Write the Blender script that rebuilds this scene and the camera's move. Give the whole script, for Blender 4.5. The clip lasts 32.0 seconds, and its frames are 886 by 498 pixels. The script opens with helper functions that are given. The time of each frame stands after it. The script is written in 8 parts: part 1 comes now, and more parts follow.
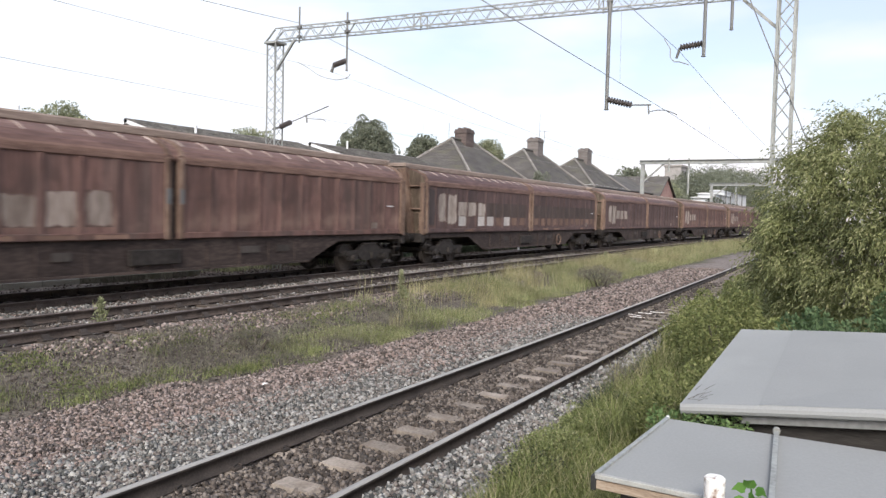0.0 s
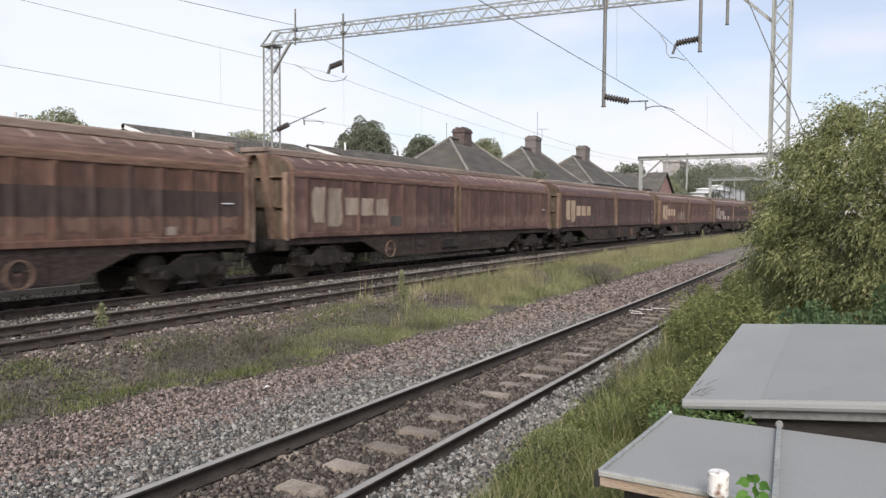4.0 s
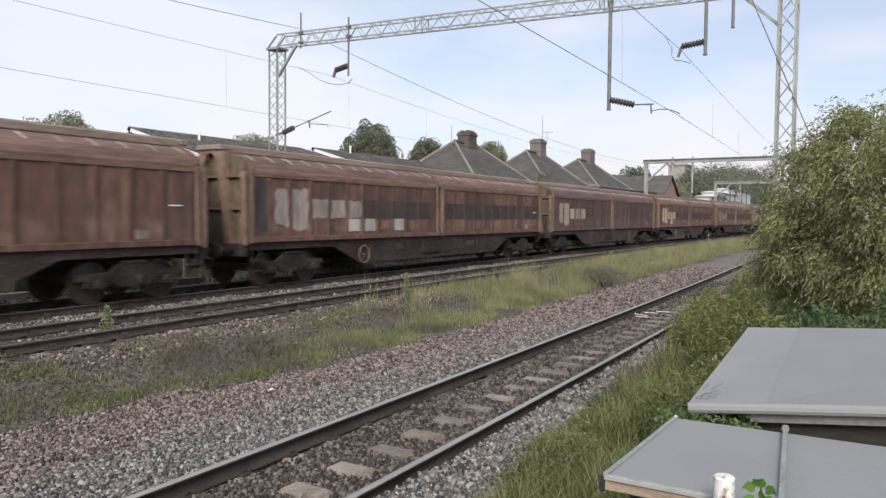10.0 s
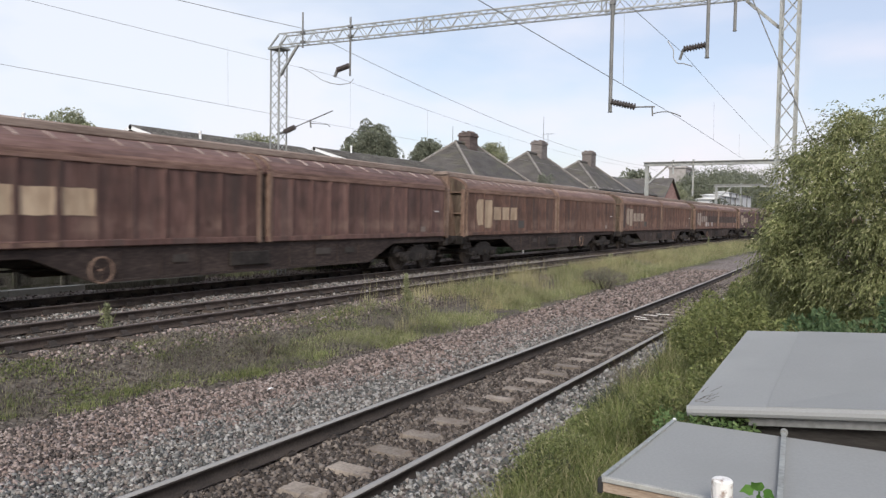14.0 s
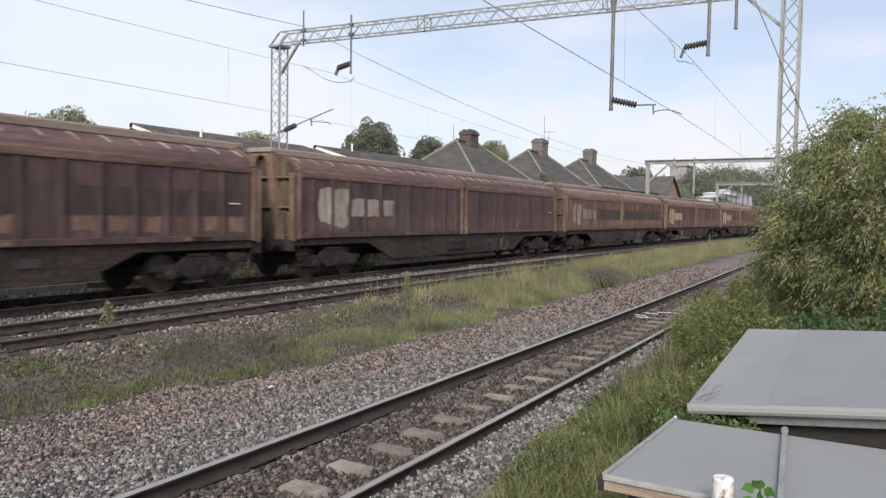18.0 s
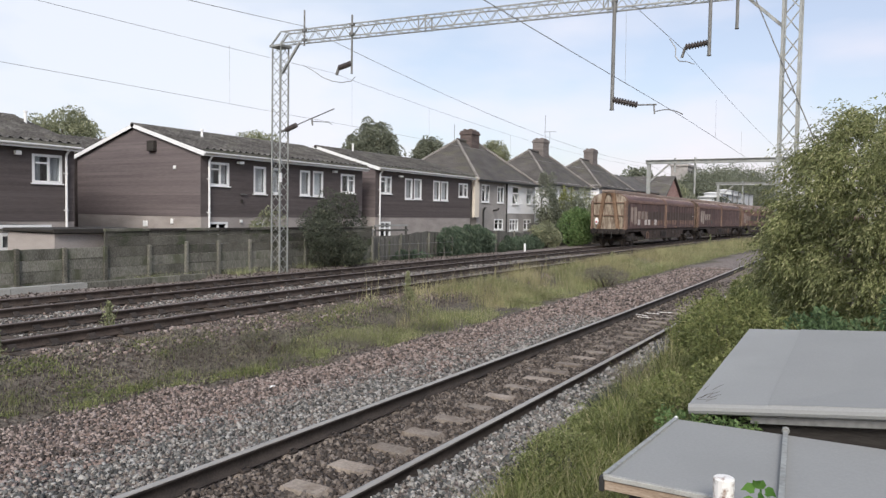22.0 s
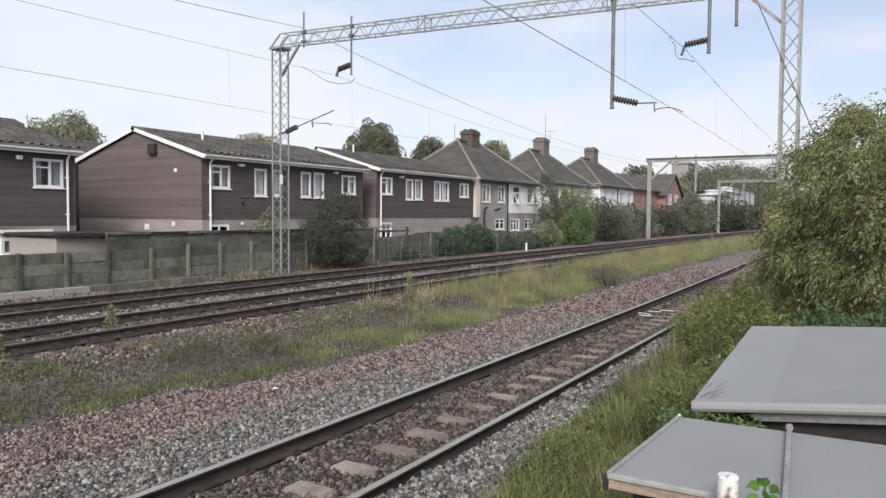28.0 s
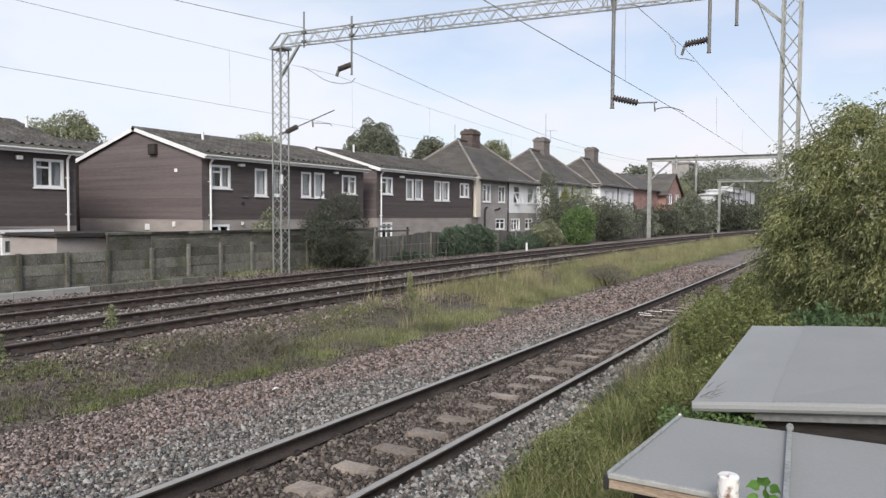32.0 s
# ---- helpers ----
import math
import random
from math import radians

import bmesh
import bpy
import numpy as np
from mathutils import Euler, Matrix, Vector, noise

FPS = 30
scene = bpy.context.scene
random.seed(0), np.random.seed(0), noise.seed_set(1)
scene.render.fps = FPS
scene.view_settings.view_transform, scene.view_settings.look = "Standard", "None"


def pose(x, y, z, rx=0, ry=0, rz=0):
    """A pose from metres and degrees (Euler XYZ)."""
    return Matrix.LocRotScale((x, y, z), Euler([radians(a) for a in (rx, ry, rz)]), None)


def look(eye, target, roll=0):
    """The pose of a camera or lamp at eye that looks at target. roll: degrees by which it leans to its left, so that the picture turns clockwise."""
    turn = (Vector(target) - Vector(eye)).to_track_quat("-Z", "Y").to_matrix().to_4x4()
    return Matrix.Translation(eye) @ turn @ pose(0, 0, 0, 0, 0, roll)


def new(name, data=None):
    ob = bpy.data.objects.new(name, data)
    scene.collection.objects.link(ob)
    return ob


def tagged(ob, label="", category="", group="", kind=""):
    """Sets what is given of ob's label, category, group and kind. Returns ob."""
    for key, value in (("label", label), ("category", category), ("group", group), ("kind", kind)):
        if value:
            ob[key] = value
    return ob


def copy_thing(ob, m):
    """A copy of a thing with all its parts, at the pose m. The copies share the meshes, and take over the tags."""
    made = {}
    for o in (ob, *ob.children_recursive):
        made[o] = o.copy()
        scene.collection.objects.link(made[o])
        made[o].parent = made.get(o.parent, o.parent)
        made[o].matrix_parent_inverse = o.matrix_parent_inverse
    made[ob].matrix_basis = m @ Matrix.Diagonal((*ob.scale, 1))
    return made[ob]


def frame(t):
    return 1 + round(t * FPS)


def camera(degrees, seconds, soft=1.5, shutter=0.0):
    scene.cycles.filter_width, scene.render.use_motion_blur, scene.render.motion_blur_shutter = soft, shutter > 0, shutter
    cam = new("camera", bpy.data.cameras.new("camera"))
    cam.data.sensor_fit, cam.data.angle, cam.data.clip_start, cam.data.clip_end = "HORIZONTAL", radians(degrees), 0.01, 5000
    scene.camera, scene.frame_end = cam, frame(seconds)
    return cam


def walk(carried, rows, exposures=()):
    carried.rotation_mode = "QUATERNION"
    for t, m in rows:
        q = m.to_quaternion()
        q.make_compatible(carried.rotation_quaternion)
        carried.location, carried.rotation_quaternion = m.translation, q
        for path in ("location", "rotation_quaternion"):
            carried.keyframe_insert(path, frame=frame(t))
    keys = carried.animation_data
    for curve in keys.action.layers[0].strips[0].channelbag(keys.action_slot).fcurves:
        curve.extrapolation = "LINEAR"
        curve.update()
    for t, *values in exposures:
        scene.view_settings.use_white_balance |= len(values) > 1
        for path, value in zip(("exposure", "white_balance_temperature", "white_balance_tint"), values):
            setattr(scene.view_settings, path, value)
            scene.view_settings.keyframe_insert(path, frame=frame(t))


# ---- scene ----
EYE = (0.0, 0.0, 2.285)
cam = camera(62.58, 32.0, soft=1.38, shutter=0.3)
walk(cam, [
    (0, pose(*EYE, 87.191, -1.408, -59.584)),
    (0.5, pose(*EYE, 87.153, -1.060, -59.618)),
    (1, pose(*EYE, 87.122, -0.856, -59.541)),
    (1.5, pose(*EYE, 87.118, -0.734, -59.604)),
    (2, pose(*EYE, 87.125, -0.614, -59.707)),
    (2.5, pose(*EYE, 87.121, -0.584, -59.797)),
    (3, pose(*EYE, 87.122, -0.548, -59.789)),
    (3.5, pose(*EYE, 87.131, -0.452, -59.709)),
    (5.5, pose(*EYE, 87.290, -0.442, -59.517)),
    (6, pose(*EYE, 87.290, -0.492, -59.491)),
    (6.5, pose(*EYE, 87.293, -0.458, -59.455)),
    (7, pose(*EYE, 87.313, -0.493, -59.413)),
    (7.5, pose(*EYE, 87.350, -0.458, -59.388)),
    (8, pose(*EYE, 87.351, -0.437, -59.352)),
    (8.5, pose(*EYE, 87.370, -0.487, -59.331)),
    (9, pose(*EYE, 87.397, -0.507, -59.282)),
    (9.5, pose(*EYE, 87.411, -0.455, -59.268)),
    (10, pose(*EYE, 87.411, -0.455, -59.268)),
    (10.5, pose(*EYE, 87.411, -0.455, -59.268)),
    (11, pose(*EYE, 87.436, -0.816, -59.229)),
    (11.5, pose(*EYE, 87.447, -0.922, -59.230)),
    (12, pose(*EYE, 87.449, -0.948, -59.230)),
    (12.5, pose(*EYE, 87.458, -0.964, -59.221)),
    (13, pose(*EYE, 87.460, -0.945, -59.231)),
    (13.5, pose(*EYE, 87.466, -0.935, -59.237)),
    (14, pose(*EYE, 87.465, -0.948, -59.242)),
    (14.5, pose(*EYE, 87.457, -0.971, -59.226)),
    (16.5, pose(*EYE, 87.451, -0.978, -59.202)),
    (17, pose(*EYE, 87.400, -0.979, -59.195)),
    (17.5, pose(*EYE, 87.331, -0.974, -59.179)),
    (18, pose(*EYE, 87.318, -0.942, -59.179)),
    (18.5, pose(*EYE, 87.313, -0.936, -59.169)),
    (19, pose(*EYE, 87.312, -0.945, -59.145)),
    (19.5, pose(*EYE, 87.307, -0.959, -59.137)),
    (20, pose(*EYE, 87.307, -0.959, -59.137)),
    (20.5, pose(*EYE, 87.307, -0.959, -59.137)),
    (21, pose(*EYE, 87.316, -0.965, -59.137)),
    (21.5, pose(*EYE, 87.307, -0.959, -59.137)),
    (22, pose(*EYE, 87.305, -0.962, -59.114)),
    (22.5, pose(*EYE, 87.302, -0.956, -59.113)),
    (23, pose(*EYE, 87.306, -0.947, -59.114)),
    (23.5, pose(*EYE, 87.311, -0.940, -59.102)),
    (24, pose(*EYE, 87.310, -0.940, -59.088)),
    (24.5, pose(*EYE, 87.310, -0.940, -59.088)),
    (25, pose(*EYE, 87.293, -0.483, -59.085)),
    (25.5, pose(*EYE, 87.293, -0.483, -59.085)),
    (27.5, pose(*EYE, 87.326, -0.356, -59.042)),
    (28, pose(*EYE, 87.325, -0.378, -59.024)),
    (28.5, pose(*EYE, 87.324, -0.402, -59.024)),
    (29, pose(*EYE, 87.312, -0.358, -59.019)),
    (29.5, pose(*EYE, 87.308, -0.366, -59.014)),
    (30, pose(*EYE, 87.304, -0.358, -59.004)),
    (30.5, pose(*EYE, 87.304, -0.353, -58.995)),
    (31, pose(*EYE, 87.312, -0.339, -58.992)),
    (31.5, pose(*EYE, 87.312, -0.349, -58.992)),
    (32, pose(*EYE, 87.313, -0.340, -59.000)),
], exposures=[(0.0, 0.62, 6450, 10), (1.0, 0.52, 6560, 10), (2.0, 0.46, 6600, 10), (3.5, 0.37, 6600, 10), (5.5, 0.30, 6500, 10), (8.0, 0.28, 6460, 10), (32.0, 0.27, 6460, 10)])

# ---- light ----
SUN_AZ, SUN_EL = radians(204), radians(37)
world = bpy.data.worlds.new("overcast_sky")
scene.world = world
world.use_nodes = True
wn, wl = world.node_tree.nodes, world.node_tree.links
wn.clear()
w_out, w_bg = wn.new("ShaderNodeOutputWorld"), wn.new("ShaderNodeBackground")
w_sky = wn.new("ShaderNodeTexSky")
w_sky.sky_type, w_sky.sun_disc = "NISHITA", False
w_sky.sun_elevation, w_sky.sun_rotation = SUN_EL, radians(90) - SUN_AZ
w_sky.air_density, w_sky.dust_density = 1.0, 2.0
w_co = wn.new("ShaderNodeTexCoord")
w_map = wn.new("ShaderNodeMapping")
w_map.inputs["Scale"].default_value = (1.6, 1.6, 4.5)
w_noise = wn.new("ShaderNodeTexNoise")
w_noise.inputs["Scale"].default_value, w_noise.inputs["Detail"].default_value = 1.9, 5
w_noise.inputs["Roughness"].default_value = 0.45
w_ramp = wn.new("ShaderNodeValToRGB")
w_ramp.color_ramp.elements[0].position, w_ramp.color_ramp.elements[0].color = 0.42, (0.32, 0.32, 0.32, 1)
w_ramp.color_ramp.elements[1].position, w_ramp.color_ramp.elements[1].color = 0.70, (0.88, 0.88, 0.88, 1)
w_mix = wn.new("ShaderNodeMixRGB")
wl.new(w_co.outputs["Generated"], w_map.inputs["Vector"])
wl.new(w_map.outputs["Vector"], w_noise.inputs["Vector"])
# thin bright cloud towards one side and along the horizon
w_dot = wn.new("ShaderNodeVectorMath")
w_dot.operation = "DOT_PRODUCT"
w_dot.inputs[1].default_value = (0.0, 0.75, -0.75)
wl.new(w_co.outputs["Generated"], w_dot.inputs[0])
w_add = wn.new("ShaderNodeMath")
w_add.operation = "MULTIPLY_ADD"
w_add.inputs[1].default_value = 0.42
wl.new(w_dot.outputs["Value"], w_add.inputs[0])
wl.new(w_noise.outputs["Fac"], w_add.inputs[2])
wl.new(w_add.outputs[0], w_ramp.inputs["Fac"])
# the cloud is bluish white on one side and faintly pink low down on the other
w_side = wn.new("ShaderNodeVectorMath")
w_side.operation = "DOT_PRODUCT"
w_side.inputs[1].default_value = (0.36, -0.60, -1.6)
wl.new(w_co.outputs["Generated"], w_side.inputs[0])
w_half = wn.new("ShaderNodeMath")
w_half.operation, w_half.use_clamp = "ADD", True
w_half.inputs[1].default_value = 0.5
wl.new(w_side.outputs["Value"], w_half.inputs[0])
w_tint = wn.new("ShaderNodeMixRGB")
w_tint.inputs[1].default_value, w_tint.inputs[2].default_value = (5.68, 5.86, 6.34, 1), (6.75, 5.72, 6.22, 1)
wl.new(w_half.outputs[0], w_tint.inputs[0])
wl.new(w_tint.outputs["Color"], w_mix.inputs[2])
wl.new(w_ramp.outputs["Color"], w_mix.inputs[0])
wl.new(w_sky.outputs["Color"], w_mix.inputs[1])
wl.new(w_mix.outputs["Color"], w_bg.inputs["Color"])
w_bg.inputs["Strength"].default_value = 0.135
wl.new(w_bg.outputs["Background"], w_out.inputs["Surface"])

sun = new("sun", bpy.data.lights.new("sun", "SUN"))
sun.data.energy, sun.data.angle, sun.data.color = 2.45, radians(25), (1.0, 0.955, 0.89)
sun.matrix_world = look((0, 0, 40), (-math.cos(SUN_AZ) * math.cos(SUN_EL), -math.sin(SUN_AZ) * math.cos(SUN_EL), 40 - math.sin(SUN_EL)))

# ---- materials ----


def material(name, colors, rough=0.8, metal=0.0, fine=40.0, coarse=1.5, bump=0.3, depth=0.01, stretch=(1, 1, 1),
             spread=0.0, island=0.0, stain=None, stain_scale=0.6, stain_amount=0.5, spec=0.3):
    """Procedural surface: colours mixed by noise of two sizes, a stain with its own outline, and fine relief.
    spread and island vary the brightness from piece to piece."""
    m = bpy.data.materials.new(name)
    m.use_nodes = True
    n, l = m.node_tree.nodes, m.node_tree.links
    bsdf = n["Principled BSDF"]
    bsdf.inputs["Roughness"].default_value, bsdf.inputs["Metallic"].default_value = rough, metal
    bsdf.inputs["Specular IOR Level"].default_value = spec
    co, mp = n.new("ShaderNodeTexCoord"), n.new("ShaderNodeMapping")
    mp.inputs["Scale"].default_value = stretch
    l.new(co.outputs["Object"], mp.inputs["Vector"])
    info = n.new("ShaderNodeObjectInfo")
    shift = n.new("ShaderNodeVectorMath")
    shift.operation = "MULTIPLY_ADD"
    shift.inputs[1].default_value, shift.inputs[2].default_value = (37.0, 17.0, 29.0), (0, 0, 0)
    l.new(info.outputs["Random"], shift.inputs[0])
    add = n.new("ShaderNodeVectorMath")
    l.new(mp.outputs["Vector"], add.inputs[0])
    l.new(shift.outputs["Vector"], add.inputs[1])
    vec = add.outputs["Vector"]

    def noise_node(scale, detail):
        t = n.new("ShaderNodeTexNoise")
        t.inputs["Scale"].default_value, t.inputs["Detail"].default_value = scale, detail
        l.new(vec, t.inputs["Vector"])
        return t.outputs["Fac"]
    a, b = noise_node(fine, 4), noise_node(coarse, 4)
    both = n.new("ShaderNodeMixRGB")
    both.inputs[0].default_value = 0.5
    l.new(a, both.inputs[1])
    l.new(b, both.inputs[2])
    ramp = n.new("ShaderNodeValToRGB")
    e = ramp.color_ramp.elements
    while len(e) < len(colors):
        e.new(0.5)
    for i, c in enumerate(colors):
        e[i].position, e[i].color = 0.36 + 0.28 * i / max(1, len(colors) - 1), (*c, 1)
    l.new(both.outputs["Color"], ramp.inputs["Fac"])
    col = ramp.outputs["Color"]
    if stain:
        s = noise_node(stain_scale, 6)
        sr = n.new("ShaderNodeValToRGB")
        sr.color_ramp.elements[0].position, sr.color_ramp.elements[1].position = 0.5, 0.66
        l.new(s, sr.inputs["Fac"])
        am = n.new("ShaderNodeMath")
        am.operation = "MULTIPLY"
        am.inputs[1].default_value = stain_amount
        l.new(sr.outputs["Color"], am.inputs[0])
        mx = n.new("ShaderNodeMixRGB")
        mx.inputs[2].default_value = (*stain, 1)
        l.new(am.outputs[0], mx.inputs[0])
        l.new(col, mx.inputs[1])
        col = mx.outputs["Color"]
    for amount, src in ((spread, info.outputs["Random"]), (island, None)):
        if amount:
            if src is None:
                src = n.new("ShaderNodeNewGeometry").outputs["Random Per Island"]
            rng = n.new("ShaderNodeMapRange")
            rng.inputs["To Min"].default_value, rng.inputs["To Max"].default_value = 1 - amount, 1 + amount
            l.new(src, rng.inputs["Value"])
            hs = n.new("ShaderNodeHueSaturation")
            l.new(rng.outputs["Result"], hs.inputs["Value"])
            l.new(col, hs.inputs["Color"])
            col = hs.outputs["Color"]
    l.new(col, bsdf.inputs["Base Color"])
    if bump:
        bp = n.new("ShaderNodeBump")
        bp.inputs["Strength"].default_value, bp.inputs["Distance"].default_value = bump, depth
        l.new(both.outputs["Color"], bp.inputs["Height"])
        l.new(bp.outputs["Normal"], bsdf.inputs["Normal"])
    return m


def leaf_material(name, dark, light, dry, amount=0.25, thin=0.42):
    """Leaves: each one its own green, some dry, with light shining through."""
    m = bpy.data.materials.new(name)
    m.use_nodes = True
    n, l = m.node_tree.nodes, m.node_tree.links
    bsdf = n["Principled BSDF"]
    bsdf.inputs["Roughness"].default_value = 0.6
    bsdf.inputs["Specular IOR Level"].default_value = 0.25
    geo = n.new("ShaderNodeNewGeometry")
    ramp = n.new("ShaderNodeValToRGB")
    e = ramp.color_ramp.elements
    e.new(0.5), e.new(0.5)
    for i, (p, c) in enumerate(((0.0, dark), (1 - amount - 0.1, light), (1 - amount, light), (1.0, dry))):
        e[i].position, e[i].color = p, (*c, 1)
    l.new(geo.outputs["Random Per Island"], ramp.inputs["Fac"])
    co = n.new("ShaderNodeTexCoord")
    t = n.new("ShaderNodeTexNoise")
    t.inputs["Scale"].default_value, t.inputs["Detail"].default_value = 0.9, 3
    l.new(co.outputs["Object"], t.inputs["Vector"])
    rng = n.new("ShaderNodeMapRange")
    rng.inputs["From Min"].default_value, rng.inputs["From Max"].default_value = 0.3, 0.7
    rng.inputs["To Min"].default_value, rng.inputs["To Max"].default_value = 0.65, 1.35
    l.new(t.outputs["Fac"], rng.inputs["Value"])
    hs = n.new("ShaderNodeHueSaturation")
    l.new(rng.outputs["Result"], hs.inputs["Value"])
    l.new(ramp.outputs["Color"], hs.inputs["Color"])
    l.new(hs.outputs["Color"], bsdf.inputs["Base Color"])
    tr = n.new("ShaderNodeBsdfTranslucent")
    l.new(hs.outputs["Color"], tr.inputs["Color"])
    mx = n.new("ShaderNodeMixShader")
    mx.inputs[0].default_value = thin
    l.new(bsdf.outputs[0], mx.inputs[1])
    l.new(tr.outputs[0], mx.inputs[2])
    l.new(mx.outputs[0], n["Material Output"].inputs["Surface"])
    return m


def glass_material(name, tint=(0.8, 0.85, 0.9)):
    m = bpy.data.materials.new(name)
    m.use_nodes = True
    b = m.node_tree.nodes["Principled BSDF"]
    b.inputs["Base Color"].default_value = (*tint, 1)
    b.inputs["Roughness"].default_value = 0.03
    b.inputs["Transmission Weight"].default_value = 1.0
    b.inputs["IOR"].default_value = 1.45
    return m




def stone_material(name, tones):
    """Broken stone: each piece takes one of several tones, with grain and dust on it."""
    m = material(name, [(0.72, 0.70, 0.68), (0.88, 0.87, 0.86), (1.0, 1.0, 1.0)], 0.9, fine=70, coarse=9, bump=0.4, depth=0.004)
    n, l = m.node_tree.nodes, m.node_tree.links
    bsdf = n["Principled BSDF"]
    grain = bsdf.inputs["Base Color"].links[0].from_socket
    ramp = n.new("ShaderNodeValToRGB")
    ramp.color_ramp.interpolation = "CONSTANT"
    e = ramp.color_ramp.elements
    while len(e) < len(tones):
        e.new(0.5)
    for i, c in enumerate(tones):
        e[i].position, e[i].color = i / len(tones), (*c, 1)
    l.new(n.new("ShaderNodeNewGeometry").outputs["Random Per Island"], ramp.inputs["Fac"])
    mx = n.new("ShaderNodeMixRGB")
    mx.blend_type = "MULTIPLY"
    mx.inputs[0].default_value = 1.0
    l.new(ramp.outputs["Color"], mx.inputs[1])
    l.new(grain, mx.inputs[2])
    l.new(mx.outputs["Color"], bsdf.inputs["Base Color"])
    return m


STONE = stone_material("pinkish_ballast_stone", [(0.06, 0.049, 0.043), (0.26, 0.210, 0.188), (0.17, 0.132, 0.116), (0.335, 0.272, 0.248), (0.10, 0.085, 0.077), (0.255, 0.192, 0.170), (0.39, 0.328, 0.302), (0.125, 0.108, 0.100)])
STONE_GREY = stone_material("grey_ballast_stone", [(0.06, 0.059, 0.057), (0.235, 0.230, 0.218), (0.14, 0.141, 0.136), (0.33, 0.320, 0.304), (0.185, 0.163, 0.148), (0.10, 0.103, 0.100), (0.41, 0.398, 0.378), (0.25, 0.226, 0.206)])
STONE_DARK = stone_material("brown_ballast_stone", [(0.05, 0.041, 0.036), (0.132, 0.110, 0.095), (0.086, 0.071, 0.061), (0.22, 0.190, 0.168), (0.072, 0.063, 0.057), (0.165, 0.140, 0.123)])
RAIL_SIDE = material("rusted_rail_steel", [(0.026, 0.022, 0.020), (0.045, 0.037, 0.033), (0.070, 0.057, 0.050)], 0.8, 0.1, fine=50, coarse=3, bump=0.3, depth=0.003)
RAIL_TOP = material("worn_rail_head", [(0.29, 0.275, 0.26), (0.39, 0.375, 0.355)], 0.6, 0.15, fine=30, coarse=2, bump=0.1, depth=0.002, stretch=(0.2, 4, 4))
RAIL_SIDE_RUSTY = material("brown_rusted_rail_side", [(0.036, 0.028, 0.024), (0.060, 0.046, 0.039), (0.095, 0.073, 0.062)], 0.85, 0.05, fine=50, coarse=3, bump=0.3, depth=0.003)
RAIL_TOP_RUSTY = material("dull_rail_head", [(0.15, 0.12, 0.11), (0.25, 0.21, 0.19)], 0.5, 0.6, fine=30, coarse=2, bump=0.1, depth=0.002, stretch=(0.2, 4, 4))
CONCRETE = material("sleeper_concrete", [(0.15, 0.125, 0.105), (0.245, 0.208, 0.175), (0.32, 0.275, 0.235)], 0.92, fine=35, coarse=3, bump=0.35, depth=0.006, spread=0.2, stain=(0.16, 0.12, 0.09), stain_scale=4)
TIMBER_SLEEPER = material("tarred_timber", [(0.045, 0.035, 0.028), (0.10, 0.08, 0.065)], 0.95, fine=30, coarse=3, bump=0.5, depth=0.01, stretch=(6, 1, 6), spread=0.25)
FENCE_CONCRETE = material("mossy_fence_concrete", [(0.088, 0.086, 0.071), (0.165, 0.160, 0.136), (0.250, 0.241, 0.213)], 0.95, fine=22, coarse=1.1, bump=0.35, depth=0.006, stretch=(1.6, 1.6, 0.7), spread=0.24, stain=(0.058, 0.066, 0.036), stain_scale=1.1, stain_amount=0.8)
FENCE_DARK = material("dark_mossy_panel", [(0.055, 0.053, 0.044), (0.104, 0.100, 0.084), (0.165, 0.158, 0.135)], 0.95, fine=25, coarse=1.3, bump=0.4, depth=0.006, spread=0.2, stain=(0.05, 0.065, 0.03), stain_scale=1.4, stain_amount=0.7)
FENCE_WOOD = material("weathered_fence_boards", [(0.072, 0.070, 0.062), (0.118, 0.114, 0.102), (0.165, 0.160, 0.145)], 0.9, fine=30, coarse=2, bump=0.5, depth=0.006, stretch=(8, 8, 1), spread=0.25)
PLANK_PALE = material("pale_weathered_plank", [(0.26, 0.26, 0.245), (0.38, 0.38, 0.36)], 0.9, fine=30, coarse=2, bump=0.4, depth=0.005, stretch=(1, 6, 6), spread=0.15)
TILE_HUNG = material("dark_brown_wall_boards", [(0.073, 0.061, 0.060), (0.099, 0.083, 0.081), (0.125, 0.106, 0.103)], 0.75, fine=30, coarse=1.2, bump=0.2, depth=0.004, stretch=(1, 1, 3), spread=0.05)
# gable copy of the wall boards, the stronger side light painted in as paler brown
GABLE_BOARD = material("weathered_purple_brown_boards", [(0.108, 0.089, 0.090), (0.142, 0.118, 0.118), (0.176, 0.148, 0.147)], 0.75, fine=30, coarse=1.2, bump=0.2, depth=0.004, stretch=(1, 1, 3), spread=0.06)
BRICK_GREY = material("greyish_pink_brick", [(0.25, 0.222, 0.208), (0.325, 0.293, 0.276), (0.385, 0.35, 0.33)], 0.9, fine=26, coarse=1.0, bump=0.35, depth=0.004, stretch=(1, 1, 2.6))
ROOF_TILE = material("dark_concrete_roof_tile", [(0.048, 0.045, 0.043), (0.105, 0.099, 0.094), (0.185, 0.176, 0.166)], 0.85, fine=13, coarse=1.2, bump=0.5, depth=0.015, stain=(0.135, 0.132, 0.10), stain_scale=1.6, stain_amount=0.3, spread=0.1)
HIP_TILE = material("mortared_hip_tile", [(0.16, 0.145, 0.132), (0.24, 0.222, 0.205), (0.31, 0.29, 0.27)], 0.9, fine=20, coarse=2, bump=0.4, depth=0.006)
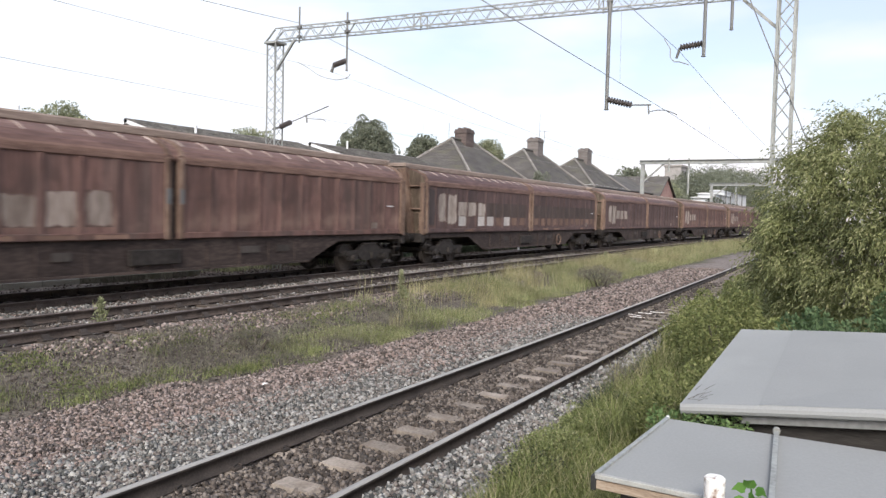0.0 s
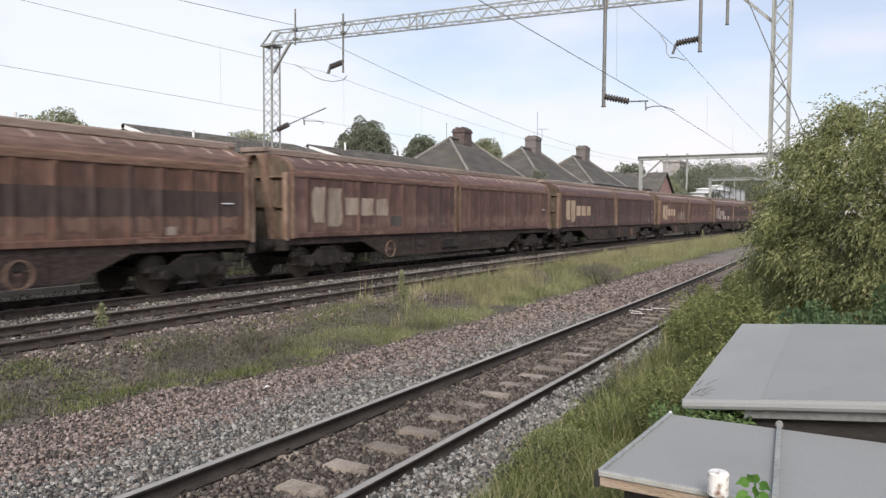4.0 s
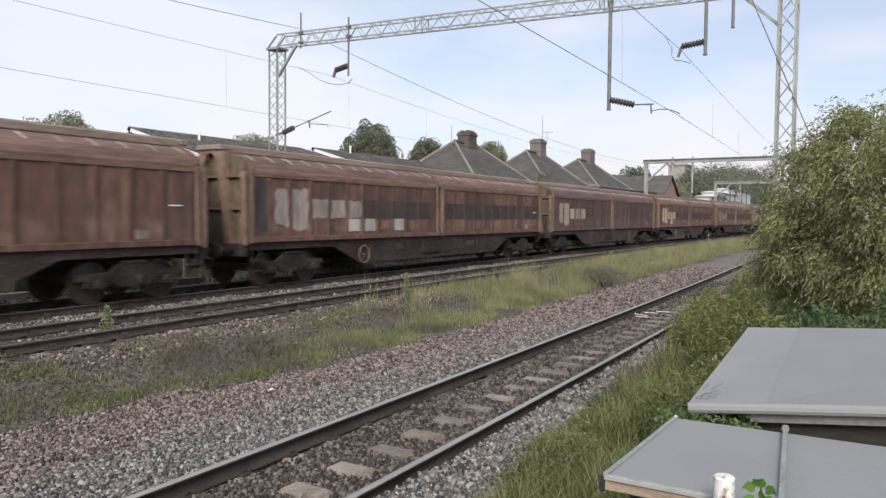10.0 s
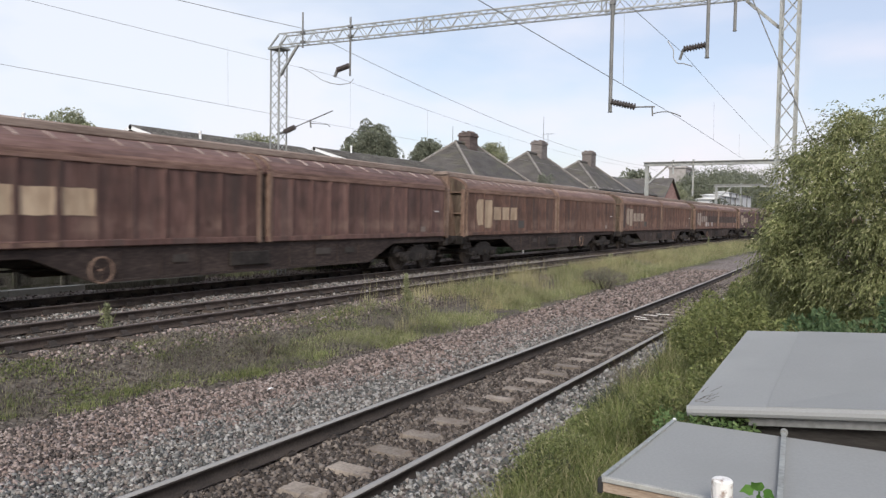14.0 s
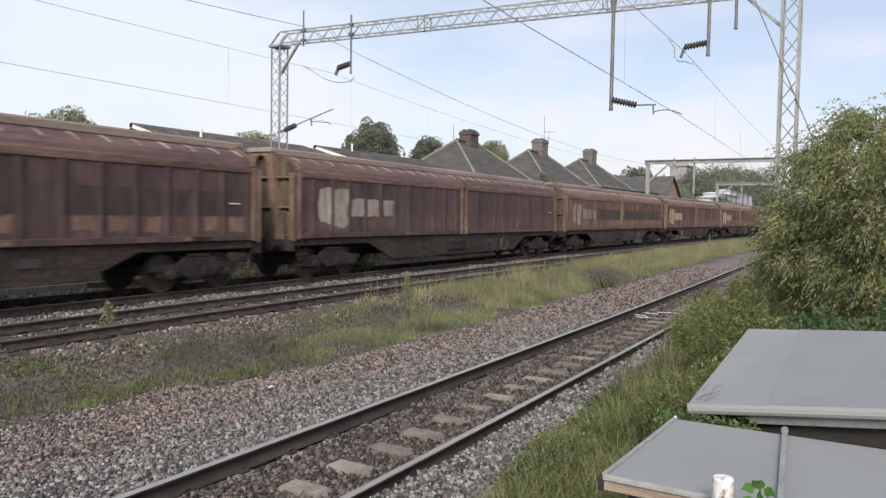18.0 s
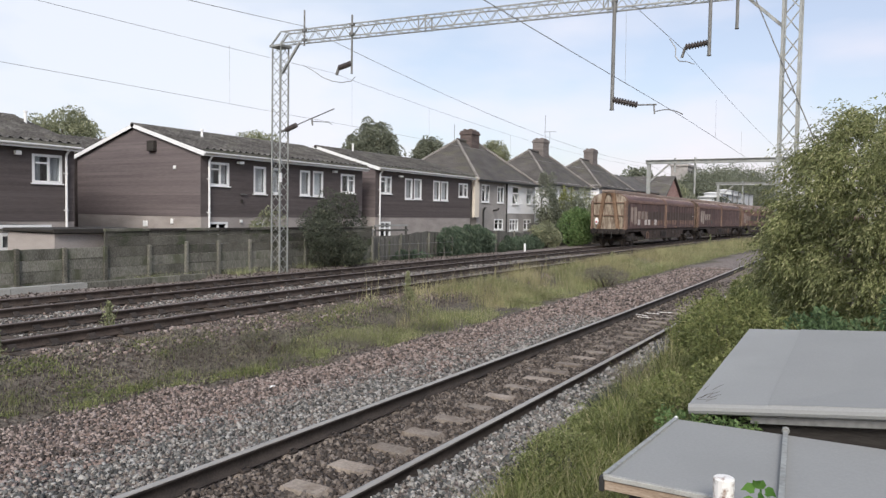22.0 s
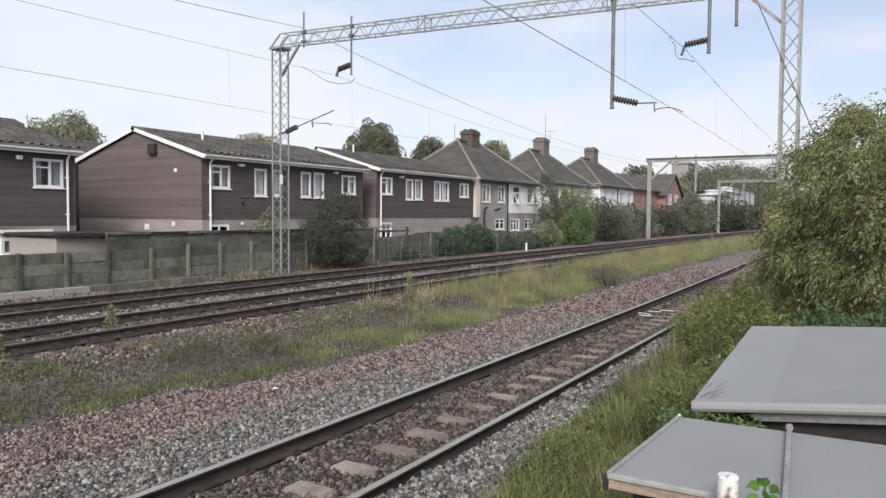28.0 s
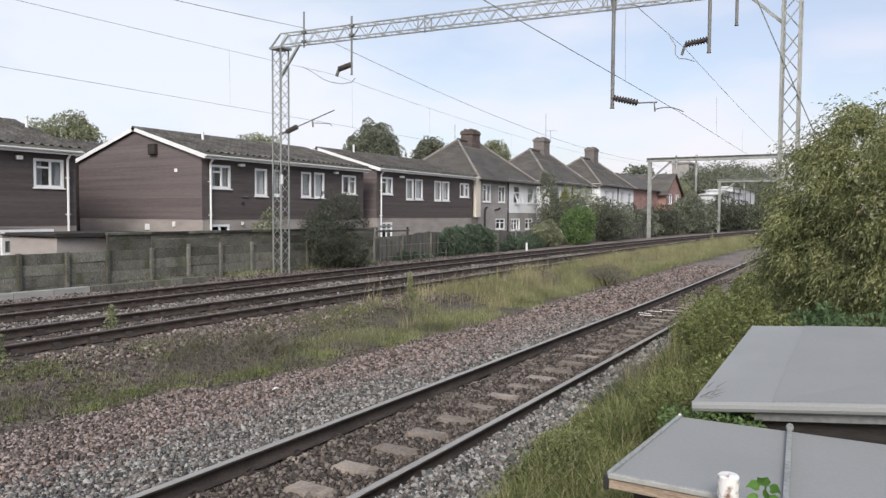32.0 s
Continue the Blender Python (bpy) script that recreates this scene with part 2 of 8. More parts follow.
SLATE = material("old_roof_tile", [(0.064, 0.058, 0.055), (0.098, 0.090, 0.084), (0.135, 0.123, 0.114)], 0.85, fine=18, coarse=0.7, bump=0.4, depth=0.01, stretch=(1, 1, 3), stain=(0.14, 0.135, 0.08), stain_scale=0.8, stain_amount=0.3)
RENDER_GREY = material("grey_pebbledash", [(0.25, 0.235, 0.225), (0.33, 0.31, 0.295), (0.39, 0.37, 0.35)], 0.95, fine=60, coarse=0.8, bump=0.6, depth=0.008)
RENDER_WHITE = material("white_painted_render", [(0.82, 0.82, 0.83), (0.88, 0.88, 0.89)], 0.8, fine=50, coarse=0.7, bump=0.3, depth=0.004, stain=(0.72, 0.71, 0.70), stain_scale=0.7, stain_amount=0.3)
CREAM = material("cream_painted_render", [(0.60, 0.54, 0.46), (0.70, 0.64, 0.55)], 0.85, fine=40, coarse=0.7, bump=0.3, depth=0.004)
BRICK_RED = material("red_brick", [(0.26, 0.155, 0.135), (0.34, 0.21, 0.185), (0.42, 0.275, 0.245)], 0.9, fine=18, coarse=0.8, bump=0.35, depth=0.006, stretch=(1, 1, 3))
BRICK_SOOT = material("sooty_chimney_brick", [(0.13, 0.115, 0.108), (0.185, 0.163, 0.154), (0.24, 0.215, 0.204)], 0.95, fine=18, coarse=1.5, bump=0.4, depth=0.01, stretch=(1, 1, 3), spread=0.15)
BRICK_STACK = material("red_chimney_brick", [(0.076, 0.060, 0.056), (0.114, 0.088, 0.082), (0.160, 0.128, 0.119)], 0.95, fine=18, coarse=1.5, bump=0.4, depth=0.01, stretch=(1, 1, 3))
CLAY = material("sooty_clay_pot", [(0.11, 0.085, 0.076), (0.17, 0.135, 0.12)], 0.9, fine=20, coarse=3, bump=0.2, spread=0.2)
UPVC = material("white_plastic", [(0.74, 0.74, 0.74), (0.82, 0.82, 0.82)], 0.45, fine=30, coarse=2, bump=0.03, depth=0.002)
GLASS = glass_material("window_glass")
CURTAIN = material("net_curtain", [(0.42, 0.42, 0.42), (0.62, 0.62, 0.62)], 0.95, fine=30, coarse=6, bump=0.3, depth=0.01, stretch=(6, 6, 0.4), spread=0.25)
ROOM = material("room_wall", [(0.16, 0.15, 0.14), (0.22, 0.21, 0.20)], 0.95, fine=10, coarse=1, bump=0)
BLACK = material("black_plastic", [(0.02, 0.02, 0.02), (0.035, 0.035, 0.035)], 0.6, fine=20, coarse=2, bump=0.05)
GALV = material("galvanised_steel", [(0.24, 0.25, 0.24), (0.33, 0.34, 0.33), (0.42, 0.43, 0.415)], 0.6, 0.35, fine=30, coarse=2, bump=0.1, depth=0.003, stain=(0.30, 0.27, 0.22), stain_scale=3, stain_amount=0.4)
GALV_DARK = material("weathered_steel", [(0.15, 0.15, 0.145), (0.24, 0.24, 0.235)], 0.65, 0.35, fine=30, coarse=2, bump=0.1, depth=0.003)
INSULATOR = material("brown_porcelain", [(0.055, 0.047, 0.045), (0.085, 0.073, 0.07)], 0.4, fine=10, coarse=2, bump=0, spec=0.5)
WIRE = material("contact_wire", [(0.24, 0.235, 0.23), (0.34, 0.335, 0.33)], 0.6, 0.3, fine=10, coarse=2, bump=0)
FELT = material("grey_roof_felt", [(0.248, 0.252, 0.250), (0.265, 0.269, 0.266), (0.282, 0.286, 0.282)], 0.85, fine=70, coarse=0.7, bump=0.12, depth=0.002, stain=(0.24, 0.245, 0.24), stain_scale=1.1, stain_amount=0.5)
FELT_B = material("pale_grey_roof_felt", [(0.272, 0.277, 0.274), (0.288, 0.293, 0.289), (0.305, 0.31, 0.305)], 0.85, fine=70, coarse=0.7, bump=0.12, depth=0.002, stain=(0.25, 0.255, 0.25), stain_scale=1.1, stain_amount=0.5)
SHED_WOOD = material("weathered_shed_timber", [(0.20, 0.145, 0.10), (0.32, 0.25, 0.19), (0.42, 0.35, 0.28)], 0.85, fine=30, coarse=3, bump=0.5, depth=0.004, stretch=(6, 1, 6))
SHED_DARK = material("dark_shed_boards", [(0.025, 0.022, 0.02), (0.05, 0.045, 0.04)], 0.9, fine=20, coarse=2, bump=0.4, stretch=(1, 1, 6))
RUSTY_WHITE = material("rust_stained_white_paint", [(0.70, 0.68, 0.66), (0.78, 0.77, 0.75)], 0.6, fine=25, coarse=5, bump=0.2, depth=0.002, stain=(0.17, 0.08, 0.04), stain_scale=24, stain_amount=0.95)
BARK = material("bark", [(0.06, 0.048, 0.038), (0.12, 0.10, 0.08)], 0.95, fine=20, coarse=4, bump=0.7, depth=0.02, stretch=(4, 4, 1))
LEAF_BUSH = leaf_material("olive_shrub_leaves", (0.085, 0.100, 0.042), (0.250, 0.268, 0.118), (0.41, 0.395, 0.23), 0.22, 0.32)
LEAF_DARK = leaf_material("dark_green_leaves", (0.062, 0.072, 0.052), (0.125, 0.138, 0.098), (0.19, 0.19, 0.14), 0.2)
LEAF_TREE = leaf_material("tree_leaves", (0.140, 0.155, 0.115), (0.235, 0.252, 0.185), (0.30, 0.30, 0.225), 0.2)
LEAF_PALE = leaf_material("pale_tree_leaves", (0.19, 0.205, 0.125), (0.32, 0.335, 0.215), (0.42, 0.41, 0.27), 0.2)
LEAF_IVY = leaf_material("ivy_leaves", (0.06, 0.09, 0.06), (0.13, 0.172, 0.115), (0.21, 0.24, 0.175), 0.15)
LEAF_FRESH = leaf_material("fresh_green_leaves", (0.075, 0.19, 0.035), (0.15, 0.31, 0.065), (0.21, 0.35, 0.095), 0.2)
LEAF_GREEN = leaf_material("green_garden_leaves", (0.085, 0.145, 0.055), (0.19, 0.28, 0.105), (0.27, 0.33, 0.15), 0.2)
LEAF_YELLOW = leaf_material("yellow_green_leaves", (0.16, 0.18, 0.055), (0.29, 0.31, 0.10), (0.39, 0.37, 0.16), 0.2)
GRASS = leaf_material("verge_grass", (0.095, 0.12, 0.042), (0.255, 0.285, 0.105), (0.47, 0.42, 0.26), 0.28)
STRIP_GRASS = leaf_material("pale_strip_grass", (0.14, 0.16, 0.07), (0.295, 0.315, 0.142), (0.50, 0.45, 0.29), 0.4)
GRASS_DRY = leaf_material("dry_grass", (0.21, 0.20, 0.095), (0.37, 0.345, 0.18), (0.50, 0.435, 0.27), 0.5)
WEED_PURPLE = leaf_material("purplish_dead_weed", (0.125, 0.112, 0.092), (0.215, 0.192, 0.158), (0.28, 0.275, 0.19), 0.4)
MOSS = leaf_material("low_moss", (0.10, 0.118, 0.05), (0.195, 0.215, 0.09), (0.28, 0.27, 0.15), 0.25)

# ---- building helpers ----


def empty(name, m=None):
    ob = new(name)
    ob.empty_display_size = 0.2
    if m is not None:
        ob.matrix_world = m
    return ob


def link(name, me, mat, parent=None, label="", kind=""):
    if mat is not None:
        me.materials.clear()
        for one in (mat if isinstance(mat, (list, tuple)) else [mat]):
            me.materials.append(one)
    ob = new(name, me)
    if parent is not None:
        ob.parent = parent
    if label or kind:
        tagged(ob, label, kind=kind)
    return ob


def part(name, bm, mat, parent=None, label="", smooth=False, kind=""):
    """One mesh object out of a bmesh."""
    bmesh.ops.recalc_face_normals(bm, faces=bm.faces)
    me = bpy.data.meshes.new(name)
    bm.to_mesh(me)
    bm.free()
    if smooth:
        me.polygons.foreach_set("use_smooth", [True] * len(me.polygons))
    return link(name, me, mat, parent, label, kind)


def again(name, ob, m, parent=None):
    """Another piece on the mesh of ob, at the pose m."""
    o = new(name, ob.data)
    o.parent = parent
    o.matrix_local = m
    return o


def box(bm, x0, x1, y0, y1, z0, z1, bevel=0.0, mi=0):
    v = [bm.verts.new((x, y, z)) for x in (x0, x1) for y in (y0, y1) for z in (z0, z1)]
    fs = [bm.faces.new([v[i] for i in q]) for q in ((0, 1, 3, 2), (4, 6, 7, 5), (0, 4, 5, 1), (2, 3, 7, 6), (0, 2, 6, 4), (1, 5, 7, 3))]
    for f in fs:
        f.material_index = mi
    if bevel:
        es = list({e for f in fs for e in f.edges})
        bmesh.ops.bevel(bm, geom=es, offset=bevel, segments=1, affect="EDGES")
    return bm


def prism(bm, pts, axis, a, b, mi=0):
    """A closed outline pushed from a to b along an axis ('x', 'y' or 'z'); pts are the two other coordinates."""
    def at(p, d):
        return {"x": (d, p[0], p[1]), "y": (p[0], d, p[1]), "z": (p[0], p[1], d)}[axis]
    lo, hi = [bm.verts.new(at(p, a)) for p in pts], [bm.verts.new(at(p, b)) for p in pts]
    fs = [bm.faces.new(lo), bm.faces.new(hi[::-1])]
    for i in range(len(pts)):
        j = (i + 1) % len(pts)
        fs.append(bm.faces.new((lo[i], hi[i], hi[j], lo[j])))
    for f in fs:
        f.material_index = mi
    return bm


def solid(bm, corners, thick):
    """A slab: four corners of its upper side, and its thickness downwards."""
    up = [bm.verts.new(c) for c in corners]
    dn = [bm.verts.new((c[0], c[1], c[2] - thick)) for c in corners]
    bm.faces.new(up), bm.faces.new(dn[::-1])
    for i in range(4):
        j = (i + 1) % 4
        bm.faces.new((up[i], dn[i], dn[j], up[j]))
    return bm


def tube(bm, p, q, r0, r1=None, n=8, caps=True):
    """A round bar from p to q."""
    p, q = Vector(p), Vector(q)
    r1 = r0 if r1 is None else r1
    d = (q - p).normalized()
    a = d.orthogonal().normalized()
    b = d.cross(a)
    rings = []
    for c, r in ((p, r0), (q, r1)):
        rings.append([bm.verts.new(c + a * (r * math.cos(2 * math.pi * i / n)) + b * (r * math.sin(2 * math.pi * i / n))) for i in range(n)])
    for i in range(n):
        j = (i + 1) % n
        bm.faces.new((rings[0][i], rings[0][j], rings[1][j], rings[1][i]))
    if caps:
        bm.faces.new(rings[0][::-1]), bm.faces.new(rings[1])
    return bm


def lathe(bm, outline, n=12, m=None):
    """Turns an outline of (radius, height) round z."""
    rings = []
    for r, z in outline:
        rings.append([bm.verts.new((r * math.cos(2 * math.pi * i / n), r * math.sin(2 * math.pi * i / n), z)) for i in range(n)])
    for a, b in zip(rings, rings[1:]):
        for i in range(n):
            j = (i + 1) % n
            bm.faces.new((a[i], a[j], b[j], b[i]))
    bm.faces.new(rings[0][::-1]), bm.faces.new(rings[-1])
    if m is not None:
        bmesh.ops.transform(bm, matrix=m, verts=[v for ring in rings for v in ring])
    return bm


def bar(bm, p, q, w, h=None):
    """A square bar from p to q."""
    h = w if h is None else h
    p, q = Vector(p), Vector(q)
    d = (q - p).normalized()
    a = d.cross(Vector((0, 0, 1)))
    a = (a if a.length > 0.05 else d.cross(Vector((0, 1, 0)))).normalized()
    b = a.cross(d).normalized()
    ends = [[bm.verts.new(c + a * (s * w / 2) + b * (t * h / 2)) for s, t in ((-1, -1), (1, -1), (1, 1), (-1, 1))] for c in (p, q)]
    for i in range(4):
        j = (i + 1) % 4
        bm.faces.new((ends[0][i], ends[0][j], ends[1][j], ends[1][i]))
    bm.faces.new(ends[0][::-1]), bm.faces.new(ends[1])
    return bm


def quads(name, verts, per, mat, parent=None, label="", smooth=False):
    """One mesh of many loose faces with `per` corners each, out of an array (count * per, 3)."""
    me = bpy.data.meshes.new(name)
    verts = np.asarray(verts, np.float32).reshape(-1, 3)
    count = len(verts) // per
    me.vertices.add(len(verts))
    me.vertices.foreach_set("co", verts.ravel())
    me.loops.add(len(verts))
    me.loops.foreach_set("vertex_index", np.arange(len(verts), dtype=np.int32))
    me.polygons.add(count)
    me.polygons.foreach_set("loop_start", np.arange(0, len(verts), per, dtype=np.int32))
    me.polygons.foreach_set("loop_total", np.full(count, per, np.int32))
    me.update(calc_edges=True)
    return link(name, me, mat, parent, label)


def indexed(name, verts, faces, mat, parent=None, label="", smooth=False):
    """One mesh out of arrays: verts (n, 3) and quads (m, 4)."""
    me = bpy.data.meshes.new(name)
    verts, faces = np.asarray(verts, np.float32), np.asarray(faces, np.int32)
    me.vertices.add(len(verts))
    me.vertices.foreach_set("co", verts.ravel())
    me.loops.add(faces.size)
    me.loops.foreach_set("vertex_index", faces.ravel())
    me.polygons.add(len(faces))
    me.polygons.foreach_set("loop_start", np.arange(0, faces.size, 4, dtype=np.int32))
    me.polygons.foreach_set("loop_total", np.full(len(faces), 4, np.int32))
    if smooth:
        me.polygons.foreach_set("use_smooth", np.ones(len(faces), bool))
    me.update(calc_edges=True)
    return link(name, me, mat, parent, label)


rng = np.random.default_rng(7)


def leaf_quads(points, length, width, out=None, droop=0.0, flat=0.0):
    """Small pointed leaves (four corners each) at points, turned at random; out: directions they lean to."""
    n = len(points)
    d = rng.normal(size=(n, 3))
    if out is not None:
        d = d * 0.6 + out
    d[:, 2] -= droop
    d /= np.linalg.norm(d, axis=1, keepdims=True) + 1e-9
    s = np.cross(d, rng.normal(size=(n, 3)) * (1 - flat) + np.array([0, 0, 1.0]) * flat)
    s /= np.linalg.norm(s, axis=1, keepdims=True) + 1e-9
    ln = length * rng.uniform(0.6, 1.4, (n, 1))
    wd = width * rng.uniform(0.6, 1.4, (n, 1))
    p = np.asarray(points)
    return np.stack([p, p + d * ln * 0.45 + s * wd / 2, p + d * ln, p + d * ln * 0.45 - s * wd / 2], 1).reshape(-1, 3)


def blade_quads(xy, z, height, width, lean=0.35):
    """Grass blades: narrow bent blades that stand on (x, y, z)."""
    n = len(xy)
    a = rng.uniform(0, 2 * math.pi, n)
    h = height * rng.uniform(0.5, 1.3, n)
    ln = lean * h * rng.uniform(0.2, 1.6, n)
    base = np.column_stack([xy, z])
    side = np.column_stack([-np.sin(a), np.cos(a), np.zeros(n)]) * (width * rng.uniform(0.6, 1.4, (n, 1)) / 2)
    mid = base + np.column_stack([np.cos(a) * ln * 0.35, np.sin(a) * ln * 0.35, h * 0.6])
    tip = base + np.column_stack([np.cos(a) * ln, np.sin(a) * ln, h])
    q1 = np.stack([base - side, base + side, mid + side * 0.8, mid - side * 0.8], 1)
    q2 = np.stack([mid - side * 0.8, mid + side * 0.8, tip + side * 0.15, tip - side * 0.15], 1)
    return np.concatenate([q1, q2], 1).reshape(-1, 3)


def clump_points(centre, radii, clumps, leaves, size=0.35, low=-0.4):
    """Points of a crown: leaf clumps scattered over a rough ellipsoid, with gaps between them."""
    c = rng.normal(size=(clumps, 3))
    c /= np.linalg.norm(c, axis=1, keepdims=True)
    c[:, 2] = np.maximum(c[:, 2], low)
    c *= rng.uniform(0.45, 1.0, (clumps, 1)) ** 0.5
    r = size * rng.uniform(0.6, 1.3, clumps)
    k = rng.integers(0, clumps, leaves)
    d = rng.normal(size=(leaves, 3))
    d /= np.linalg.norm(d, axis=1, keepdims=True)
    p = c[k] + d * (r[k] * rng.uniform(0.6, 1.0, leaves) ** 0.33)[:, None]
    out = d.copy()
    out[:, 2] += 0.3
    return np.asarray(centre) + p * np.asarray(radii), out


def limb(bm, p, q, r0, r1, bends=3, wob=0.08, n=7):
    """A bent, tapering branch: one closed tube."""
    p, q = Vector(p), Vector(q)
    d = (q - p).normalized()
    a = d.orthogonal().normalized()
    b = d.cross(a)
    rings = []
    for i in range(bends + 1):
        f = i / bends
        c = p.lerp(q, f)
        if 0 < i < bends:
            c += Vector(rng.normal(size=3) * wob * (q - p).length * 0.4)
        r = r0 + (r1 - r0) * f
        rings.append([bm.verts.new(c + a * (r * math.cos(2 * math.pi * k / n)) + b * (r * math.sin(2 * math.pi * k / n))) for k in range(n)])
    for u, v in zip(rings, rings[1:]):
        for k in range(n):
            j = (k + 1) % n
            bm.faces.new((u[k], u[j], v[j], v[k]))
    bm.faces.new(rings[0][::-1]), bm.faces.new(rings[-1])


def tree(name, x, y, z, height, radii, mat, label, leaves=2600, leaf=0.3, clumps=60, trunk=0.22, group=""):
    """A tapered trunk with limbs and a crown of leaf clumps."""
    t = empty(name, pose(x, y, z))
    bm = bmesh.new()
    top = height - radii[2] * 0.6
    limb(bm, (0, 0, -0.3), (0.1, 0.1, top), trunk, trunk * 0.45)
    part("trunk", bm, BARK, t)
    for i in range(6):
        bm = bmesh.new()
        a = i * 1.05 + rng.uniform(0, 0.6)
        z0 = top * rng.uniform(0.5, 0.9)
        limb(bm, (0.05, 0.05, z0), (radii[0] * 0.6 * math.cos(a), radii[1] * 0.6 * math.sin(a), height - radii[2] * rng.uniform(0.5, 1.1)), trunk * 0.4, 0.03, 2)
        part("limb", bm, BARK, t)
    p, out = clump_points((0, 0, height - radii[2]), [r * 0.80 for r in radii], clumps + 70, leaves * 6, 0.27)
    quads("crown", leaf_quads(p, leaf * 0.46, leaf * 0.29, out * 0.6), 4, mat, t)
    tagged(t, label, "tree", group)
    return t


# ---- lie of the land ----


def far_line(u):
    """Centre line of the far track: its offset to the side at u metres along."""
    u = np.asarray(u, float)
    c = np.clip(u, 0, 160)
    y = 15.097 + 0.030466 * c - 0.00033773 * c * c
    y = y + np.where(u > 160, (u - 160) * (0.030466 - 0.00067546 * 160), 0)
    b = np.clip(u, -30, 0)
    return y + 0.030466 * (b + b * b / 60)


def far_slope(u):
    return (far_line(u + 0.05) - far_line(u - 0.05)) / 0.1


def near_line(u):
    """Centre line of the near track."""
    u = np.asarray(u, float)
    a = np.clip(u, 0, 35)
    y = 4.355 + 0.000416 * a * a
    b = np.clip(u - 35, 0, 140)
    y = y + 0.0291 * b - 0.0005 * b * b
    return y + np.where(u > 175, (u - 175) * (0.0291 - 0.14), 0)


FAR_Z = 0.309   # height of the far rails over the near ones


def smooth(a, b, x):
    t = np.clip((x - a) / (b - a), 0, 1)
    return t * t * (3 - 2 * t)


def ground_height(x, y):
    x, y = np.asarray(x, float), np.asarray(y, float)
    v, w = y - far_line(x), y - near_line(x)
    z = np.full(np.broadcast(x, y).shape, -0.22)
    z = z + 0.035 * (1 - smooth(2.6, 3.6, np.abs(w))) + 0.02 * smooth(0.75, 1.0, np.abs(w)) * (1 - smooth(2.6, 3.6, np.abs(w)))        # near ballast bed
    z = z + 0.11 * smooth(0.78, 0.92, -w) * (1 - smooth(1.6, 2.3, -w))        # heaped against the outer rail
    z = z + (FAR_Z - 0.19 + 0.22) * smooth(-6.6, -4.9, v) + 0.1 * smooth(1.6, 2.4, v)
    z = z + 0.25 * smooth(4.0, 9.0, v)
    z = z + 0.012 * np.sin(x * 1.3 + y * 0.7) + 0.010 * np.sin(x * 3.1 - y * 2.3)
    return z

# ---- ground and tracks ----


def axis_steps(*spans):
    out = []
    for a, b, s in spans:
        out.extend(np.arange(a, b, s))
    return np.array(out)


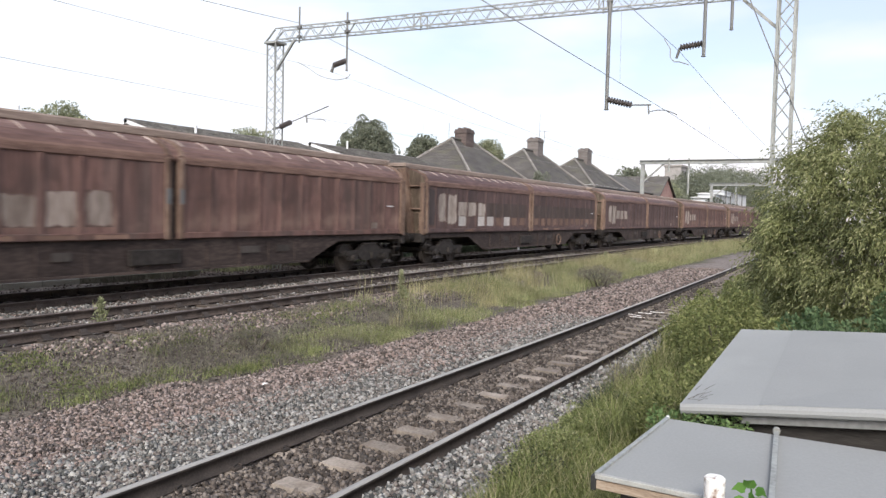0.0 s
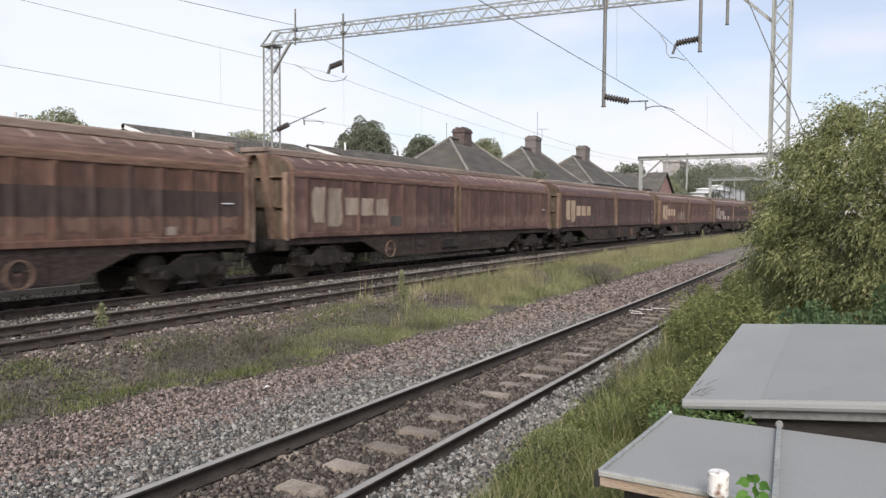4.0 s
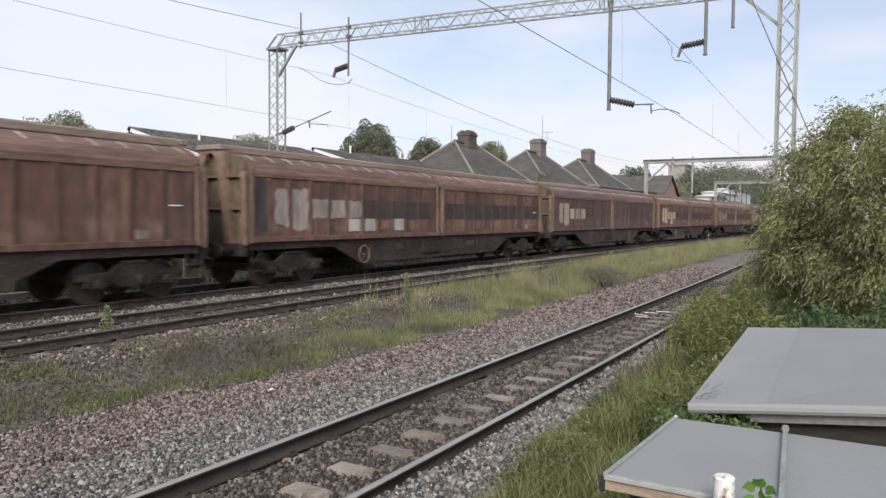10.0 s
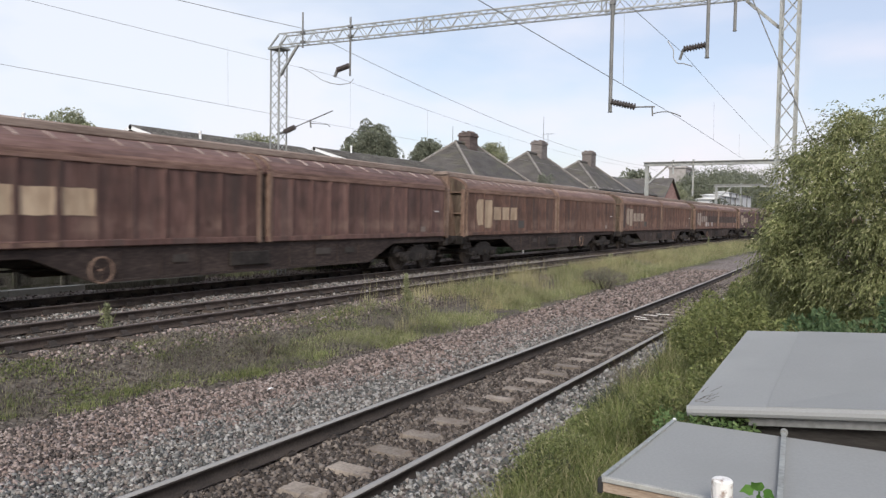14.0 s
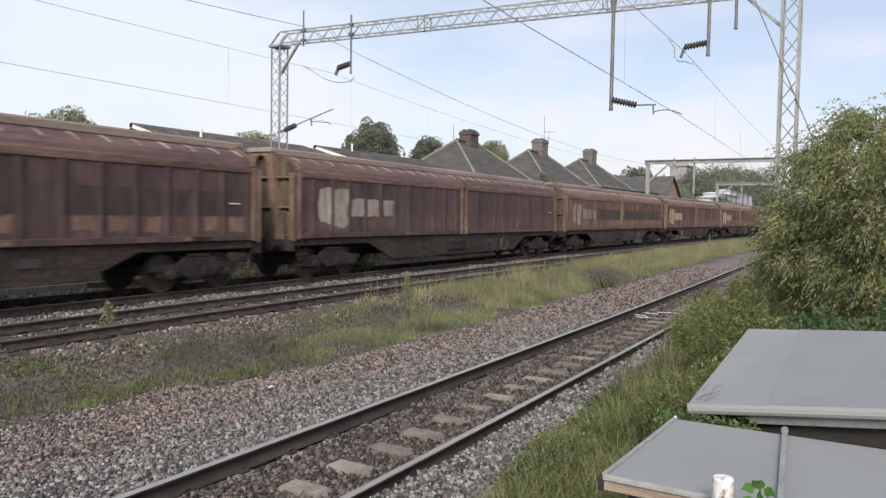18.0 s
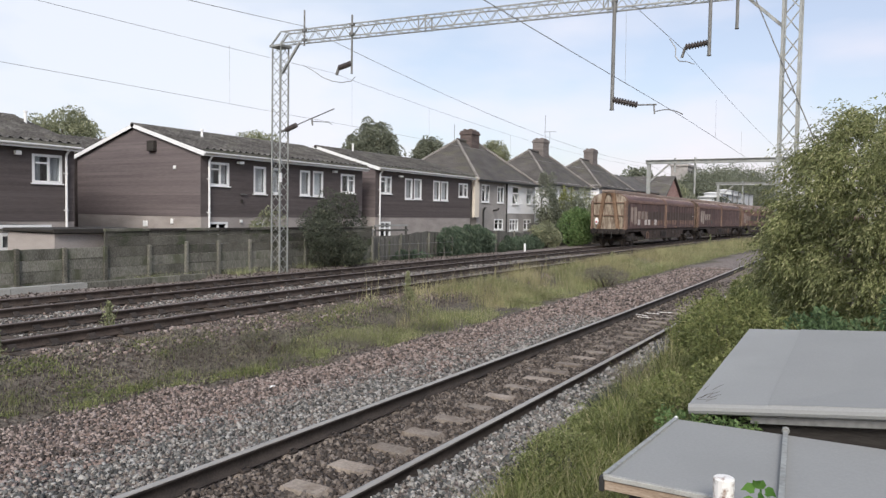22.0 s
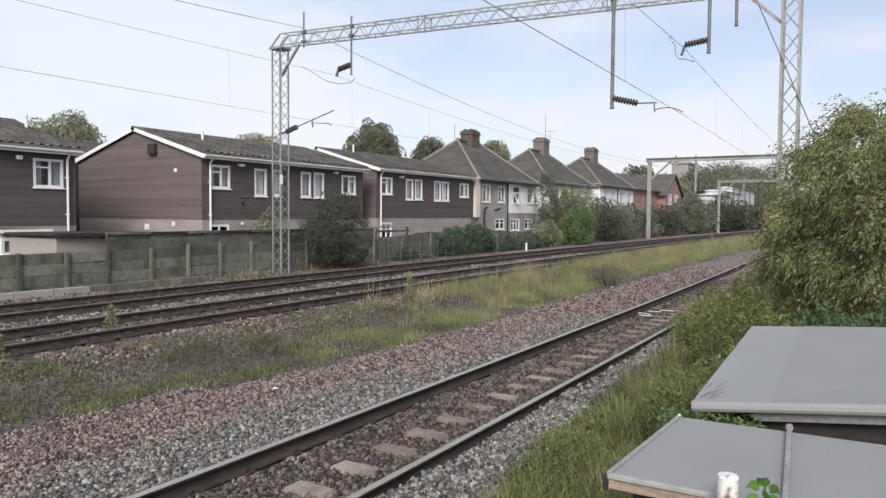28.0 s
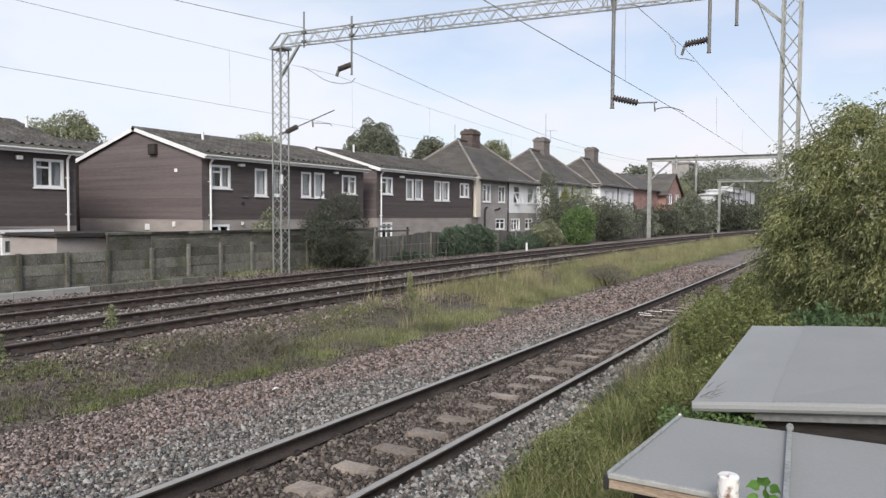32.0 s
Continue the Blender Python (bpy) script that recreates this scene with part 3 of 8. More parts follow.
def build_ground():
    xs = axis_steps((-900, -60, 60), (-60, -4, 4), (-4, 45, 0.3), (45, 130, 1.5), (130, 400, 15), (400, 3001, 200))
    ys = axis_steps((-900, -60, 60), (-60, -4, 4), (-4, 20, 0.2), (20, 60, 2), (60, 400, 20), (400, 3001, 200))
    gx, gy = np.meshgrid(xs, ys, indexing="ij")
    gz = ground_height(gx, gy)
    nx, ny = gx.shape
    i = np.arange(nx * ny).reshape(nx, ny)
    f = np.stack([i[:-1, :-1], i[1:, :-1], i[1:, 1:], i[:-1, 1:]], -1).reshape(-1, 4)
    co = np.column_stack([gx.ravel(), gy.ravel(), gz.ravel()])
    g = indexed("ground", co, f, None, smooth=True)
    # where the ballast lies: a soft-edged strip along each track
    x, y = gx.ravel(), gy.ravel()
    w, v = y - near_line(x), y - far_line(x)
    near = smooth(-2.0, -1.3, w) * (1 - smooth(2.5, 3.9, w + 0.35 * np.sin(x * 0.9) + 0.2 * np.sin(x * 2.3)))
    far = smooth(-5.6, -4.9, v + 0.2 * np.sin(x * 0.7)) * (1 - smooth(2.8, 3.6, v))
    mid = np.exp(-(w / 0.85) ** 2) * 0.9 + np.exp(-(v / 0.8) ** 2) * 0.8 + np.exp(-((v + 3.4) / 0.8) ** 2) * 0.8
    for key, val in (("ballast", np.maximum(near, far)), ("grime", np.clip(mid, 0, 1))):
        at = g.data.attributes.new(key, "FLOAT", "POINT")
        at.data.foreach_set("value", val.astype(np.float32))
    m = bpy.data.materials.new("trackside_ground")
    m.use_nodes = True
    n, l = m.node_tree.nodes, m.node_tree.links
    bsdf = n["Principled BSDF"]
    bsdf.inputs["Roughness"].default_value = 0.95
    bsdf.inputs["Specular IOR Level"].default_value = 0.15
    co = n.new("ShaderNodeTexCoord")

    def noise_node(scale, detail=5):
        t = n.new("ShaderNodeTexNoise")
        t.inputs["Scale"].default_value, t.inputs["Detail"].default_value = scale, detail
        l.new(co.outputs["Object"], t.inputs["Vector"])
        return t.outputs["Fac"]

    def ramp(src, *stops):
        r = n.new("ShaderNodeValToRGB")
        e = r.color_ramp.elements
        while len(e) < len(stops):
            e.new(0.5)
        for k, (p, c) in enumerate(stops):
            e[k].position, e[k].color = p, (*c, 1)
        l.new(src, r.inputs["Fac"])
        return r.outputs["Color"]

    def mix(fac, a, b):
        x = n.new("ShaderNodeMixRGB")
        l.new(fac, x.inputs[0])
        l.new(a, x.inputs[1])
        l.new(b, x.inputs[2])
        return x.outputs["Color"]
    vor = n.new("ShaderNodeTexVoronoi")
    vor.inputs["Scale"].default_value = 20
    l.new(co.outputs["Object"], vor.inputs["Vector"])
    pebble = ramp(vor.outputs["Color"], (0.15, (0.10, 0.083, 0.074)), (0.5, (0.20, 0.17, 0.155)), (0.85, (0.31, 0.27, 0.25)))
    brown = ramp(vor.outputs["Color"], (0.15, (0.07, 0.055, 0.045)), (0.5, (0.15, 0.12, 0.10)), (0.85, (0.24, 0.20, 0.175)))
    soil = ramp(noise_node(9, 8), (0.3, (0.062, 0.052, 0.043)), (0.5, (0.112, 0.096, 0.080)), (0.7, (0.175, 0.153, 0.13)))
    moss = ramp(noise_node(24, 6), (0.35, (0.05, 0.065, 0.02)), (0.65, (0.13, 0.15, 0.055)))
    green = ramp(noise_node(1.1, 5), (0.53, (0, 0, 0)), (0.68, (0.8, 0.8, 0.8)))
    a1, a2 = n.new("ShaderNodeAttribute"), n.new("ShaderNodeAttribute")
    a1.attribute_name, a2.attribute_name = "ballast", "grime"
    bed = mix(a2.outputs["Fac"], pebble, brown)
    land = mix(green, soil, moss)
    l.new(mix(a1.outputs["Fac"], land, bed), bsdf.inputs["Base Color"])
    bp = n.new("ShaderNodeBump")
    bp.inputs["Strength"].default_value, bp.inputs["Distance"].default_value = 0.8, 0.03
    l.new(vor.outputs["Distance"], bp.inputs["Height"])
    l.new(bp.outputs["Normal"], bsdf.inputs["Normal"])
    g.data.materials.append(m)
    tagged(g, "trackside ground of ballast, bare soil and moss", "ground", kind="structure")


build_ground()


def stones(name, spans, label):
    """Loose ballast: angular stones lying on the bed. spans: (x0, x1, y0, y1 beside the line, line, per square metre, size, skip)."""
    allv = {0: [], 1: [], 2: []}
    cube = np.array([(x, y, z) for x in (-1, 1) for y in (-1, 1) for z in (-1, 1)], float)
    for x0, x1, y0, y1, line, dens, size, dark in spans:
        n = int((x1 - x0) * (y1 - y0) * dens)
        x, w = rng.uniform(x0, x1, n), rng.uniform(y0, y1, n)
        if dark == 1 and line is near_line and y1 < 1:
            # the sleepers lie mostly bare between the rails
            off = np.abs((x - 2.9 + 0.325) % 0.65 - 0.325)
            bare = (off < 0.10) & (w > -0.24 + 0.06 * np.sin(x * 5)) & (w < 0.12 + 0.06 * np.sin(x * 3.1)) & (rng.random(n) < 0.97)
            x, w = x[~bare], w[~bare]
            n = len(x)
        y = line(x) + w
        z = ground_height(x, y) + size * rng.uniform(0.0, 0.35, n)
        s = size * rng.uniform(0.55, 1.25, (n, 1, 1)) * rng.uniform(0.5, 1.0, (n, 1, 3)) * 0.5
        v = cube[None] * s * rng.uniform(0.45, 1.2, (n, 8, 1))
        q = rng.normal(size=(n, 4))
        q /= np.linalg.norm(q, axis=1, keepdims=True)
        a, b, c, d = q.T
        r = np.stack([np.stack([1 - 2 * (c * c + d * d), 2 * (b * c - a * d), 2 * (b * d + a * c)], -1),
                      np.stack([2 * (b * c + a * d), 1 - 2 * (b * b + d * d), 2 * (c * d - a * b)], -1),
                      np.stack([2 * (b * d - a * c), 2 * (c * d + a * b), 1 - 2 * (b * b + c * c)], -1)], 1)
        v = np.einsum("nij,nkj->nki", r, v) + np.stack([x, y, z], -1)[:, None]
        allv[dark].append(v)
    cf = np.array([(0, 1, 3, 2), (4, 6, 7, 5), (0, 4, 5, 1), (2, 3, 7, 6), (0, 2, 6, 4), (1, 5, 7, 3)])
    for dark, lists in allv.items():
        if lists:
            v = np.concatenate(lists)
            f = (cf[None] + 8 * np.arange(len(v))[:, None, None]).reshape(-1, 4)
            ob = indexed(name, v.reshape(-1, 3), f, (STONE, STONE_DARK, STONE_GREY)[dark])
            tagged(ob, label[dark], "ballast", kind="stuff")


def far_b(u):
    return far_line(u) - 3.4


stones("ballast", [
    (2.6, 7, 1.95, 4.0, near_line, 830, 0.046, 0), (7, 9, 1.9, 3.55, near_line, 860, 0.046, 0), (2.6, 9, 0.95, 2.35, near_line, 760, 0.046, 2), (2.6, 9, -1.85, -0.9, near_line, 780, 0.049, 2),
    (9, 17, 1.4, 3.3, near_line, 500, 0.053, 0), (9, 17, 0.95, 2.2, near_line, 330, 0.053, 2), (9, 17, -1.85, -0.9, near_line, 500, 0.053, 2),
    (17, 38, 0.95, 3.4, near_line, 190, 0.08, 0), (17, 30, -1.6, -0.9, near_line, 190, 0.08, 2),
    (2.6, 9, -0.66, 0.66, near_line, 640, 0.055, 1), (9, 17, -0.66, 0.66, near_line, 460, 0.06, 1), (17, 30, -0.62, 0.62, near_line, 150, 0.07, 1),
    (3.5, 13, 3.2, 6.4, near_line, 330, 0.034, 1), (13, 22, 5.2, 6.5, near_line, 200, 0.045, 1), 
    (6, 40, -2.55, -0.85, far_line, 200, 0.058, 2), (6, 40, -2.6, -0.85, far_line, 60, 0.058, 0), (6, 30, -5.5, -4.3, far_line, 110, 0.06, 0),
    (6, 30, -0.6, 0.6, far_line, 90, 0.06, 1), (6, 30, -4.0, -2.8, far_line, 70, 0.06, 1), (6, 30, -4.0, -2.8, far_line, 70, 0.055, 2), (6, 36, 0.9, 2.7, far_line, 110, 0.05, 1),
], {0: "loose pinkish-grey granite ballast beside the rails", 1: "dirty brown ballast between the rails", 2: "loose grey granite ballast close to the rails"})


RAIL_HALF = [(0.0, 0.0), (0.030, -0.001), (0.036, -0.010), (0.035, -0.036), (0.012, -0.050), (0.009, -0.120), (0.030, -0.138), (0.070, -0.150), (0.070, -0.160)]


def rail(line, side, us, z, parent, top):
    """One rail along a line: head, web and foot."""
    out = RAIL_HALF + [(-a, b) for a, b in RAIL_HALF[:0:-1]]
    us = np.asarray(us)
    y = line(us)
    sl = np.gradient(y, us)
    nrm = np.column_stack([-sl, np.ones_like(sl)]) / np.sqrt(1 + sl * sl)[:, None]
    k = len(out)
    v = np.zeros((len(us), k, 3))
    for i, (a, b) in enumerate(out):
        v[:, i, :2] = np.column_stack([us, y]) + nrm * (side + a)
        v[:, i, 2] = z + b
    i = np.arange(len(us) * k).reshape(len(us), k)
    f = np.stack([i[:-1], i[1:], np.roll(i[1:], -1, 1), np.roll(i[:-1], -1, 1)], -1).reshape(-1, 4)
    ob = indexed("rail", v.reshape(-1, 3), f, None, parent)
    ob.data.materials.append(RAIL_SIDE if top is RAIL_TOP else RAIL_SIDE_RUSTY), ob.data.materials.append(top)
    idx = np.tile(np.array([1, 1] + [0] * (k - 4) + [1, 1]), len(us) - 1)
    ob.data.polygons.foreach_set("material_index", idx.astype(np.int32))
    return ob


def lattice_us(far):
    return np.concatenate([np.arange(-300, -10, 10), np.arange(-10, 60, 1.0), np.arange(60, 165, 3.0), np.arange(165, far, 12)])


def sleeper_mesh(concrete):
    bm = bmesh.new()
    if concrete:
        # prestressed sleeper: thick under the rails, dipped in the middle
        top = [(-1.25, -0.05), (-1.0, 0.0), (-0.62, 0.0), (-0.52, -0.05), (-0.34, -0.04), (-0.29, 0.022), (0.11, 0.022), (0.15, -0.05), (0.55, -0.05), (0.62, 0.0), (1.0, 0.0), (1.25, -0.05)]
        pts = [*top, (1.25, -0.2), (-1.25, -0.2)]
        prism(bm, [(p[0], p[1]) for p in pts[::-1]], "x", -0.125, 0.125)
        for v in bm.verts:
            if v.co.z > -0.1:
                v.co.x *= 0.84
        return bm
    return box(bm, -0.125, 0.125, -1.3, 1.3, -0.13, 0, 0.012)


def clip_mesh():
    """Cast shoulders and spring clips at one rail seat."""
    bm = bmesh.new()
    for s in (-1, 1):
        box(bm, -0.05, 0.05, s * 0.10 - 0.03, s * 0.10 + 0.03, -0.005, 0.035, 0.008)
        tube(bm, (-0.05, s * 0.105, 0.045), (0.05, s * 0.06, 0.04), 0.009, n=6)
        tube(bm, (0.05, s * 0.06, 0.04), (0.045, s * 0.12, 0.04), 0.009, n=6)
    return bm


def chair_mesh():
    bm = bmesh.new()
    box(bm, -0.10, 0.10, -0.19, 0.19, 0.0, 0.03, 0.008)
    for s in (-1, 1):
        prism(bm, [(s * 0.075, 0.03), (s * 0.16, 0.03), (s * 0.10, 0.10), (s * 0.075, 0.10)][::s], "x", -0.06, 0.06)
    return bm


def track(name, line, z, far, first, last, concrete, top, label):
    t = empty(name)
    us = lattice_us(far)
    for s in (-0.7525, 0.7525):
        rail(line, s, us, z, t, top)
    sm = cm = None
    rest = []
    u, k = first, 0
    while u < last:
        sl = float((line(u + 0.1) - line(u - 0.1)) / 0.2)
        m = Matrix.Translation((u, float(line(u)), z - 0.165)) @ Matrix.Rotation(math.atan(sl) + rng.normal() * 0.004, 4, "Z")
        if k < 240:
            if sm is None:
                sm = part("sleeper", sleeper_mesh(concrete), CONCRETE if concrete else TIMBER_SLEEPER, t)
                sm.matrix_local = m
            else:
                sp = again("sleeper", sm, m, t)
        if k < 70:
            for s in (-0.7525, 0.7525):
                mc = m @ Matrix.Translation((0, s, 0))
                if cm is None:
                    cm = part("rail_fastening", clip_mesh() if concrete else chair_mesh(), RAIL_SIDE, t)
                    cm.matrix_local = mc
                else:
                    again("rail_fastening", cm, mc, t)
        u += 0.65
        k += 1
    tagged(t, label, "railway track", kind="structure")
    return t


track("track_near", near_line, 0.0, 420, 2.9, 60, True, RAIL_TOP, "ballasted track with worn steel rails on concrete sleepers")
track("track_middle", far_b, FAR_Z, 620, 4.0, 120, False, RAIL_TOP_RUSTY, "rusty-sided track on dark timber sleepers beside the grass strip")
track("track_far", far_line, FAR_Z, 620, 4.0, 120, False, RAIL_TOP_RUSTY, "far running line of rusty-sided rails on timber sleepers")

# ---- the goods train ----
RUST = {
    "red": material("red_brown_wagon_paint", [(0.076, 0.043, 0.037), (0.128, 0.072, 0.061), (0.180, 0.107, 0.091)], 0.72, fine=5, coarse=1.0, bump=0.12, depth=0.004, stretch=(3, 3, 0.35), spread=0.20, stain=(0.088, 0.062, 0.055), stain_scale=0.8, stain_amount=0.75),
    "orange": material("faded_orange_brown_wagon_paint", [(0.080, 0.045, 0.034), (0.135, 0.074, 0.055), (0.200, 0.116, 0.087)], 0.72, fine=5, coarse=1.0, bump=0.12, depth=0.004, stretch=(3, 3, 0.35), spread=0.22, stain=(0.098, 0.066, 0.055), stain_scale=0.8, stain_amount=0.8),
    "maroon": material("dark_maroon_wagon_paint", [(0.056, 0.036, 0.034), (0.092, 0.058, 0.054), (0.128, 0.082, 0.076)], 0.72, fine=5, coarse=1.0, bump=0.12, depth=0.004, stretch=(3, 3, 0.35), spread=0.16, stain=(0.070, 0.050, 0.049), stain_scale=0.8, stain_amount=0.75),
}
ROOF_RUST = {
    "red": material("red_brown_wagon_roof", [(0.090, 0.053, 0.046), (0.140, 0.083, 0.072), (0.185, 0.115, 0.100)], 0.62, fine=4, coarse=0.8, bump=0.1, depth=0.004, stretch=(0.6, 3, 3), spread=0.12, stain=(0.09, 0.06, 0.055), stain_scale=0.7, stain_amount=0.6),
    "orange": material("orange_brown_wagon_roof", [(0.100, 0.060, 0.049), (0.158, 0.095, 0.076), (0.21, 0.132, 0.106)], 0.62, fine=4, coarse=0.8, bump=0.1, depth=0.004, stretch=(0.6, 3, 3), spread=0.12, stain=(0.10, 0.065, 0.055), stain_scale=0.7, stain_amount=0.6),
    "maroon": material("maroon_wagon_roof", [(0.072, 0.042, 0.039), (0.112, 0.065, 0.060), (0.15, 0.092, 0.085)], 0.62, fine=4, coarse=0.8, bump=0.1, depth=0.004, stretch=(0.6, 3, 3), spread=0.12, stain=(0.075, 0.05, 0.048), stain_scale=0.7, stain_amount=0.6),
}
CANTRAIL = {shade: material("dusty_cantrail", c, 0.7, fine=4, coarse=0.8, bump=0.1, depth=0.004, stretch=(0.5, 3, 3), spread=0.12) for shade, c in (
    ("red", [(0.105, 0.060, 0.048), (0.165, 0.100, 0.079), (0.225, 0.142, 0.113)]),
    ("orange", [(0.115, 0.068, 0.050), (0.180, 0.110, 0.080), (0.245, 0.158, 0.118)]),
    ("maroon", [(0.090, 0.052, 0.043), (0.145, 0.088, 0.071), (0.205, 0.130, 0.104)]))}
POST = material("dusty_tan_steel", [(0.105, 0.066, 0.049), (0.172, 0.112, 0.083), (0.255, 0.180, 0.138)], 0.75, fine=8, coarse=1.2, bump=0.1, depth=0.003, stretch=(2, 2, 0.6), spread=0.2)
RIDGE = material("dusty_roof_ridge", [(0.19, 0.14, 0.115), (0.27, 0.21, 0.175), (0.34, 0.27, 0.23)], 0.75, fine=8, coarse=0.8, bump=0.1, depth=0.003, stretch=(0.4, 3, 3), spread=0.1)
# roof ribs, paler than the roof sheets
RIB = material("pale_worn_rib", [(0.26, 0.20, 0.175), (0.42, 0.36, 0.33)], 0.7, fine=8, coarse=2, bump=0, spread=0.25)
END_SHEET = material("rust_streaked_cream_sheet", [(0.15, 0.115, 0.085), (0.30, 0.25, 0.195), (0.46, 0.41, 0.335)], 0.75, fine=6, coarse=1.2, bump=0.15, depth=0.004, stretch=(2.5, 2.5, 0.5), stain=(0.085, 0.05, 0.035), stain_scale=2.2, stain_amount=0.9)
END_BROWN = material("rusty_tan_end_sheet", [(0.052, 0.037, 0.028), (0.105, 0.080, 0.058), (0.175, 0.142, 0.105)], 0.75, fine=6, coarse=1.2, bump=0.15, depth=0.004, stretch=(2.5, 2.5, 0.5), stain=(0.055, 0.036, 0.028), stain_scale=1.6, stain_amount=0.85)
ENDPOST = material("rusty_ochre_end_stanchion", [(0.115, 0.068, 0.042), (0.185, 0.118, 0.074), (0.27, 0.185, 0.125)], 0.75, fine=8, coarse=1.5, bump=0.1, depth=0.003, stretch=(2, 2, 0.6), stain=(0.085, 0.045, 0.03), stain_scale=2.5, stain_amount=0.8)
UNDER = material("brake_dust_underframe", [(0.013, 0.011, 0.010), (0.025, 0.021, 0.019), (0.048, 0.040, 0.036)], 0.85, fine=10, coarse=1.5, bump=0.3, depth=0.006, spread=0.2)
SILL = material("brown_side_sill", [(0.026, 0.019, 0.017), (0.046, 0.033, 0.029), (0.078, 0.057, 0.049)], 0.8, fine=8, coarse=1.0, bump=0.15, depth=0.004, stretch=(0.6, 2, 2), spread=0.15)
WHEEL = material("wheel_steel", [(0.05, 0.04, 0.035), (0.09, 0.075, 0.065)], 0.6, 0.4, fine=12, coarse=2, bump=0.1)


def worn_paint(name, colors, edge, gone, under=(0.098, 0.060, 0.051), spread=0.15):
    """Old paint on a plate: rubbed away along its edges and in upright streaks, where the rusty body colour shows."""
    m = material(name, colors, 0.75, fine=5, coarse=1.4, bump=0.05, stretch=(2, 2, 0.5), spread=spread)
    n, l = m.node_tree.nodes, m.node_tree.links
    bsdf = n["Principled BSDF"]
    base = bsdf.inputs["Base Color"].links[0].from_socket
    co, sep, info = n.new("ShaderNodeTexCoord"), n.new("ShaderNodeSeparateXYZ"), n.new("ShaderNodeObjectInfo")
    l.new(co.outputs["Generated"], sep.inputs[0])

    def op(kind, a, b, c=None):
        q = n.new("ShaderNodeMath")
        q.operation = kind
        for i, v in enumerate((a, b, c)):
            if v is None:
                continue
            if isinstance(v, (int, float)):
                q.inputs[i].default_value = v
            else:
                l.new(v, q.inputs[i])
        return q.outputs[0]
    gx, gz = sep.outputs["X"], sep.outputs["Z"]
    rim = op("MINIMUM", op("MINIMUM", gx, op("SUBTRACT", 1.0, gx)), op("MULTIPLY", op("MINIMUM", gz, op("SUBTRACT", 1.0, gz)), 1.5))
    add, mul = n.new("ShaderNodeVectorMath"), n.new("ShaderNodeVectorMath")
    mul.operation = "MULTIPLY"
    mul.inputs[1].default_value = (47.0, 31.0, 19.0)
    l.new(info.outputs["Random"], mul.inputs[0])
    mp = n.new("ShaderNodeMapping")
    mp.inputs["Scale"].default_value = (2.6, 1.0, 0.75)
    l.new(co.outputs["Object"], mp.inputs["Vector"])
    l.new(mp.outputs["Vector"], add.inputs[0])
    l.new(mul.outputs["Vector"], add.inputs[1])
    t = n.new("ShaderNodeTexNoise")
    t.inputs["Scale"].default_value, t.inputs["Detail"].default_value = 2.2, 5
    l.new(add.outputs["Vector"], t.inputs["Vector"])
    left = op("ADD", op("MULTIPLY", rim, 1.0 / edge), op("MULTIPLY_ADD", t.outputs["Fac"], -gone * 5.0, gone * 2.5))
    r = n.new("ShaderNodeValToRGB")
    r.color_ramp.elements[0].position, r.color_ramp.elements[1].position = 0.15, 0.85
    l.new(left, r.inputs["Fac"])
    mx = n.new("ShaderNodeMixRGB")
    mx.inputs[1].default_value = (*under, 1)
    l.new(r.outputs["Color"], mx.inputs[0])
    l.new(base, mx.inputs[2])
    l.new(mx.outputs["Color"], bsdf.inputs["Base Color"])
    return m


WHITE_PATCH = worn_paint("dirty_white_paint", [(0.20, 0.160, 0.135), (0.40, 0.35, 0.31)], 0.13, 0.85)
WHITE_SQUARE = worn_paint("white_panel_paint", [(0.34, 0.305, 0.285), (0.54, 0.50, 0.475)], 0.09, 0.4)
CREAM_PATCH = worn_paint("dirty_cream_paint", [(0.31, 0.225, 0.155), (0.49, 0.38, 0.27)], 0.08, 0.5)
DUSTY_PATCH = worn_paint("dusty_tan_paint", [(0.23, 0.18, 0.14), (0.42, 0.35, 0.285)], 0.10, 0.6)
FADED_PATCH = worn_paint("faded_grey_paint", [(0.155, 0.118, 0.098), (0.33, 0.275, 0.24)], 0.14, 0.8, spread=0.25)
RUST_PATCH = worn_paint("old_pinkish_paint", [(0.13, 0.080, 0.061), (0.205, 0.130, 0.098)], 0.24, 0.9, spread=0.3)
GREY_PATCH = worn_paint("grey_green_overpaint", [(0.075, 0.072, 0.066), (0.105, 0.10, 0.092)], 0.12, 0.5)
BLUE_PATCH = worn_paint("faded_blue_mark", [(0.12, 0.125, 0.13), (0.17, 0.175, 0.18)], 0.15, 0.5, (0.172, 0.112, 0.083))
SOOT_BAND = worn_paint("dark_brown_paint_band", [(0.044, 0.031, 0.028), (0.066, 0.048, 0.043), (0.083, 0.062, 0.055)], 0.012, 0.12, (0.075, 0.052, 0.046), 0.12)
SOOT_PANEL = worn_paint("dark_sooted_panel", [(0.040, 0.030, 0.030), (0.066, 0.052, 0.051)], 0.12, 0.6)
SILL_MARK = material("grimy_data_panel", [(0.045, 0.038, 0.034), (0.075, 0.064, 0.058)], 0.8, fine=8, coarse=2, bump=0.05, stretch=(2, 2, 0.5), spread=0.3)
LAMP_RED = material("red_reflector", [(0.35, 0.02, 0.02), (0.45, 0.03, 0.03)], 0.35, fine=10, coarse=2, bump=0)


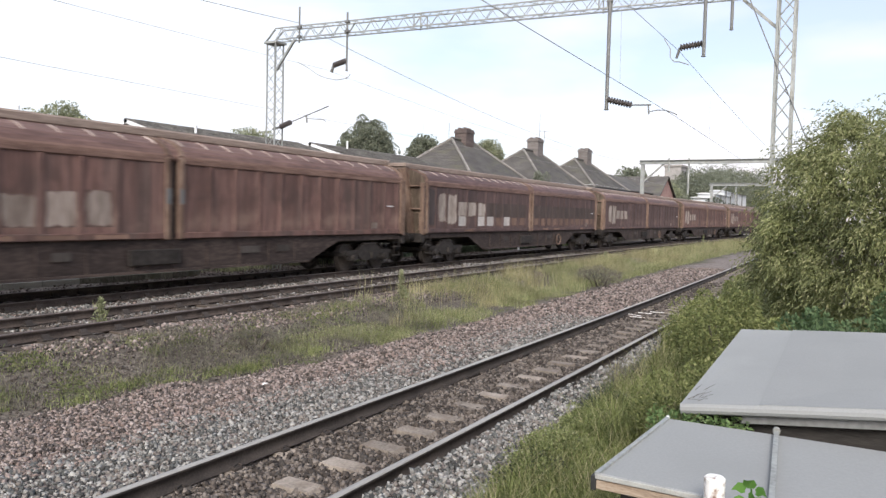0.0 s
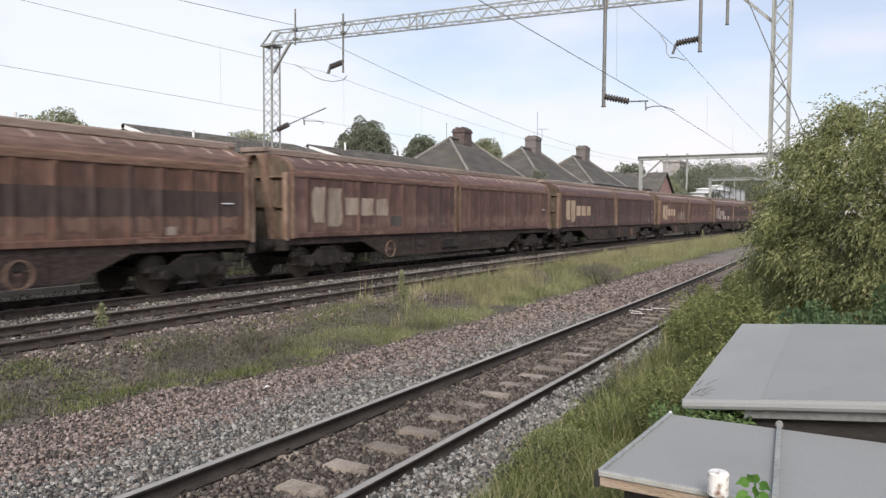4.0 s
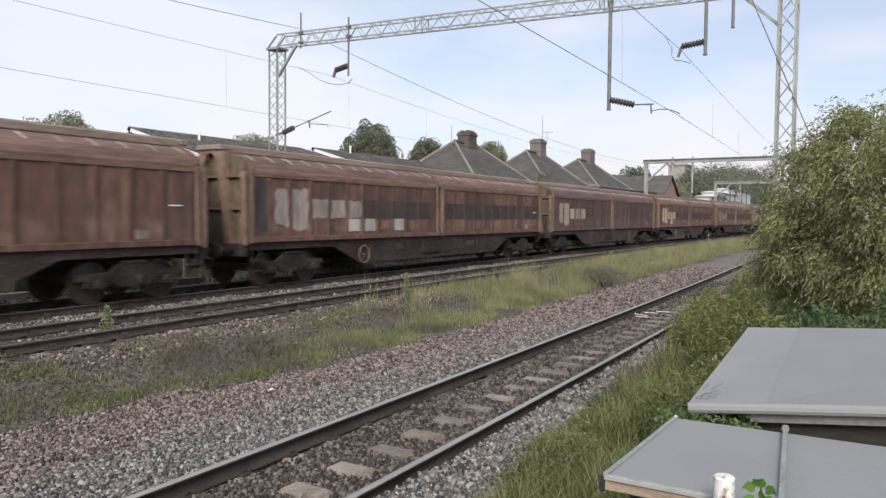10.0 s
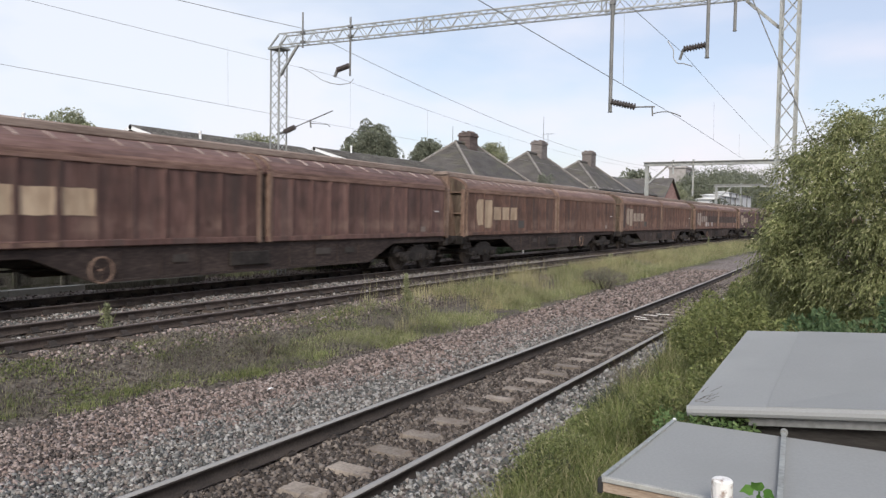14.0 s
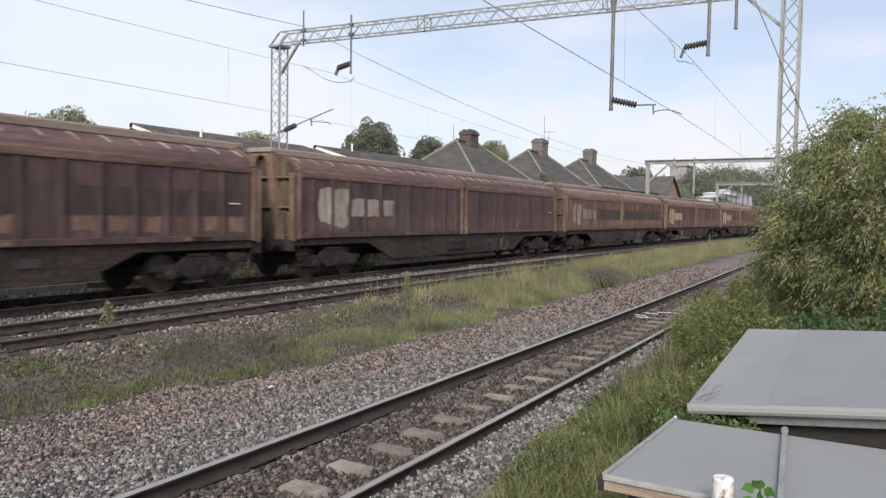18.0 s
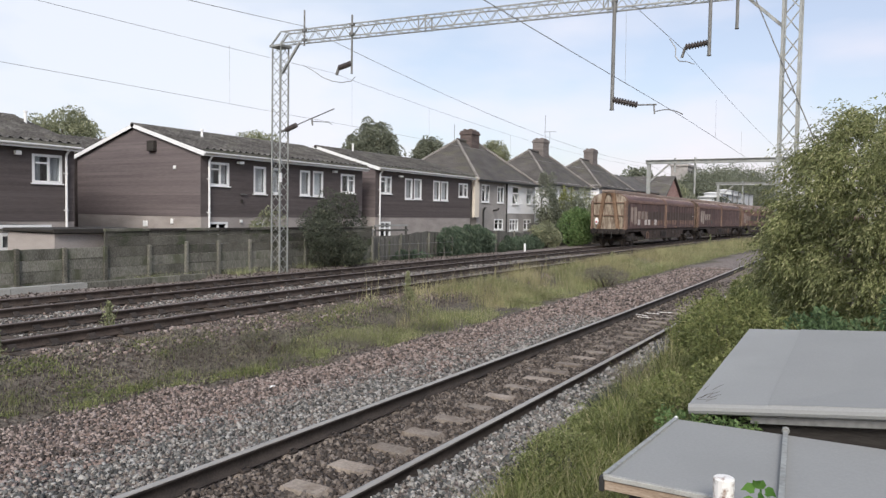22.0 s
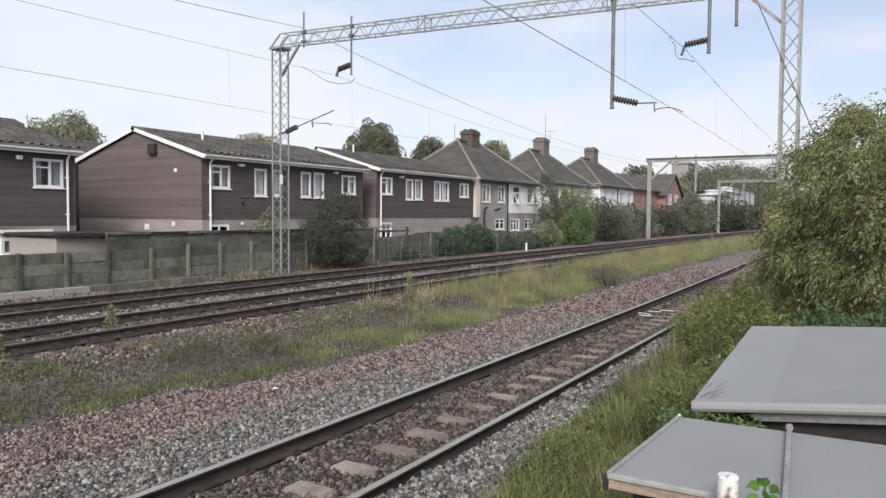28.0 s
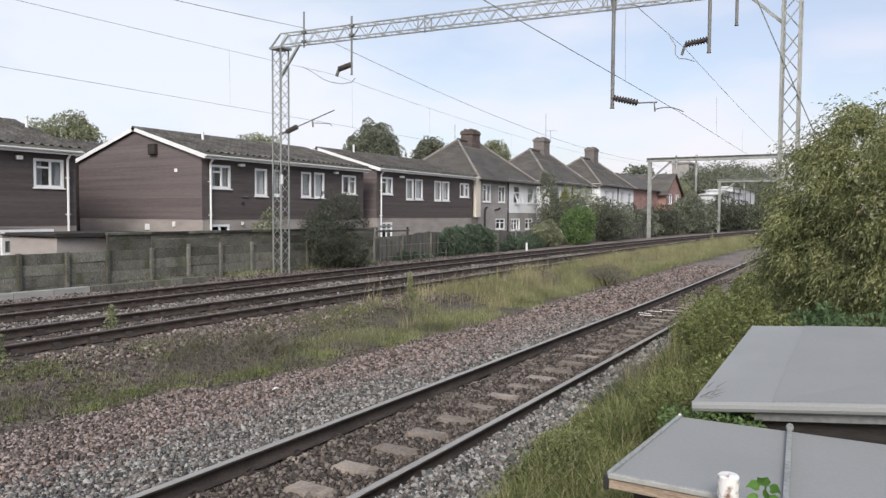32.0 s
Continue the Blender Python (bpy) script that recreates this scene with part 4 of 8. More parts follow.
def worn(m, colour, low, high, amount):
    """Scuffed, paler paint in patches along a strip of a door panel's height."""
    n, l = m.node_tree.nodes, m.node_tree.links
    bsdf = n["Principled BSDF"]
    base = bsdf.inputs["Base Color"].links[0].from_socket
    co, sep, info = n.new("ShaderNodeTexCoord"), n.new("ShaderNodeSeparateXYZ"), n.new("ShaderNodeObjectInfo")
    l.new(co.outputs["Object"], sep.inputs[0])
    rng_z = n.new("ShaderNodeMapRange")
    rng_z.inputs["From Min"].default_value, rng_z.inputs["From Max"].default_value = low, high
    l.new(sep.outputs["Z"], rng_z.inputs["Value"])
    strip = n.new("ShaderNodeValToRGB")
    e = strip.color_ramp.elements
    e.new(0.35), e.new(0.65)
    for i, (p, v) in enumerate(((0.0, 0.0), (0.35, 1.0), (0.65, 0.8), (1.0, 0.0))):
        e[i].position, e[i].color = p, (v, v, v, 1)
    l.new(rng_z.outputs["Result"], strip.inputs["Fac"])
    add = n.new("ShaderNodeVectorMath")
    mul = n.new("ShaderNodeVectorMath")
    mul.operation = "MULTIPLY"
    mul.inputs[1].default_value = (61.0, 23.0, 11.0)
    l.new(info.outputs["Random"], mul.inputs[0])
    l.new(co.outputs["Object"], add.inputs[0])
    l.new(mul.outputs["Vector"], add.inputs[1])
    t = n.new("ShaderNodeTexNoise")
    t.inputs["Scale"].default_value, t.inputs["Detail"].default_value = 1.7, 5
    l.new(add.outputs["Vector"], t.inputs["Vector"])
    spot = n.new("ShaderNodeValToRGB")
    spot.color_ramp.elements[0].position, spot.color_ramp.elements[1].position = 0.44, 0.62
    l.new(t.outputs["Fac"], spot.inputs["Fac"])
    both = n.new("ShaderNodeMath")
    both.operation = "MULTIPLY"
    l.new(strip.outputs["Color"], both.inputs[0])
    l.new(spot.outputs["Color"], both.inputs[1])
    gain = n.new("ShaderNodeMath")
    gain.operation = "MULTIPLY"
    gain.inputs[1].default_value = amount
    l.new(both.outputs[0], gain.inputs[0])
    mx = n.new("ShaderNodeMixRGB")
    mx.inputs[2].default_value = (*colour, 1)
    l.new(gain.outputs[0], mx.inputs[0])
    l.new(base, mx.inputs[1])
    l.new(mx.outputs["Color"], bsdf.inputs["Base Color"])


for shade, paint in RUST.items():
    worn(paint, (0.215, 0.142, 0.113), 1.36, 2.0, 0.35 if shade == "maroon" else 0.7)
    worn(paint, (0.052, 0.034, 0.030), 1.75, 3.1, 0.55)

HALF_W, FLOOR, EAVE = 1.32, 1.20, 2.98
ROOF_LINE = [(1.32, 3.08), (1.31, 3.17), (1.25, 3.29), (1.12, 3.41), (0.92, 3.51), (0.70, 3.58), (0.50, 3.62), (0.40, 3.635)]
PANELS, PITCH, START, FIRST = 11, 0.862, 0.10, 0.26     # pressed panels of one sliding door


def roof_section(x0, x1):
    bm = bmesh.new()
    line = [(-a, b) for a, b in ROOF_LINE] + [(a, b) for a, b in ROOF_LINE[::-1]]
    under = [(a * 0.98, b - 0.04) for a, b in line[::-1]]
    prism(bm, line + under, "x", x0, x1)
    return bm


def rib_mesh():
    """A raised rib over the bend of the roof."""
    bm = bmesh.new()
    for (a, b), (c, d) in zip(ROOF_LINE[3:5], ROOF_LINE[4:6]):
        bar(bm, (0, -a - 0.008, b + 0.006), (0, -c - 0.008, d + 0.01), 0.026, 0.04)
    return bm


def dish(x):
    """Depth of a pressed panel at x metres from its edge."""
    return 0.032 * float(smooth(0.0, 0.17, min(x, PITCH - x)))


def panel_mesh():
    """One pressed panel with a slim rib at its edge."""
    bm = bmesh.new()
    h0, h1 = FLOOR + 0.16, EAVE
    xs = [0.0, 0.04, 0.08, 0.12, 0.17, PITCH / 2, PITCH - 0.17, PITCH - 0.12, PITCH - 0.08, PITCH - 0.04, PITCH]
    prism(bm, [(x, dish(x)) for x in xs] + [(PITCH, 0.06), (0.0, 0.06)], "z", h0, h1)
    box(bm, -0.014, 0.014, -0.009, 0.05, h0, h1)
    box(bm, -0.02, 0.02, -0.03, 0.02, h1 - 0.10, h1 - 0.005)
    return bm


def bogie_mesh():
    bm = bmesh.new()
    for s in (-1, 1):
        y0, y1 = s * 0.98, s * 1.10
        a, b = min(y0, y1), max(y0, y1)
        # cranked side frame
        prism(bm, [(-1.35, 0.55), (-1.30, 0.68), (-0.62, 0.70), (-0.40, 0.86), (0.40, 0.86), (0.62, 0.70), (1.30, 0.68), (1.35, 0.55),
                   (0.62, 0.52), (0.38, 0.36), (-0.38, 0.36), (-0.62, 0.52)][::-1], "y", a, b)
        for x in (-0.9, 0.9):
            box(bm, x - 0.16, x + 0.16, min(y0, y1) + 0.0, max(y0, y1) + 0.05 * (s > 0), 0.33, 0.60, 0.03)
            tube(bm, (x, s * 1.05, 0.46), (x, s * 1.20, 0.46), 0.12, 0.10, 10)
            for dx in (-0.26, 0.26):
                for k in range(4):
                    tube(bm, (x + dx, s * 1.06, 0.40 + 0.06 * k), (x + dx, s * 1.06, 0.435 + 0.06 * k), 0.075, n=8)
        tube(bm, (0.12, s * 1.12, 0.42), (0.12, s * 1.12, 0.62), 0.06, n=8)
        box(bm, -0.33, 0.33, a - 0.02, b + 0.02, 0.86, 0.93, 0.01)
    box(bm, -0.22, 0.22, -1.0, 1.0, 0.62, 0.86, 0.03)
    for x in (-1.32, 1.32):
        box(bm, x - 0.05, x + 0.05, -1.0, 1.0, 0.52, 0.64)
    return bm


def wheelset_mesh():
    bm = bmesh.new()
    m = Matrix.Rotation(math.pi / 2, 4, "X")
    lathe(bm, [(0.08, -1.08), (0.08, 1.08)], 10, m)
    for s in (-1, 1):
        prof = [(0.10, s * 0.68), (0.36, s * 0.70), (0.40, s * 0.67), (0.47, s * 0.67), (0.485, s * 0.69), (0.46, s * 0.71), (0.455, s * 0.80), (0.40, s * 0.805), (0.38, s * 0.76), (0.14, s * 0.80), (0.10, s * 0.82)]
        lathe(bm, prof if s > 0 else prof, 20, m)
        for k in range(6):
            a = k * math.pi / 3
            box(bm, 0.24 * math.cos(a) - 0.03, 0.24 * math.cos(a) + 0.03, s * 0.79 - 0.02, s * 0.79 + 0.02, 0.24 * math.sin(a) - 0.03, 0.24 * math.sin(a) + 0.03)
    return bm


def end_parts(w, s, pale):
    """One end of a wagon; s is -1 at the rear and 1 at the front."""
    x = s * 10.05
    bm = bmesh.new()
    out = [(-1.30, 1.2), (1.30, 1.2), (1.30, 3.08), (1.23, 3.27), (1.10, 3.39), (0.90, 3.49), (0.68, 3.56), (0.3, 3.62), (-0.3, 3.62), (-0.68, 3.56), (-0.90, 3.49), (-1.10, 3.39), (-1.23, 3.27), (-1.30, 3.08)]
    prism(bm, out, "x", x - 0.02, x + 0.02)
    part("end_sheet", bm, END_SHEET if pale else END_BROWN, w, "rust-streaked cream end sheet" if pale else "rusty brown end sheet")
    for t in (-1, 1):
        # leaning stanchion, joined to the other by an arch
        bm = bmesh.new()
        prism(bm, [(t * 0.62, 1.15), (t * 0.86, 1.15), (t * 0.46, 3.74), (t * 0.20, 3.74)][::t], "x", x + s * 0.02, x + s * 0.20)
        part("end_stanchion", bm, ENDPOST if pale else POST, w, "rusty ochre end stanchion" if pale else "")
        bm = bmesh.new()
        box(bm, min(x, x + s * 0.17), max(x, x + s * 0.17), min(t * 1.16, t * 1.34), max(t * 1.16, t * 1.34), 1.15, 3.10, 0.02)
        part("corner_post", bm, POST, w, "tan corner post")
    bm = bmesh.new()
    arc = [math.pi * i / 10 for i in range(11)]
    prism(bm, [(0.27 * math.cos(a), 3.42 + 0.27 * math.sin(a)) for a in arc] + [(0.21 * math.cos(a), 3.42 + 0.21 * math.sin(a)) for a in arc[::-1]], "x", x + s * 0.02, x + s * 0.20)
    part("arch", bm, ENDPOST if pale else POST, w)
    for z in (2.98, 2.12):
        bm = bmesh.new()
        box(bm, min(x, x + s * 0.13), max(x, x + s * 0.13), -1.3, 1.3, z - 0.03, z + 0.03, 0.01)
        part("end_rail", bm, POST, w)
    bm = bmesh.new()
    box(bm, min(x, x + s * 0.26), max(x, x + s * 0.26), -0.5, 0.5, 3.70, 3.84, 0.02)
    part("end_cap", bm, RIDGE, w)
    bm = bmesh.new()
    box(bm, min(x, x + s * 0.22), max(x, x + s * 0.22), -1.3, 1.3, 0.86, 1.2, 0.02)
    part("buffer_beam", bm, UNDER, w)
    for t in (-1, 1):
        bm = bmesh.new()
        m = Matrix.Translation((x + s * 0.2, t * 0.87, 1.05)) @ Matrix.Rotation(s * math.pi / 2, 4, "Y")
        lathe(bm, [(0.12, 0), (0.12, 0.24), (0.085, 0.25), (0.085, 0.46), (0.20, 0.47), (0.21, 0.50), (0.17, 0.535), (0.05, 0.54)], 14, m)
        part("buffer", bm, UNDER, w)
        bm = bmesh.new()
        for z in (0.45, 0.75):
            box(bm, x - s * 0.30 - 0.16, x - s * 0.30 + 0.16, t * 1.28 - 0.08, t * 1.28 + 0.08, z, z + 0.03)
        for dx in (-0.15, 0.15):
            tube(bm, (x - s * 0.30 + dx, t * 1.28, 0.45), (x - s * 0.30 + dx, t * 1.28, 1.2), 0.014, n=6)
        part("footstep", bm, UNDER, w)
    bm = bmesh.new()
    tube(bm, (x + s * 0.2, 0, 1.03), (x + s * 0.46, 0, 1.03), 0.05)
    box(bm, x + s * 0.46 - 0.06, x + s * 0.46 + 0.06, -0.05, 0.05, 0.92, 1.10, 0.02)
    part("drawhook", bm, UNDER, w)
    for t in (-0.35, 0.35):
        bm = bmesh.new()
        limb(bm, (x + s * 0.22, t, 1.0), (x + s * 0.48, t * 0.9, 0.55), 0.025, 0.025, 4, 0.2)
        part("brake_hose", bm, BLACK, w)
    # shunter's handrail loop at the corner
    bm = bmesh.new()
    for a, b in (((1.18, 1.35), (1.18, 1.95)), ((1.18, 1.35), (1.05, 1.30)), ((1.18, 1.95), (1.05, 2.0))):
        tube(bm, (x + s * 0.2, -a[0], a[1]), (x + s * 0.2, -b[0], b[1]), 0.015, n=6)
    part("handrail", bm, POST, w, "tan handrail")


def wagon(kind, pale=False):
    """A bogie van with two sliding doors a side. Its rail level lies at z = 0 and its middle at x = 0."""
    w = empty("goods_wagon")
    bm = bmesh.new()
    box(bm, -10.03, 10.03, -1.22, 1.22, FLOOR, 3.05)
    part("body", bm, SILL, w)
    rib = None
    for x0, x1 in ((-10.05, -0.02), (0.02, 10.05)):
        part("roof_section", roof_section(x0, x1), ROOF_RUST[kind], w, smooth=False)
        for i in range(13):
            m = Matrix.Translation((x0 + (i + 0.5) * (x1 - x0) / 13, 0, 0))
            if rib is None:
                rib = part("roof_rib", rib_mesh(), RIB, w, "pale roof rib")
                rib.matrix_local = m
            else:
                again("roof_rib", rib, m, w)
        for s in (-1, 1):
            a, b = min(s * 1.20, s * 1.345), max(s * 1.20, s * 1.345)
            bm = bmesh.new()
            box(bm, x0 + 0.1, x1 - 0.1, a, b, EAVE, 3.09, 0.015)
            part("door_top_rail", bm, CANTRAIL[kind], w)
            bm = bmesh.new()
            line = [(s * 1.338, 3.09), (s * 1.334, 3.15), (s * 1.31, 3.195), (s * 1.285, 3.19), (s * 1.295, 3.15), (s * 1.295, 3.09)]
            prism(bm, line[::s], "x", x0 + 0.02, x1 - 0.02)
            part("cantrail", bm, CANTRAIL[kind], w, "dusty tan cantrail")
            bm = bmesh.new()
            box(bm, x0 + 0.1, x1 - 0.1, a, b, FLOOR + 0.02, FLOOR + 0.17, 0.015)
            part("door_bottom_rail", bm, RUST[kind], w)
    bm = bmesh.new()
    prism(bm, [(-0.43, 3.62), (0.43, 3.62), (0.47, 3.66), (0.47, 3.80), (0.41, 3.845), (-0.41, 3.845), (-0.47, 3.80), (-0.47, 3.66)], "x", -10.25, 10.25)
    part("roof_ridge", bm, RIDGE, w, "dusty tan roof ridge")
    # doors: near side panel by panel
    first = None
    for half in (-1, 1):
        for i in range(PANELS):
            x = (-10.25 + START + i * PITCH) if half < 0 else (FIRST + i * PITCH)
            m = Matrix.Translation((x, -1.335, 0))
            if first is None:
                first = part("door_panel", panel_mesh(), RUST[kind], w)
                first.matrix_local = m
            else:
                again("door_panel", first, m, w)
    bm = bmesh.new()
    for half in (-1, 1):
        for i in range(PANELS):
            x = (-10.25 + START + i * PITCH) if half < 0 else (FIRST + i * PITCH)
            box(bm, x - 0.03, x + 0.03, 1.24, 1.31, FLOOR + 0.16, EAVE)
        box(bm, (-9.9 if half < 0 else 0.3), (-0.3 if half < 0 else 9.9), 1.22, 1.26, FLOOR + 0.16, EAVE)
    part("door", bm, RUST[kind], w)
    for xa, xb in ((-10.25 + START + PANELS * PITCH, -0.1), (FIRST + PANELS * PITCH, 9.95)):
        bm = bmesh.new()
        box(bm, xa, xb, -1.32, -1.21, FLOOR + 0.16, EAVE)
        part("door_edge", bm, RUST[kind], w)
    for x in (-0.20, 0.20, -9.93, 9.93):
        for s in (-1, 1):
            bm = bmesh.new()
            box(bm, x - 0.075, x + 0.075, min(s * 1.2, s * 1.37), max(s * 1.2, s * 1.37), FLOOR, 3.12, 0.02)
            for (a, b), (c, d) in zip(ROOF_LINE[1:6], ROOF_LINE[2:7]):
                bar(bm, (x, s * (a + 0.02), b), (x, s * (c + 0.02), d), 0.13, 0.05)
            part("door_post", bm, POST, w, "tan door post")
    # underframe
    for s in (-1, 1):
        bm = bmesh.new()
        a, b = min(s * 1.16, s * 1.24), max(s * 1.16, s * 1.24)
        prism(bm, [(-10.0, 1.2), (-10.0, 1.02), (-6.4, 1.02), (-5.0, 0.44), (5.0, 0.44), (6.4, 1.02), (10.0, 1.02), (10.0, 1.2)][::-1], "y", a, b)
        part("side_sill", bm, SILL, w)
        bm = bmesh.new()
        for k in range(9):
            x = -4.4 + k * 1.1
            box(bm, x - 0.03, x + 0.03, min(s * 1.23, s * 1.27), max(s * 1.23, s * 1.27), 0.46, 1.10)
        box(bm, -5.0, 5.0, min(s * 1.22, s * 1.29), max(s * 1.22, s * 1.29), 0.44, 0.50)
        part("sill_stiffener", bm, SILL, w)
        bm = bmesh.new()
        box(bm, -1.2, 0.2, min(s * 1.24, s * 1.34), max(s * 1.24, s * 1.34), 0.62, 0.98, 0.02)
        part("equipment_box", bm, UNDER, w)
        bm = bmesh.new()
        for i in range(20):
            a, b = 2 * math.pi * i / 20, 2 * math.pi * (i + 1) / 20
            tube(bm, (-4.9 + 0.28 * math.cos(a), s * 1.33, 0.72 + 0.28 * math.sin(a)), (-4.9 + 0.28 * math.cos(b), s * 1.33, 0.72 + 0.28 * math.sin(b)), 0.022, n=6, caps=False)
        tube(bm, (-4.9, s * 1.2, 0.72), (-4.9, s * 1.33, 0.72), 0.03, n=6)
        for k in range(3):
            a = k * math.pi * 2 / 3 + 0.4
            tube(bm, (-4.9, s * 1.32, 0.72), (-4.9 + 0.27 * math.cos(a), s * 1.32, 0.72 + 0.27 * math.sin(a)), 0.005, n=5)
        part("handbrake_wheel", bm, POST, w, "tan handbrake wheel")
        for x, k in ((2.2, 0.7), (3.6, 0.5), (-3.0, 0.42)):
            bm = bmesh.new()
            box(bm, x, x + k, min(s * 1.275, s * 1.285), max(s * 1.275, s * 1.285), 0.80, 0.98)
            part("data_panel", bm, SILL_MARK, w, "faded lettering panel")
    bm = bmesh.new()
    box(bm, -9.9, 9.9, -0.35, 0.35, 0.80, 1.2)
    box(bm, -5.0, 5.0, -1.1, 1.1, 0.95, 1.2)
    tube(bm, (1.2, 0.3, 0.72), (2.6, 0.3, 0.72), 0.22, n=12)
    tube(bm, (-2.6, -0.3, 0.75), (-1.4, -0.3, 0.75), 0.18, n=12)
    tube(bm, (-7, 0, 0.7), (7, 0, 0.7), 0.03, n=6)
    part("underframe", bm, UNDER, w)
    for x in (-8.2, 8.2):
        b = part("bogie", bogie_mesh(), UNDER, w, "dark brake-dusted bogie")
        b.location = (x, 0, 0)
        for dx in (-0.9, 0.9):
            o = part("wheelset", wheelset_mesh(), WHEEL, b)
            o.location = (dx, 0, 0.46)
    bm = bmesh.new()
    box(bm, 9.05, 9.42, -1.347, -1.335, 2.16, 2.19)
    part("label_clip", bm, UPVC, w, "white label clip")
    end_parts(w, -1, pale)
    end_parts(w, 1, False)
    narrow(w.children)
    return w


SLIM, SLIMMED = 0.92, set()


def narrow(obs):
    """Draws the body in to its loading gauge; the bogies keep theirs."""
    for o in obs:
        if o.name.startswith("bogie"):
            continue
        o.location.y *= SLIM
        if o.data.name not in SLIMMED:
            o.data.transform(Matrix.Diagonal((1, SLIM, 1, 1)))
            SLIMMED.add(o.data.name)


def patch(w, name, a, x0, x1, low, high, mat, label, proud=0.004):
    """Paint on one pressed panel whose edge is at a: a thin plate that follows the dish from a + x0 to a + x1.
    low and high are its edges' heights, at even steps along it."""
    bm = bmesh.new()
    n = 12
    cols = []
    for i in range(n + 1):
        f = i / n
        x = x0 + (x1 - x0) * f
        y = -1.335 + dish(min(max(x, 0.0), PITCH))
        if x < 0.02 or x > PITCH - 0.02:
            y = min(y, -1.346)
        z0, z1 = np.interp(f, np.linspace(0, 1, len(low)), low), np.interp(f, np.linspace(0, 1, len(high)), high)
        cols.append([bm.verts.new((a + x, y + d, z)) for d, z in ((-proud, z0), (-proud, z1), (0.006, z1), (0.006, z0))])
    for p, q in zip(cols, cols[1:]):
        for i in range(4):
            j = (i + 1) % 4
            bm.faces.new((p[i], q[i], q[j], p[j]))
    bm.faces.new(cols[0]), bm.faces.new(cols[-1][::-1])
    return part(name, bm, mat, w, label)


TRAIN = [   # from the last wagon forwards: paint, lettering, dark band, panels with white squares, marks
    ("maroon", FADED_PATCH, True, (3, 5, 6, 8), "s"), ("maroon", WHITE_PATCH, False, (), "g"), ("orange", FADED_PATCH, True, (), ""),
    ("red", CREAM_PATCH, False, (), ""), ("orange", CREAM_PATCH, False, (), "g"), ("orange", DUSTY_PATCH, False, (), "sg"),
    ("orange", WHITE_PATCH, True, (5, 6, 8), "s"), ("maroon", DUSTY_PATCH, False, (), "g"), ("orange", CREAM_PATCH, True, (4,), "s"),
    ("orange", FADED_PATCH, True, (), "g"), ("red", DUSTY_PATCH, False, (), "g"), ("maroon", CREAM_PATCH, False, (), "g"),
    ("red", CREAM_PATCH, False, (), "b"), ("maroon", WHITE_PATCH, True, (3, 5, 6, 8), "s"), ("maroon", WHITE_PATCH, False, (), ""),
    ("red", WHITE_PATCH, False, (), ""), ("red", FADED_PATCH, False, (), ""),
]
COLOUR_WORDS = {"red": "red-brown", "orange": "faded orange-brown", "maroon": "dark maroon"}
PATCH_WORDS = {WHITE_PATCH: "worn white", CREAM_PATCH: "cream", FADED_PATCH: "faded grey", DUSTY_PATCH: "dusty tan"}


def lettering(w, mat, band, squares, marks, seed):
    r = random.Random(seed)
    x0 = -10.25 + START

    def px(i):
        return x0 + i * PITCH
    if "s" in marks:
        patch(w, "sooted_panel", px(0), 0.02, PITCH - 0.02, (1.42,), (2.94,), SOOT_PANEL, "dark sooted door panel")
    if band:
        for i in range(PANELS):
            for half in (0, 1):
                if half == 0 and i < 6:
                    continue
                a = px(i) if half == 0 else FIRST + i * PITCH
                patch(w, "dark_band", a, -0.0, PITCH, (1.85,), (2.47,), SOOT_BAND, "dark painted band")
                if r.random() < 0.9:
                    patch(w, "pale_patch", a, 0.14, PITCH - 0.14, (1.42 + r.uniform(0, 0.1),), (1.85,), RUST_PATCH, "patch of worn pinkish paint", 0.003)
    # the faded lettering as plain blocks: two tall ones, the first with cut corners, and three short ones
    shapes = (((2.0, 1.66, 1.62, 1.62, 1.62), (2.50, 2.72, 2.76, 2.76, 2.76)), ((1.60, 1.52, 1.50, 1.50, 1.66), (2.76, 2.76, 2.76, 2.76, 2.72)),
              ((1.86,), (2.46,)), ((1.86,), (2.46,)), ((1.86,), (2.46,)))
    for i, (low, high) in enumerate(shapes):
        patch(w, "lettering_bar", px(i + 1), 0.05 if i else 0.20, PITCH - 0.05, low, high, mat, "worn painted lettering block")
    for i in squares:
        patch(w, "white_panel", px(i), 0.10, PITCH - 0.10, (1.46,), (1.88,), WHITE_SQUARE, "white square panel", 0.008)
    if "g" in marks:
        patch(w, "overpaint", px(6), 0.06, PITCH - 0.05, (1.50,), (1.86,), GREY_PATCH, "grey-green overpainted square")
    if "b" in marks:
        for x in (-0.20, 0.20):
            bm = bmesh.new()
            box(bm, x - 0.078, x + 0.078, -1.376, -1.366, 2.02, 2.42)
            part("blue_mark", bm, BLUE_PATCH, w, "faded blue paint mark")
        for i in (7, 8, 9):
            patch(w, "overpaint", px(i), 0.08, PITCH - 0.08, (1.50,), (2.2 + r.uniform(-0.2, 0.1),), FADED_PATCH, "faint faded paint")
    if r.random() < 0.7:
        i = r.randrange(8, 10)
        patch(w, "pale_patch", FIRST + i * PITCH, 0.1, 0.5, (1.40,), (1.62,), FADED_PATCH, "small faded panel")
    # scuffed dust along the sill
    for k in range(4):
        x = r.uniform(-9, 8.5)
        bm = bmesh.new()
        box(bm, x, x + r.uniform(0.5, 1.2), -1.366, -1.358, FLOOR + 0.04, FLOOR + 0.14)
        part("scuff", bm, RUST_PATCH, w, "scuffed paint")


